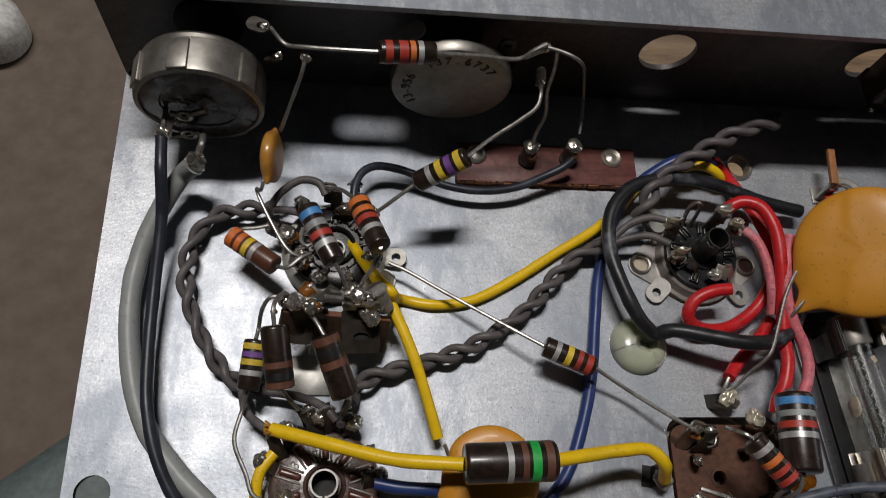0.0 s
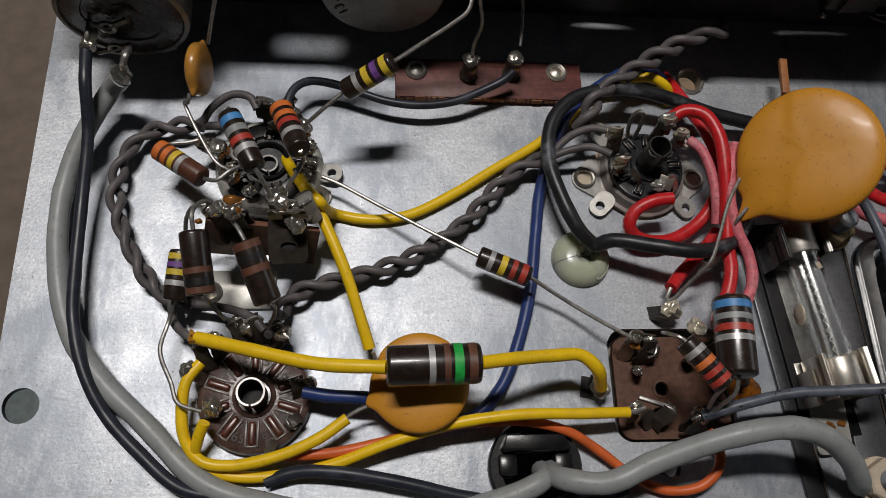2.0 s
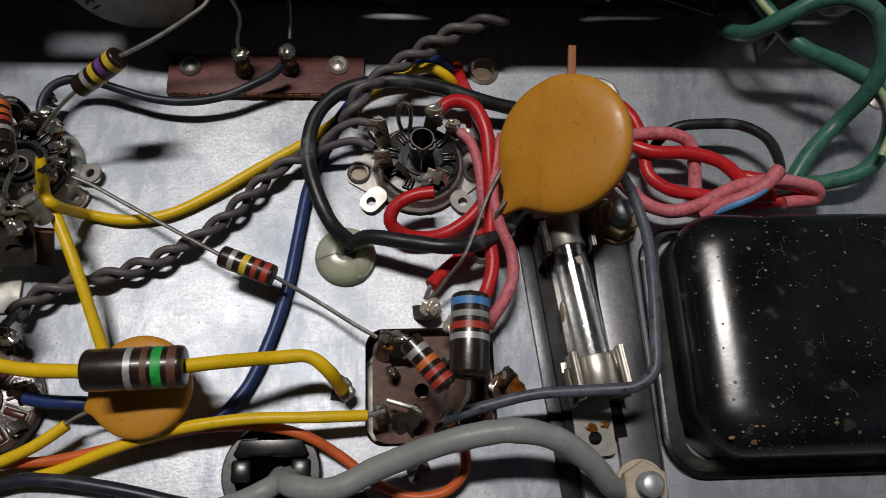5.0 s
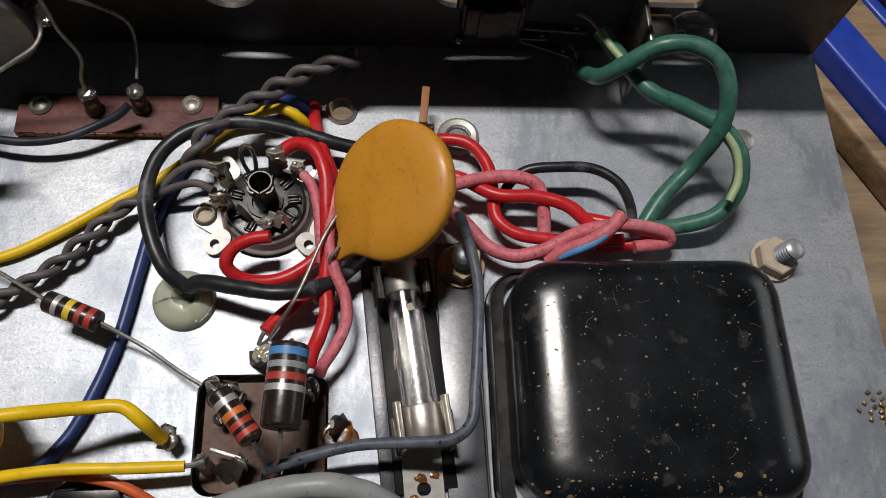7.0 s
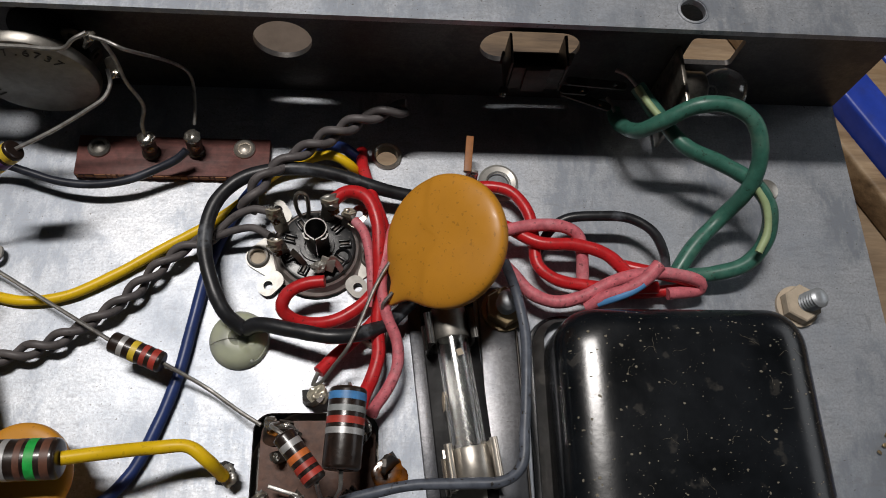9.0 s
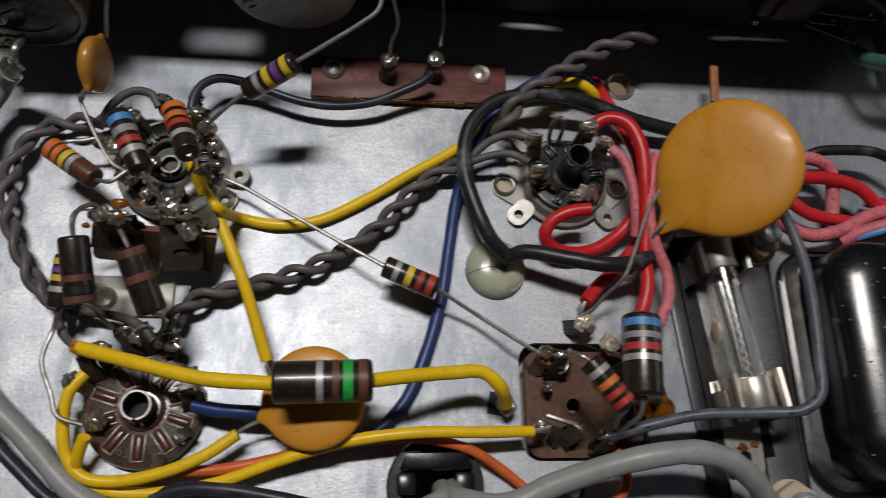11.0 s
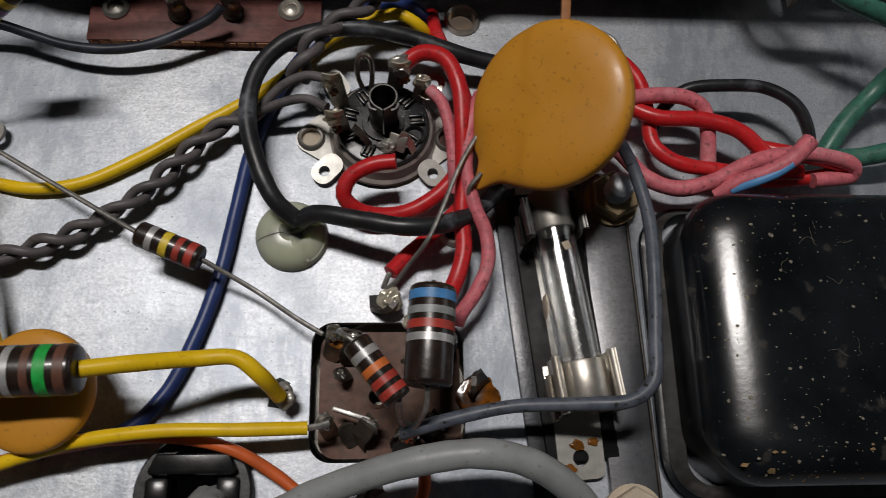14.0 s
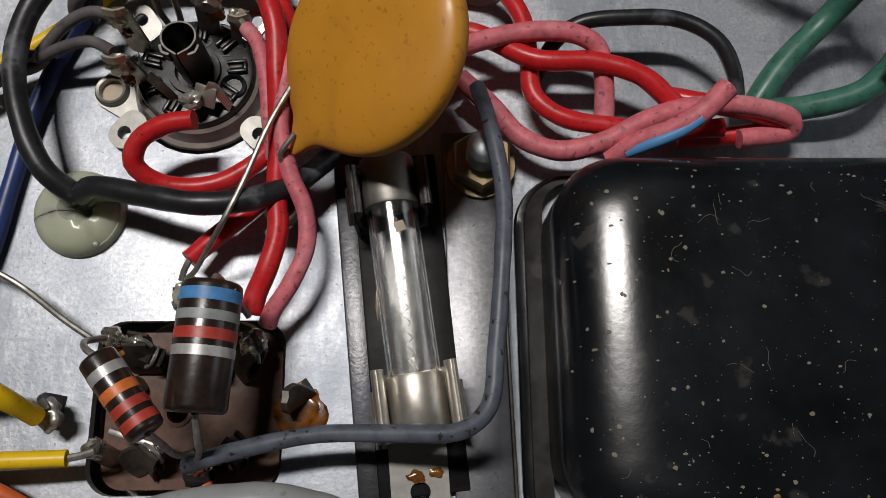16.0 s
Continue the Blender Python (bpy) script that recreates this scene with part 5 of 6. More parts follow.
def miniature_socket(c, r):
    """A nine-pin socket: flat black deck over a plated cup with lugs round it."""
    ob = thing("tube_socket", "black nine-pin tube socket in a plated cup with old solder joints", "tube socket", "tube sockets")
    x, y = c
    bm = bmesh.new()
    lathe(bm, (x, y, 0.03), (0, 0, 1), [(0, r - 0.4), (0, r + 1.7), (0.45, r + 1.6), (0.75, r + 1.0), (1.6, r + 0.75), (2.6, r + 0.55), (2.9, r + 0.15), (2.7, r - 0.3)], 48, False)
    for w in bm.verts:
        w.co += V(1, 1, 0) * 0.12 * noise.noise(w.co * 0.35)
    cup = part("cup", bm, M_CUP, ob, "dulled plated cup under the deck")
    for q in ((32.0, -22.5), (53.7, -22.4)):
        a = math.atan2(q[1] - y, q[0] - x)
        half = math.hypot(q[0] - x, q[1] - y)
        m = Matrix.Translation((x, y, 0)) @ Matrix.Rotation(a, 4, "Z")
        bm = bmesh.new()
        tip = [(half + 2.4 * math.cos(radians(b)), 2.4 * math.sin(radians(b))) for b in range(-60, 61, 12)]
        outline_plate(bm, [(r + 0.9, -5.4)] + tip + [(r + 0.9, 5.4)], 0.06, 0.6, [circle(half, 0, 1.5, 16)], m)
        part("mounting_ear", bm, M_SADDLE, cup)
        bm = bmesh.new()
        lathe(bm, (*q, 0.6), (0, 0, 1), [(0, 2.15), (0.35, 2.15), (0.7, 1.9), (0.6, 1.55), (0.0, 1.5)], 26, False)
        rivet = part("rivet", bm, M_POT, cup, "rolled tubular rivet")
        bm = bmesh.new()
        lathe(bm, (*q, 0.1), (0, 0, 1), [(0, 1.5), (0.15, 1.5)], 20)
        part("bore", bm, M_FIBRE if q[0] < 40 else M_PHENOL, rivet)
    for base, tip in (((36.6, -26.2, 1.6), (32.9, -29.9, 0.9)), ((49.4, -27.0, 1.6), (52.6, -30.1, 0.9)), ((37.2, -15.6, 1.6), (34.2, -11.4, 2.2))):
        lug(cup, base, tip, 3.7, 0.45, M_SADDLE, True, 0, "ground_lug")
    bm = bmesh.new()
    lathe(bm, (x, y, 0), (0, 0, 1), [(0.2, r - 1.0), (1.6, r - 0.6), (1.8, r - 0.1), (3.3, r), (3.9, r - 0.2), (4.0, r - 0.6), (4.0, 3.3), (4.5, 3.2), (4.5, 2.4), (3.6, 2.3), (3.6, 0.05)], 56)
    deck = part("deck", bm, M_DECK, ob, "glossy black moulded deck")
    for k in range(9):
        if k == 7:
            continue
        m = Matrix.Translation((x, y, 4.0)) @ Matrix.Rotation(radians(5 + 40 * k), 4, "Z")
        bm = bmesh.new()
        for lo, hi in (((4.1, -0.85, -0.2), (6.5, -0.4, 0.75)), ((4.1, 0.4, -0.2), (6.5, 0.85, 0.75)), ((6.1, -0.5, -0.2), (6.5, 0.5, 0.6))):
            slab(bm, lo, hi, 0.12, m)
        part("pin_housing", bm, M_DECK, deck)
        bm = bmesh.new()
        slab(bm, (4.4, -0.22, -0.2), (6.0, 0.22, 0.55), 0.08, m)
        part("pin_contact", bm, M_DARKLUG, deck)
    bm = bmesh.new()
    lathe(bm, (48.3, -23.5, 3.95), (0, 0, 1), [(0, 1.65), (0.45, 1.6), (0.6, 1.35), (0.3, 1.1), (-0.2, 1.0), (-0.2, 0.02)], 22, False)
    part("empty_pin", bm, M_DECK, deck, "round empty pin hole")
    for ch, a in (("1", 284), ("2", 243), ("3", 199), ("4", 156), ("5", 112), ("6", 70), ("7", 30)):
        m = Matrix.Translation((x + 4.3 * math.cos(radians(a)), y + 4.3 * math.sin(radians(a)), 4.02)) @ Matrix.Rotation(radians(a + 90), 4, "Z")
        writing(ch, 1.75, m, deck, M_NUMBER, "pin_number")
    folded_tube(ob, (43.5, -20.8), 2.05, 3.5, 11.4)
    return ob


v2 = miniature_socket((43.4, -21.4), 7.3)
for base, tip, w, solder, at, q in (
        ((36.9, -18.6, 3.8), (35.8, -16.9, 11.0), 2.7, M_CREAM, (35.4, -17.3, 9.4), 1.2),
        ((37.3, -23.0, 3.8), (36.4, -23.0, 11.0), 2.6, M_CREAM, (36.0, -23.5, 9.2), 1.25),
        ((45.0, -16.0, 3.8), (45.9, -14.9, 11.2), 2.6, M_OLDSOLDER, (46.0, -14.9, 9.9), 1.75),
        ((48.8, -17.4, 3.8), (49.6, -16.2, 8.6), 2.2, M_CREAM, (49.4, -16.2, 7.9), 1.25)):
    tongue = lug(v2, base, tip, w, 0.4, M_LUG, False)
    bm = bmesh.new()
    blob(bm, at, q, (1.0, 0.8, 1.25), 0.5, 3)
    part("solder_joint", bm, solder, tongue, "dull old solder")
    bm = bmesh.new()
    blob(bm, V(at) + V(0.5, -0.5, -2.4), q * 0.62, (1.0, 0.8, 1.2), 0.6, 3)
    part("flux_residue", bm, M_FLUX, tongue)
    bm = bmesh.new()
    ribbon(bm, [V(tip) + V(-w * 0.42, 0.1, -1.2), V(tip) + V(-w * 0.5, -0.5, 0.1), V(tip) + V(0.1, -0.95, 0.35), V(tip) + V(w * 0.45, -0.3, -0.1)], (0, 0.3, 1), 1.0, 0.3)
    part("crimp", bm, M_CREAM, tongue)
lug(v2, (49.4, -17.6, 5.4), (52.4, -14.2, 6.2), 3.3, 0.4, M_LUG, True, 0, "eye_lug")
bm = bmesh.new()
slab(bm, (-1.4, -1.3, -0.2), (1.4, 1.3, 0.2), 0.18, Matrix.Translation((45.6, -25.9, 6.4)) @ Matrix.Rotation(radians(-20), 4, "Z") @ Matrix.Rotation(radians(38), 4, "X"))
ribbon(bm, [(45.9, -25.1, 7.3), (46.7, -25.2, 7.2), (47.5, -25.8, 6.1), (48.2, -26.4, 4.3)], (0.5, 0.4, 0.75), 1.3, 0.4)
bent = part("bent_lug", bm, M_NICKEL, v2, "bent bright solder lug")
bm = bmesh.new()
blob(bm, (44.0, -26.6, 6.6), 1.2, (1.1, 0.9, 0.8), 0.5, 3)
part("solder_joint", bm, M_OLDSOLDER, bent)
bm = bmesh.new()
sweep(bm, spline([(40.3, -15.6, 3.9), (39.5, -14.9, 7.0), (39.6, -14.0, 10.4), (40.3, -13.7, 11.2), (41.3, -13.8, 10.6), (41.7, -14.7, 7.0), (41.4, -15.5, 3.9)], 0.4), 0.42, 7)
part("loop_lug", bm, M_LUG, v2, "open loop solder lug")
bm = bmesh.new()
ribbon(bm, [(38.9, -23.6, 7.0), (40.2, -24.6, 6.4), (41.4, -25.4, 4.3)], (0.5, 0.6, 0.5), 1.1, 0.4)
part("wire_stub", bm, M_DARKLUG, v2, "blackened stub of lead")

v1 = saddle_socket((-27.6, -21.6), 8.2, "black miniature tube socket crowded with soldered lugs", [(-15.8, -22.8, 2.0)], [(-18.6, -27.2)], 10)
centre_tube(v1, (-27.4, -22.5), 1.7, 2.6, 4.9)
for a, q, tip, mat, sol, flx in ((62, 6.6, (0.6, 1.0, 5.5), M_LUG, 0, False), (88, 6.8, (-0.3, 1.4, 6.2), M_DARKLUG, 0, False), (40, 6.6, (1.6, 1.2, 4.2), M_LUG, 1.5, True), (12, 6.6, (1.6, 0.2, 3.6), M_LUG, 1.2, False), (130, 6.6, (-1.6, 1.2, 5.6), M_LUG, 1.0, False), (172, 6.6, (-2.6, 0.4, 3.2), M_SOLDER, 1.7, True), (215, 6.2, (-1.6, -0.8, 3.6), M_LUG, 1.6, True), (250, 6.4, (-0.4, -1.4, 3.0), M_LUG, 1.2, False), (330, 6.2, (1.2, -0.8, 3.4), M_DARKLUG, 1.5, True), (290, 6.4, (0.4, -1.0, 2.4), M_DARKLUG, 0.9, False)):
    b = V(-27.6 + q * math.cos(radians(a)), -21.6 + q * math.sin(radians(a)), 4.0)
    lug(v1, b, b + V(tip), 2.2, 0.45, mat, sol == 0, sol, flux=flx)
for k, (p, q, w, s, fl) in enumerate((
        ((-32.7, -17.0, 4.0), (-34.1, -14.8, 9.0), 2.2, 0.7, 0.5), ((-28.3, -12.6, 4.0), (-28.9, -11.9, 9.0), 2.6, 0.0, 0.0),
        ((-26.9, -15.6, 4.0), (-25.7, -15.1, 7.0), 2.6, 1.1, 0.0), ((-21.9, -14.8, 4.0), (-23.5, -13.5, 8.0), 2.4, 1.2, 0.6),
        ((-24.2, -9.1, 3.0), (-23.9, -9.3, 5.5), 1.8, 1.0, 0.4), ((-37.5, -19.5, 3.5), (-39.1, -19.2, 7.0), 2.4, 1.1, 0.9),
        ((-33.4, -23.9, 4.0), (-33.7, -23.9, 6.5), 2.2, 0.9, 0.7), ((-30.3, -22.8, 4.0), (-29.9, -22.5, 6.0), 2.2, 1.0, 0.0),
        ((-20.0, -23.7, 4.0), (-19.8, -23.1, 7.0), 2.4, 0.9, 0.5))):
    crimped(v1, p, q, w, 40 + k, s, fl)
bm = bmesh.new()
sweep(bm, spline([(-33.3, -19.5, 7.0), (-33.7, -21.8, 6.5), (-32.5, -22.6, 6.0), (-31.2, -22.1, 6.5)]), 0.4, 8)
part("jumper", bm, M_TIN, v1, "bare wire jumper")


eyelet = thing("eyelet", "rolled metal eyelet in the plate with a red wire through it", "eyelet")
bm = bmesh.new()
lathe(bm, (54.5, -37.8, 0.02), (0, 0, 1), [(0, 2.7), (0.4, 2.65), (0.75, 2.2), (0.6, 1.7), (0.05, 1.55)], 28, False)
part("rim", bm, M_NICKEL, eyelet)
# Black disc instead of real depth: the eyelet's shade.
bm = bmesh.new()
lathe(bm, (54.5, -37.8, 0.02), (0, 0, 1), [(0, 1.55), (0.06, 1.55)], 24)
part("bore", bm, M_HOLE, eyelet, "black disc as the shade in the bore")


# ---- terminal strip ----
def terminal_strip():
    ob = thing("terminal_strip", "brown fibre terminal strip with blackened lugs on a metal foot", "terminal strip")
    a, b = V(-35.5, -37.4, 14.2), V(-17.6, -37.3, 9.4)
    d = (b - a).normalized()
    up = V(0, 0.62, 0.78)
    up = (up - d * up.dot(d)).normalized()
    side = d.cross(up)
    a = a - up * 11.0
    b = b - up * 11.0
    bm = bmesh.new()
    m = Matrix(((d.x, side.x, up.x, a.x), (d.y, side.y, up.y, a.y), (d.z, side.z, up.z, a.z), (0, 0, 0, 1)))
    slab(bm, (0, -1.2, 4.4), ((b - a).length, 0.4, 11.0), 0.15, m)
    for w in bm.verts:
        if (m.inverted() @ w.co).z < 6:
            w.co += up * 2.6 * max(0.0, 1 - (w.co - a).dot(d) / (b - a).length)
    part("strip", bm, M_STRIP, ob)
    n = (b - a).length
    bm = bmesh.new()
    slab(bm, (0.1, -1.1, 10.95), (n - 0.1, 0.35, 11.15), 0.06, m)
    part("top_edge", bm, M_EDGE, ob, "raw red-brown cut edge")
    for x0, x1, y0, y1, z0, z1, spin in ((-35.6, -30.2, -41.8, -37.0, 10.2, 12.6, -6), (-26.0, -19.6, -43.2, -36.4, 9.6, 12.6, 2)):
        long = math.hypot(y1 - y0, z1 - z0)
        place = Matrix.Translation(((x0 + x1) / 2, y1, z1)) @ Matrix.Rotation(radians(spin), 4, "Z") @ Matrix.Rotation(math.atan2(z1 - z0, y1 - y0), 4, "X")
        half = (x1 - x0) / 2
        bm = bmesh.new()
        outline_plate(bm, rounded(-half, -long, half, 0.3, 1.1), -0.3, 0.3, [[(1.3 * math.cos(a), -long * 0.62 + 0.7 * math.sin(a)) for a in (2 * math.pi * k / 18 for k in range(18))]], place)
        for w in bm.verts:
            w.co += V(0.4, 0.4, 1) * 0.16 * noise.noise(w.co * 0.6)
        plate = part("lug_plate", bm, M_BRONZE, ob, "dark glossy bronze lug plate")
        # Black slab behind the plate's opening, for the shade seen through it.
        bm = bmesh.new()
        slab(bm, (-1.7, -long * 0.62 - 1.0, -0.6), (1.7, -long * 0.62 + 1.0, -0.32), 0.1, place)
        part("wire_eye", bm, M_HOLE, plate)
        for side in (-1, 1):
            bm = bmesh.new()
            ribbon(bm, [place @ V(side * half * 0.55, -0.2, 0.0), place @ V(side * half * 0.62, 0.9, 0.9), place @ V(side * half * 0.5, 1.4, 2.6), place @ V(side * half * 0.15, 0.9, 3.6)], place.to_3x3() @ V(1, 0, 0), half * 0.7, 0.4)
            part("prong", bm, M_LUG, plate)
    bm = bmesh.new()
    slab(bm, (n * 0.34, -2.0, 1.6), (n * 0.56, -1.3, 8.0), 0.2, m)
    slab(bm, (-38.8, -48.5, 0.05), (-25.5, -41.5, 0.7), 0.2)
    part("foot", bm, M_SADDLE, ob, "bent plated metal foot")
    bm = bmesh.new()
    lathe(bm, (-36.5, -45.5, 0.7), (0, 0, 1), [(0, 2.0), (0.5, 1.9), (0.8, 1.4), (0.4, 0.9), (0.0, 0.02)], 22, False)
    part("rivet", bm, M_NICKEL, ob)
    for k, (p, q, w, s, fl) in enumerate((
            ((-31.9, -38.0, 13.0), (-32.8, -37.6, 18.0), 3.2, 0.0, 0.5), ((-29.5, -37.5, 12.0), (-30.1, -37.9, 18.0), 2.6, 0.8, 0.6),
            ((-23.5, -35.6, 11.0), (-24.2, -34.7, 16.0), 3.4, 0.9, 0.4), ((-21.4, -35.1, 11.0), (-21.8, -34.9, 15.0), 2.6, 0.9, 0.0))):
        crimped(ob, p, q, w, 100 + k, s, fl)
    for c, r in (((-32.8, -37.3, 18.5), 1.2), ((-30.7, -38.1, 19.0), 1.2), ((-24.6, -34.0, 15.5), 1.3), ((-23.3, -35.4, 16.4), 1.3), ((-20.9, -38.6, 14.6), 1.3), ((-22.2, -37.6, 14.4), 0.9), ((-35.2, -36.2, 15.0), 1.0)):
        bm = bmesh.new()
        joint(bm, c, r, 0.45)
        part("solder_joint", bm, M_SOLDER, ob)
    for c, r in (((-31.6, -34.2, 15.0), 1.1), ((-30.2, -38.0, 19.5), 0.9), ((-37.0, -37.0, 12.5), 0.6), ((-23.0, -34.8, 16.2), 0.6)):
        bm = bmesh.new()
        blob(bm, c, r, (1.2, 0.8, 0.6), 0.5, 2)
        part("flux_residue", bm, M_FLUX, ob)
    bm = bmesh.new()
    blob(bm, (-29.3, -30.0, 3.0), 1.75, (1.5, 0.95, 0.9), 0.25, 3)
    lathe(bm, (-28.2, -30.3, 3.2), (2.2, -0.5, 0.6), [(0, 1.2), (1.0, 0.8), (2.0, 0.4), (2.3, 0.1)], 14)
    part("solder_joint", bm, M_OLDSOLDER, ob, "smooth tapered solder drop")
    bm = bmesh.new()
    blob(bm, (-31.6, -29.2, 2.6), 1.3, (1.3, 0.8, 0.7), 0.6, 3)
    part("flux_residue", bm, M_FLUX, ob)
    bm = bmesh.new()
    slab(bm, (-1.9, -0.5, -0.45), (1.9, 0.5, 0.45), 0.3, Matrix.Translation((-31.9, -35.9, 15.6)) @ Matrix.Rotation(radians(-8), 4, "Z"))
    part("tinned_bar", bm, M_CREAM, ob, "creamy tinned bar")
    for line in ([(-34.3, -35.3, 15.0), (-33.1, -35.0, 16.0), (-31.8, -36.4, 16.0)], [(-28.8, -34.2, 12.5), (-26.5, -34.8, 13.5), (-24.5, -35.0, 14.0)], [(-21.2, -35.2, 13.0), (-19.7, -36.5, 12.0), (-18.9, -35.6, 12.5), (-19.6, -34.2, 13.5), (-20.5, -33.6, 14.0)]):
        bm = bmesh.new()
        sweep(bm, spline(line), 0.42, 8)
        part("jumper", bm, M_TIN, ob, "bare wire jumper")
    bm = bmesh.new()
    lathe(bm, (-20.3, -33.2, 14.6), (1.8, -2.4, -4.3), [(0, 1.0), (0.1, 1.55), (0.5, 1.65), (0.7, 1.45), (5.0, 1.45), (5.3, 1.1)], 20)
    part("stub", bm, M_OLDSOLDER, ob, "dark rolled metal stub")
    return ob


terminal_strip()


# ---- capacitor can under the chassis ----
def cap_can():
    ob = thing("capacitor_can", "brown phenolic base of a capacitor can with soldered tabs", "capacitor")
    bm = bmesh.new()
    outline_plate(bm, rounded(34.4, -71.6, 54.9, -53.4, 2.6), -2.2, -1.35, [circle(42.8, -62.9, 1.25, 20)])
    base = part("base", bm, M_PHENOL, ob)
    bm = bmesh.new()
    lathe(bm, (44.2, -63, -50), (0, 0, 1), [(0, 12.3), (0.8, 12.7), (43, 12.7), (43.5, 12.3)], 40)
    part("can", bm, M_POT, ob, "metal can below the chassis")
    bm = bmesh.new()
    lathe(bm, (42.8, -62.9, -1.6), (0, 0, 1), [(0, 1.7), (0.45, 1.7), (0.5, 1.25), (-0.3, 1.2)], 20, False)
    part("vent_rim", bm, M_PHENOL, base)
    for i, (a, b, w, mat, s, fl) in enumerate((
            ((36.0, -57.5, -1.3), (37.1, -54.2, 6.5), 2.4, M_LUG, 1.2, True),
            ((36.5, -68.5, -1.3), (35.5, -66.5, 5.5), 2.4, M_LUG, 1.2, False),
            ((47.8, -68.8, -1.3), (47.1, -68.4, 4.5), 2.6, M_DARKLUG, 1.6, False),
            ((50.5, -57.0, -1.3), (53.2, -55.3, 6.0), 2.6, M_DARKLUG, 1.5, True),
            ((38.6, -59.5, -1.3), (37.2, -60.5, 3.0), 2.2, M_DARKLUG, 0.8, False),
            ((48.2, -58.0, -1.3), (47.0, -58.5, 3.5), 2.2, M_DARKLUG, 0.8, False),
            ((39.8, -69.6, -1.3), (38.2, -67.2, 2.0), 2.6, M_DARKLUG, 0.0, False),
            ((50.5, -67.0, -1.3), (51.0, -67.1, 3.0), 2.4, M_DARKLUG, 1.0, False))):
        lug(ob, a, b, w, 0.5, mat, False, s, "terminal", fl)
    for k, (p, q, w, s, fl) in enumerate((
            ((39.2, -57.9, -1.0), (39.4, -55.0, 5.0), 3.4, 0.8, 0.0), ((38.0, -55.6, -1.0), (41.1, -56.8, 3.0), 2.6, 0.0, 0.0),
            ((49.9, -58.3, -1.0), (52.7, -56.1, 5.0), 3.4, 0.9, 0.5), ((49.5, -68.4, -1.0), (51.4, -66.5, 3.5), 3.4, 0.0, 0.0),
            ((40.2, -69.2, -1.0), (42.0, -67.0, 4.0), 3.0, 0.7, 0.0), ((46.1, -70.6, -1.0), (47.0, -68.6, 5.0), 3.0, 1.1, 0.0))):
        crimped(ob, p, q, w, 80 + k, s, fl)
    bm = bmesh.new()
    slab(bm, (-3.2, -0.35, 2.6), (3.2, 0.35, 3.6), 0.15, Matrix.Translation((39.8, -66.0, 0)) @ Matrix.Rotation(radians(-18), 4, "Z"))
    part("bar_terminal", bm, M_TIN, ob)
    for p, spin, lean in (((29.6, -62.8), 80, (0.3, 0.6)), ((57.5, -61.8), 35, (-1.2, 0.2)), ((43.5, -49.9), 5, (1.6, -0.6)), ((42.0, -76.4), 20, (-0.6, -1.0))):
        m = Matrix.Translation((*p, 0)) @ Matrix.Rotation(radians(spin), 4, "Z")
        # Black sheet on the plate, the slot's shade as colour.
        bm = bmesh.new()
        slab(bm, (-1.9, -0.4, -0.02), (1.9, 2.0, 0.02), 0, m)
        part("slot", bm, M_HOLE, ob, "black sheet as the shade of the mounting slot")
        bm = bmesh.new()
        rows = []
        for k in range(9):
            q = k / 8
            half = 1.9 * (1.0 - 0.15 * q) if q < 0.8 else 1.9 * (0.88 - 2.6 * (q - 0.8))
            tw = Matrix.Rotation(radians(50 * q), 3, "Z")
            at = V(*p, 0.05) + V(lean[0] * q ** 1.5, lean[1] * q ** 1.5, 4.6 * q)
            rows.append([bm.verts.new(at + m.to_3x3() @ (tw @ V(x * half, y * 0.38, 0)) + V(0.1 * noise.noise(at + V(x, y, 3)), 0, 0)) for x, y in ((-1, -1), (0, -1.25), (1, -1), (1, 1), (0, 0.8), (-1, 1))])
        for a, b in zip(rows, rows[1:]):
            bridge(bm, a, b)
        bm.faces.new(rows[0])
        bm.faces.new(rows[-1])
        part("twist_tab", bm, M_DARKLUG, ob, "twisted tarnished mounting tab")
    for p, r, m in (((57.4, -63.0, 0.05), 2.6, M_AMBER), ((44.6, -49.6, 3.4), 1.7, M_CREAM), ((30.1, -63.3, 3.5), 1.5, M_OLDSOLDER), ((48.1, -53.2, 5.0), 1.5, M_CREAM)):
        bm = bmesh.new()
        blob(bm, p, r, (1, 1.1, 0.06 if m is M_AMBER else 0.8), 0.5 if m is M_AMBER else 0.45, 4)
        part("flux_residue" if m is M_AMBER else "solder_joint", bm, m, ob)
    return ob


cap_can()


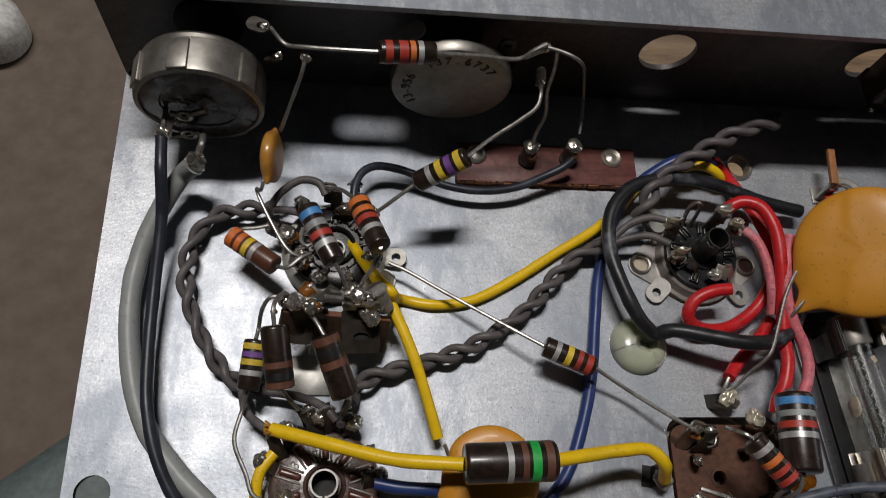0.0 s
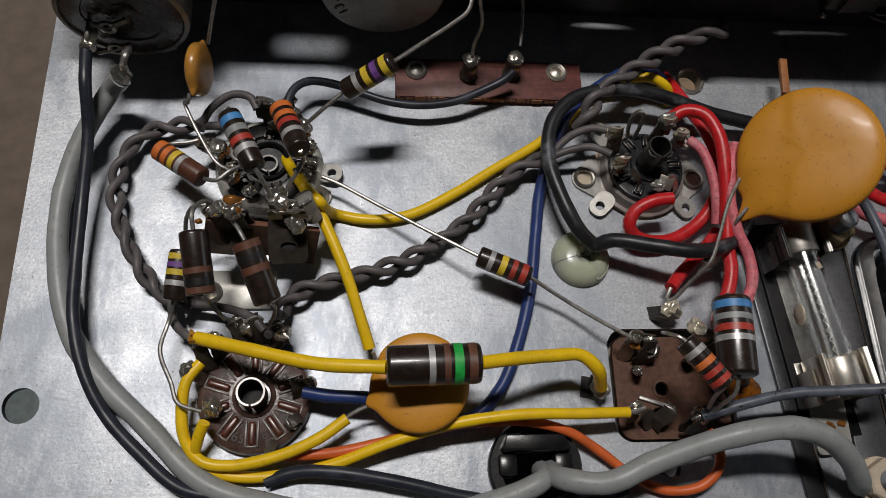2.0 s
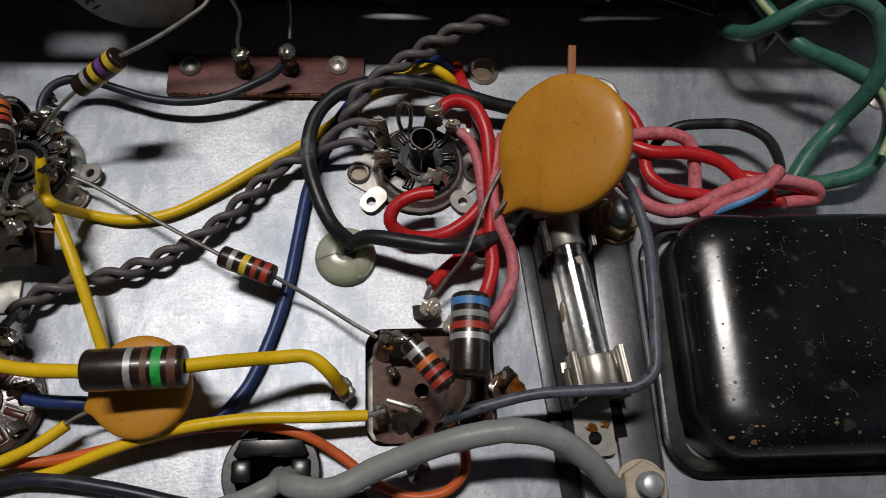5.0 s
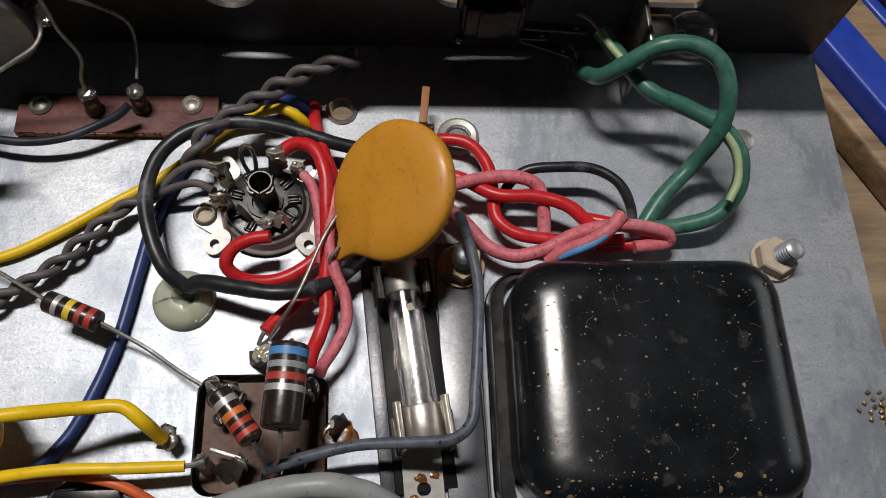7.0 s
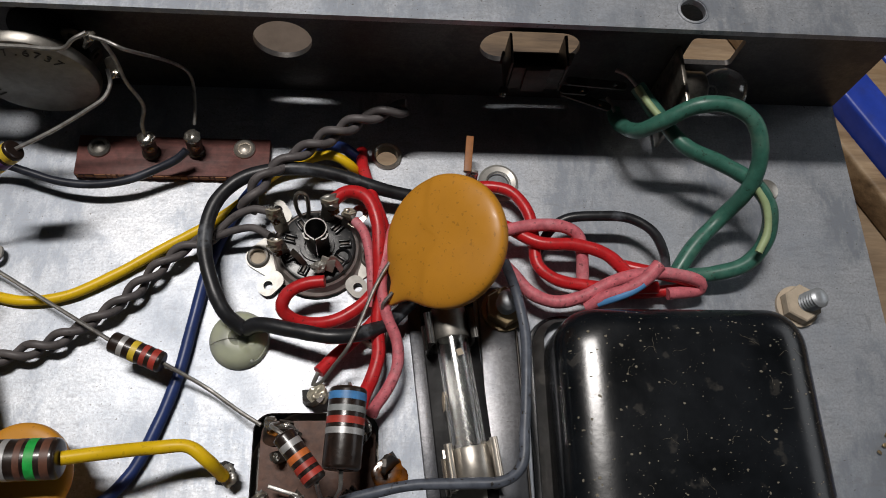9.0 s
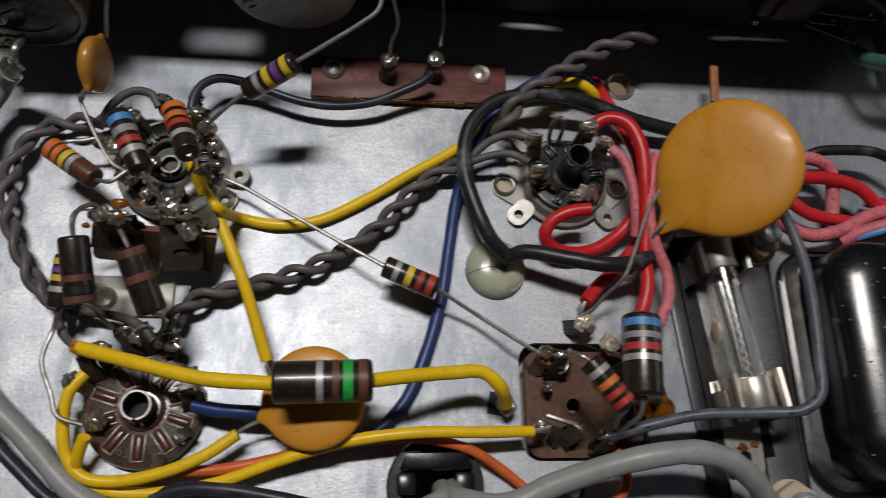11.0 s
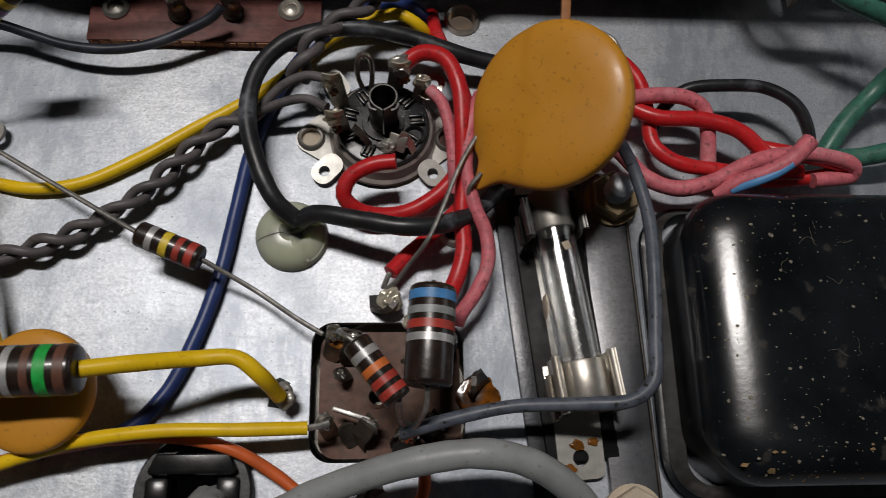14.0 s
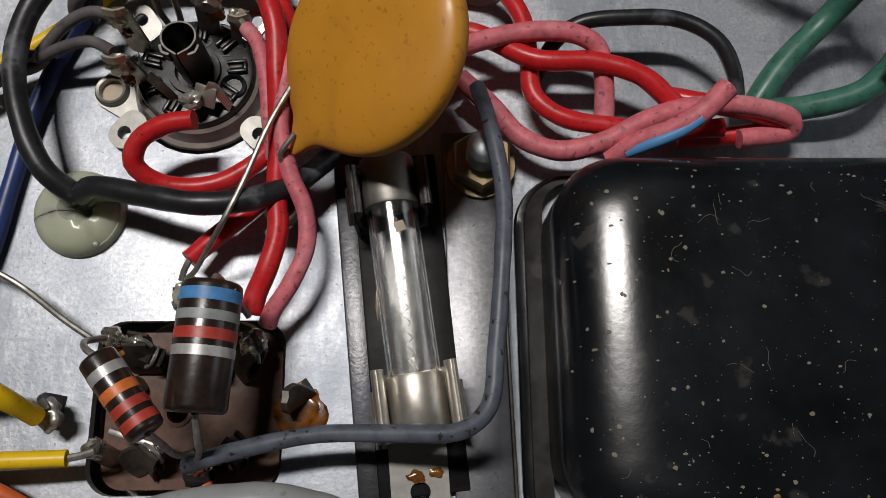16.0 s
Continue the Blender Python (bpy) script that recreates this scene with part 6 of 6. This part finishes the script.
# ---- fuse ----
def fuse_holder():
    ob = thing("fuse_holder", "black fibre fuse block with nickel spring clips", "fuse holder")
    bm = bmesh.new()
    slab(bm, (-5.2, -20.4, 0.05), (5.2, 20.4, 1.7), 0.3, Matrix.Translation((70.0, -52.2, 0)) @ Matrix.Rotation(radians(5.5), 4, "Z"))
    part("base", bm, M_FIBBLK, ob)
    bm = bmesh.new()
    slab(bm, (-2.3, -24.0, 1.72), (2.3, -5.0, 1.95), 0.08, Matrix.Translation((67.9, -35.6, 0)) @ Matrix.Rotation(radians(6.5), 4, "Z"))
    part("backing_strip", bm, M_TUBE, ob, "grey metal strip behind the glass")
    ax = V(71.6, -65.6, 8.0) - V(67.4, -34.8, 8.2)
    d = ax.normalized()
    u = V(d.y, -d.x, 0).normalized()
    for s, wide in ((0.13, 5.6), (0.9, 7.6)):
        c = V(67.4, -34.8, 8.2) + ax * s
        for sgn in (-1, 1):
            for name, prof, w, shift in (
                    ("clip", [(1.0, -6.0), (2.6, -5.6), (3.5, -3.4), (3.75, -0.4), (3.5, 1.2), (3.2, 2.2), (3.4, 2.7), (3.9, 3.0), (4.2, 2.4)], wide, 0.0),
                    ("clip_ear", [(3.9, -6.2), (4.05, -4.6), (4.1, -2.6), (4.15, -1.0), (4.4, -0.3), (4.7, -0.9)], wide * 0.8, wide * 0.16)):
                if name == "clip_ear" and s < 0.5 and sgn * u.x > 0:
                    continue
                bm = bmesh.new()
                rows = []
                for p in spline([c + u * sgn * p + V(0, 0, q) for p, q in prof], 0.5):
                    rows.append([bm.verts.new(p + d * (t + shift) + u * sgn * o) for t, o in ((-w / 2, 0), (w / 2, 0), (w / 2, 0.4), (-w / 2, 0.4))])
                for a, b in zip(rows, rows[1:]):
                    bridge(bm, a, b)
                bm.faces.new(rows[0])
                bm.faces.new(rows[-1])
                # The upper clip's darker metal paints in the disc capacitor's shadow.
                part(name, bm, M_NICKEL if s > 0.5 else M_TUBE, ob, "bright spring clip" if s > 0.5 else "spring clip darkened for the capacitor's shadow")
        bm = bmesh.new()
        slab(bm, (-4.2, -wide / 2, 1.72), (4.2, wide / 2, 2.1), 0.12, Matrix.Translation((c.x, c.y, 0)) @ Matrix.Rotation(radians(6.5), 4, "Z"))
        # Upper base darkened likewise for that shadow.
        part("clip_base", bm, M_NICKEL if s > 0.5 else M_TUBE, ob)
    bm = bmesh.new()
    outline_plate(bm, rounded(-3.3, -5.6, 3.3, 6.0, 1.2), 0, 0.5, [circle(0, -2.6, 1.15, 18)], Matrix.Translation((71.2, -69.4, 1.75)) @ Matrix.Rotation(radians(4), 4, "Z") @ Matrix.Rotation(radians(7), 4, "X"))
    part("solder_tag", bm, M_SADDLE, ob, "drilled solder tag with flux stains")
    bm = bmesh.new()
    for c, q in (((70.9, -70.4, 2.35), 0.8), ((73.1, -69.9, 2.4), 0.6), ((69.6, -73.6, 1.9), 0.7)):
        blob(bm, c, q, (1.3, 0.8, 0.25), 0.6, 3)
    part("flux_residue", bm, M_FLUX, ob)
    return ob, V(67.4, -34.8, 8.2), ax


holder, f0, fax = fuse_holder()
fuse = thing("fuse", "glass cartridge fuse with nickel end caps", "fuse")
fn = fax.length
bm = bmesh.new()
lathe(bm, f0, fax, [(5.0, 2.9), (fn - 5.0, 2.9), (fn - 5.0, 2.4), (5.0, 2.4), (5.0, 2.9)], 36, False)
glass_tube = part("glass_tube", bm, M_GLASS, fuse, "clear glass tube")
glass_tube.visible_shadow = False
for s, e in ((0.0, 6.0), (fn - 6.0, fn)):
    bm = bmesh.new()
    fl = [(s, 2.4), (s + 0.15, 3.0), (s + 0.5, 3.25), (e - 0.3, 3.25), (e, 3.15)]
    if s > 0:
        fl = [(s, 3.15), (s + 0.3, 3.25), (e - 0.5, 3.25), (e - 0.15, 3.0), (e, 2.4)]
    lathe(bm, f0, fax, fl, 36)
    # Upper cap gets a darker metal in place of the capacitor's cast shadow.
    part("end_cap", bm, M_NICKEL if s > 0 else M_POT, fuse, "bright nickel end cap" if s > 0 else "nickel end cap darkened for the capacitor's shadow")
bm = bmesh.new()
el = []
for i in range(26):
    p = f0 + fax * (0.16 + 0.68 * i / 25)
    el.append(p + V(0.45 if i % 2 else -0.45, 0, 0.6))
sweep(bm, el, 0.11, 5)
part("element", bm, M_NICKEL, fuse, "thin wire fuse element")
bm = bmesh.new()
blob(bm, (66.7, -51.4, 6.6), 1.9, (0.16, 1.0, 0.9), 0.35, 3)
part("paper_scrap", bm, M_FIBRE, fuse, "pale round scrap of paper stuck to the glass")
bm = bmesh.new()
slab(bm, (-0.6, -0.6, 0), (0.6, 0.6, 0.12), 0.03, Matrix.Translation(f0 + fax * 0.29 + V(0.6, 0, 3.0)) @ Matrix.Rotation(radians(25), 4, "Z") @ Matrix.Rotation(radians(17), 4, "Y"))
part("paper_scrap", bm, M_FIBRE, fuse, "pale scrap of label stuck to the glass")


# ---- transformer ----
BELL = (86.0, -76.4, 133.4, -35.6)  # the bell's sides
BELL_TOP, BELL_FALL, BELL_SIDE, BELL_END = 15.0, 5.6, 9.4, 4.6


def bell_height(x, y):
    """Height of the pressed bell over a place."""
    near = min((x - BELL[0]) / BELL_SIDE, (BELL[2] - x) / BELL_SIDE, (y - BELL[1]) / BELL_END, (BELL[3] - y) / BELL_END)
    u = min(1.0, max(0.0, 1 - near))
    return BELL_TOP - BELL_FALL * (1 - math.sqrt(1 - u * u))


def crown(bm):
    """Lets what lies on the bell follow its shoulders."""
    for w in bm.verts:
        w.co.z += bell_height(w.co.x, w.co.y) - BELL_TOP


def transformer():
    ob = thing("transformer", "dusty black enamelled transformer bell standing on the chassis", "transformer")
    bm = bmesh.new()
    x0, y0, x1, y1 = BELL
    rings = []
    for inset, z, r in [(0.0, 0.2, 8.0), (0.0, BELL_TOP - BELL_FALL, 8.0)] + [
            (1 - math.cos(radians(q)), BELL_TOP - BELL_FALL * (1 - math.sin(radians(q))), 8.0 - 4.0 * q / 90) for q in range(6, 91, 6)]:
        rings.append([bm.verts.new((x, y, z)) for x, y in rounded(x0 + inset * BELL_SIDE, y0 + inset * BELL_END, x1 - inset * BELL_SIDE, y1 - inset * BELL_END, r, 10)])
    for a, b in zip(rings, rings[1:]):
        bridge(bm, a, b)
    bm.faces.new(rings[0])
    bm.faces.new(rings[-1])
    for w in bm.verts:
        w.co.z += 0.05 * noise.noise(w.co * 0.25)
    part("bell", bm, M_ENAMEL, ob)
    bm = bmesh.new()
    rings = [[bm.verts.new((x, y, z)) for x, y in rounded(x0 - out, y0 - out * 0.9, x1 + out, y1 + out * 0.5, 4.0 + out, 8)] for out, z in ((3.0, 0.1), (3.0, 0.9), (2.7, 1.2), (1.9, 1.3), (1.7, 1.4))]
    for a, b in zip(rings[:5], rings[1:5]):
        bridge(bm, a, b)
    rim = part("lamination_rim", bm, M_ENAMEL, ob)
    bm = bmesh.new()
    for a, b in (((bm.verts.new((x, y, 1.4)) for x, y in rounded(x0 - 1.7, y0 - 1.53, x1 + 1.7, y1 + 0.85, 5.7, 8)), (bm.verts.new((x, y, 2.7)) for x, y in rounded(x0 + 0.3, y0 + 0.27, x1 - 0.3, y1 - 0.15, 3.7, 8))),):
        bridge(bm, list(a), list(b))
    part("flange_slope", bm, M_WORN, rim, "scuffed black enamel slope")
    return ob


transformer()
def strap(label, x0, x1, z, spin, x, y, y0, y1, material=None):
    ob = thing("mounting_strap", label, "strap")
    m = Matrix.Translation((x, y, 0)) @ Matrix.Rotation(radians(spin), 4, "Z")
    bm = bmesh.new()
    slab(bm, (x0, y0, 0.05), (x1, y1, z), 0.25, m)
    part("plate", bm, material or M_STRAP, ob)
    bm = bmesh.new()
    slab(bm, (x1 + 0.02, y0, 0.05), (x1 + 0.4, y1, z + 0.25), 0.12, m)
    part("edge", bm, M_DARKLUG, ob, "dark raised edge")
    return ob


strap("grey metal mounting strap beside the transformer", -3.5, 3.2, 1.6, 1.5, 78.4, -56, -30, 27.5)
strap("dark brushed metal strip beside the fuse block", -1.6, 1.7, 1.0, 5.5, 64.4, -56, -30, 25, M_BRUSHED)


def stud(x, y, z0, z1, label, washer, lean=(0, 0, 1)):
    ob = thing("bolt", label, "bolt", "mounting bolts")
    bm = bmesh.new()
    lathe(bm, (x, y, z0), (0, 0, 1), [(0, 4.3), (0.7, 4.3), (0.8, 1.9), (0, 1.9)], 26, False)
    part("washer", bm, washer, ob)
    bm = bmesh.new()
    lathe(bm, (x, y, z0 + 0.8), (0, 0, 1), [(0, 3.6), (0.3, 3.9), (2.2, 3.9), (2.5, 3.6), (2.5, 1.8)], 6)
    part("hex_nut", bm, washer, ob)
    bm = bmesh.new()
    prof, h = [], 0.0
    while h < z1 - z0:
        prof += [(h, 1.75), (h + 0.35, 2.05)]
        h += 0.7
    prof += [(h, 1.7), (h + 0.25, 1.3), (h + 0.3, 0.05)]
    lathe(bm, (x, y, z0), lean, prof, 20)
    part("threaded_shank", bm, M_STEEL, ob, "threaded steel shank")
    return ob


stud(79.0, -33.2, 1.6, 8.2, "threaded bolt with a dark brass nut", M_BRASS)
stud(78.2, -79.9, 1.6, 7.4, "threaded bolt with a buff fibre nut", M_FIBRE)
stud(139.0, -31.8, 0.1, 6.8, "steel bolt with a buff fibre nut beside the transformer", M_FIBRE, (0.22, 0, 1))


# ---- small hardware ----
def grommet():
    ob = thing("strain_relief", "black plastic strain relief bushing gripping the grey cables", "grommet")
    bm = bmesh.new()
    lathe(bm, (18.3, -76.0, -3), (0, 0, 1), [(0, 6.6), (3.05, 6.6), (3.05, 7.9), (4.6, 7.9), (5.0, 7.6), (5.0, 5.9), (0, 5.6)], 44, False)
    part("ring", bm, M_BAKE, ob)
    bm = bmesh.new()
    slab(bm, (12.4, -73.6, -3), (24.2, -69.9, 3.6), 0.6)
    for w in bm.verts:
        k = math.hypot(w.co.x - 18.3, w.co.y + 76.0)
        if k > 6.9:
            w.co.x, w.co.y = 18.3 + (w.co.x - 18.3) * 6.9 / k, -76.0 + (w.co.y + 76.0) * 6.9 / k
    part("jaw", bm, M_BAKE, ob)
    bm = bmesh.new()
    slab(bm, (12.0, -77.5, -3), (15.2, -73.8, 2.6), 0.6)
    part("jaw", bm, M_BAKE, ob)
    bm = bmesh.new()
    slab(bm, (21.4, -77.5, -3), (24.6, -73.8, 2.6), 0.6)
    part("jaw", bm, M_BAKE, ob)
    return ob


grommet()


def nylon_clip():
    """A strain relief: two moulded halves closed round the wire, seen as a split dome."""
    ob = thing("cable_clip", "milky nylon cable clip holding the black wire", "clip")
    c = V(29.7, -38.9, 0)
    for name, side in (("lower_half", -1), ("upper_half", 1)):
        bm = bmesh.new()
        rows = []
        for k in range(13):
            q = radians(90 * k / 12)
            rad, z = 5.5 * math.cos(q) ** 0.6 if k < 12 else 0.02, 0.0 + 3.5 * math.sin(q) ** 0.9
            rows.append([bm.verts.new(c + V(max(rad, 0.02) * math.cos(t), max(rad, 0.02) * math.sin(t), z)) for t in (side * math.pi * i / 24 for i in range(25))])
        for a, b in zip(rows, rows[1:]):
            for i in range(24):
                bm.faces.new((a[i], a[i + 1], b[i + 1], b[i]))
        bmesh.ops.holes_fill(bm, edges=bm.edges[:])
        spin = Matrix.Rotation(radians(14), 3, "Z")
        for w in bm.verts:
            q = w.co - c
            if side < 0 and q.z > 1.5 and q.x > 1.0:
                q.z -= 0.5 * min(1.0, (q.x - 1.0) / 0.5)
            if side < 0:
                q.z *= 0.93
                q.y -= 0.02
            k = max(0.0, 1 - (V(q.x - 0.9, q.y, 0).length / 1.9) ** 4)
            q.z -= 1.6 * k
            w.co = c + spin @ q
        part(name, bm, M_NYLON, ob)
    bm = bmesh.new()
    blob(bm, c + V(2.6, -4.1, 1.6), 0.45, (1, 1, 0.6), 0.3, 2)
    blob(bm, c + V(0.4, -4.9, 1.0), 0.4, (1, 1, 0.6), 0.3, 2)
    part("moulding_nib", bm, M_NYLON, ob)
    return ob


nylon_clip()
bm = bmesh.new()
lathe(bm, (79.6, -5.4, 0.05), (0, 0, 1), [(0, 2.4), (0, 4.2), (0.5, 4.2), (0.9, 3.6), (0.7, 2.6), (-1.0, 2.3), (-1.0, 2.4)], 36, False)
tagged(link("eyelet", bm, M_SADDLE), "large plated eyelet in the chassis plate", "eyelet")
bm = bmesh.new()
lathe(bm, (79.6, -5.4, -1.2), (0, 0, 1), [(0, 2.3), (0.8, 2.2), (1.3, 1.5), (1.5, 0.05)], 24)
tagged(link("screw", bm, M_STEEL), "domed screw head inside the eyelet", "screw")
bm = bmesh.new()
lathe(bm, (56.6, 0.4, 0.05), (0, 0, 1), [(0, 2.3), (0, 3.1), (0.4, 3.1), (0.7, 2.7), (0.4, 2.3), (-2.0, 2.2)], 36, False)
tagged(link("eyelet", bm, M_NICKEL), "bright eyelet where the wires pass through", "eyelet")
bm = bmesh.new()
lathe(bm, (137.8, -5.6, 0.0), (0, 0, 1), [(0, 2.6), (0.5, 2.4), (0.9, 1.4), (1.0, 0.05)], 26)
tagged(link("rivet", bm, M_NICKEL), "domed rivet head on the chassis plate", "rivet")
bm = bmesh.new()
lathe(bm, (156.5, -61.5, 0.0), (0.1, 0, 1), [(0, 2.6), (0.6, 2.6), (1.2, 2.0), (1.4, 0.05)], 22)
for i in range(40):
    a, q = 2.4 * i, 1.0 + 0.16 * i
    blob(bm, (156.0 + q * math.cos(a) * 0.9, -60.0 + q * math.sin(a) * 0.55, 0.5 + 0.5 * noise.noise(V(i, 2, 0))), 0.5, (1, 1, 0.7), 0.5, 1)
tagged(link("rusty_screw", bm, M_BRASS), "corroded screw at the chassis edge", "screw")
bm = bmesh.new()
slab(bm, (-0.75, -7.0, -0.5), (0.75, 1.0, 0.5), 0.15, Matrix.Translation((73.0, 0.2, 7.6)) @ Matrix.Rotation(radians(-6), 4, "Z"))
tab = tagged(link("terminal_tab", bm, M_TABTAN), "tan fibre tab behind the disc capacitor", "terminal")
lug(tab, (73.4, -6.6, 0.0), (73.4, -6.2, 7.2), 2.4, 0.6, M_SADDLE, False, 1.0)
part_line = bmesh.new()
slab(part_line, (71.9, -7.6, 0.0), (75.0, -4.0, 0.5), 0.15)
part("foot", part_line, M_SADDLE, tab, "plated metal foot")


def pilot_lamp():
    ob = thing("pilot_lamp", "clear glass pilot bulb in a metal bracket on the apron", "lamp")
    bm = bmesh.new()
    slab(bm, (113.4, 3.0, 2.0), (114.3, 15.6, 20.0), 0.25)
    slab(bm, (113.4, 15.0, 4.0), (120.0, 15.9, 12.0), 0.25)
    part("bracket", bm, M_LUG, ob, "dull metal bracket")
    bm = bmesh.new()
    lathe(bm, (114.5, 10.5, 12.6), (1, 0.02, -0.04), [(0, 3.6), (0.5, 4.0), (5.5, 4.0), (6.0, 3.6)], 26)
    part("base", bm, M_LUG, ob, "dull metal lamp base")
    bm = bmesh.new()
    lathe(bm, (120.3, 10.6, 12.4), (1, 0.02, -0.04), [(0, 2.9), (1.0, 3.6), (2.6, 4.5), (4.8, 4.9), (7.0, 4.5), (8.6, 3.3), (9.4, 1.6), (9.6, 0.05)], 32)
    bulb = part("bulb", bm, M_GLASS, ob, "clear glass bulb")
    bulb.visible_shadow = False
    bm = bmesh.new()
    sweep(bm, spline([V(120.6, 9.8, 12), V(123.6, 9.6, 12.3), V(123.8, 11.6, 12.3), V(120.6, 11.4, 12)]), 0.16, 6)
    part("filament", bm, M_TIN, bulb)
    return ob


pilot_lamp()


def slide_switch():
    ob = thing("power_switch", "tarnished open frame power switch on the apron", "switch")
    for name, lo, hi, material in (
            ("side_plate", (79.4, 9.0, 13.2), (80.0, 15.8, 22.0), M_DARKLUG), ("side_plate", (90.2, 9.0, 13.2), (90.8, 15.8, 22.0), M_DARKLUG),
            ("back_plate", (80.1, 9.0, 13.6), (90.1, 9.5, 20.4), M_DARKLUG), ("top_plate", (79.0, 15.4, 12.4), (93.6, 15.9, 16.4), M_STRIP), ("bottom_plate", (80.1, 9.6, 13.2), (90.1, 15.8, 13.7), M_DARKLUG),
            ("insulator", (82.4, 8.0, 13.9), (87.0, 8.95, 21.0), M_STRIP)):
        bm = bmesh.new()
        slab(bm, lo, hi, 0.2)
        for w in bm.verts:
            w.co += V(0.25, 0.2, 0.3) * noise.noise(w.co * 0.4)
        part(name, bm, material, ob)
    for p, q in (((79.5, 8.8, 14), (78.6, 6.5, 14.5)), ((90.5, 8.8, 14), (96.0, 7.9, 15.0)), ((91, 8.8, 17), (103.0, 7.8, 17.2)), ((91, 9.8, 12), (101.5, 6.6, 11.2))):
        lug(ob, p, q, 1.8, 0.45, M_DARKLUG, False, 0.6)
    return ob


slide_switch()

# ---- things on the bench ----
lying = Matrix.Translation((191.6, 49.1, -52)) @ Matrix.Rotation(radians(-62), 4, "Z")
for name, y0, y1, h, material, label, category in (
        ("blue_bar", -5.8, 5.8, 17, M_BLUEPAINT, "blue painted bar lying on the wooden bench", "tool"),
        ("wooden_batten", 6.3, 16.0, 15, M_WOOD, "plain wooden batten beside the blue bar", "batten"),
        ("blue_bar", 16.3, 20.6, 15, M_BLUEPAINT, "narrow blue painted bar beside the batten", "tool"),
        ("tool_case", 20.9, 52.0, 22, M_CASEBLK, "black plastic case on the wooden bench", "case"),
        ("wooden_batten", -11.5, -6.1, 10, M_WOOD, "thin wooden strip along the blue bar", "batten")):
    bm = bmesh.new()
    slab(bm, (-70, y0, 0), (150, y1, h), 1.2, lying, 3)
    for w in bm.verts:
        w.co += V(0.3, 0.3, 0.2) * noise.noise(w.co * 0.05)
    tagged(link(name, bm, material), label, category)
bm = bmesh.new()
slab(bm, (-300, -62, 0), (0, 120, 20), 6, Matrix.Translation(((-81.4, -45.8, -32.0))) @ Matrix.Rotation(radians(38), 4, "Z") @ Matrix.Translation((120, -122, -20)), 3)
tagged(link("storage_tray", bm, M_TEAL), "grey-green plastic tray on the bench mat", "tray")
bm = bmesh.new()
lathe(bm, V((-122.0, 59.3, -36.0)) - V(0, 0, 16), (0, 0, 1), [(0, 7.5), (0.8, 8.4), (9, 8.4), (12, 6.4), (14, 3.0), (14.4, 0.05)], 28)
tagged(link("plastic_cap", bm, M_WHITE), "white plastic cap on the bench mat", "cap")


# ---- dust and dirt ----
def specks(name, label, box, z, count, sizes, material, seed):
    rnd = random.Random(seed)
    bm = bmesh.new()
    for i in range(count):
        x, y = rnd.uniform(box[0], box[2]), rnd.uniform(box[1], box[3])
        s = sizes[0] + (sizes[1] - sizes[0]) * rnd.random() ** 5
        blob(bm, (x, y, z + 0.15 * s), s, (1 + rnd.random(), 0.7 + rnd.random(), 0.45), 0.6, 1)
    crown(bm)
    return tagged(link(name, bm, material), label, "dust", kind="stuff")


specks("dust_flakes", "pale dust flakes on the black enamel", (87, -75.6, 132, -36.4), 15.0, 760, (0.03, 0.19), M_DUST, 3)
specks("crumbs", "tan crumbs of dirt along the bell's front shoulder", (88, -76, 131, -71.5), 15.0, 60, (0.06, 0.42), M_CRUMB, 13)
specks("dirt_specks", "dark dirt specks on the aluminium plate", (-66, -84, 60, 2), 0.0, 320, (0.03, 0.2), M_STRIP, 5)
specks("flux_drops", "small amber flux drops on the aluminium plate", (-56, -60, 30, -4), 0.0, 40, (0.12, 0.6), M_FLUX, 8)


def lint(count, seed):
    rnd = random.Random(seed)
    bm = bmesh.new()
    for i in range(count):
        p = V(rnd.uniform(90, 131), rnd.uniform(-71, -38), 15.1)
        a = rnd.uniform(0, 6.28)
        line = [p]
        for k in range(rnd.randint(3, 6)):
            a += rnd.uniform(-0.9, 0.9)
            line.append(line[-1] + V(math.cos(a), math.sin(a), 0) * rnd.uniform(0.25, 0.7))
        sweep(bm, spline(line, 0.3), 0.022, 4)
    crown(bm)
    return tagged(link("lint", bm, M_DUST), "fine pale lint on the black enamel", "dust", kind="stuff")


lint(26, 4)


# ---- settle every thing on its own base ----
def settle():
    bpy.context.view_layer.update()
    for ob in list(scene.objects):
        if ob.parent or ob.type not in ("EMPTY", "MESH"):
            continue
        family = [o for o in (ob, *ob.children_recursive) if o.type == "MESH"]
        co = [w.co for o in family for w in o.data.vertices]
        if not co:
            continue
        lo = [min(c[i] for c in co) for i in range(3)]
        hi = [max(c[i] for c in co) for i in range(3)]
        base = V((lo[0] + hi[0]) / 2, (lo[1] + hi[1]) / 2, lo[2])
        for o in family:
            o.data.transform(Matrix.Translation(-base))
        ob.location = base


settle()
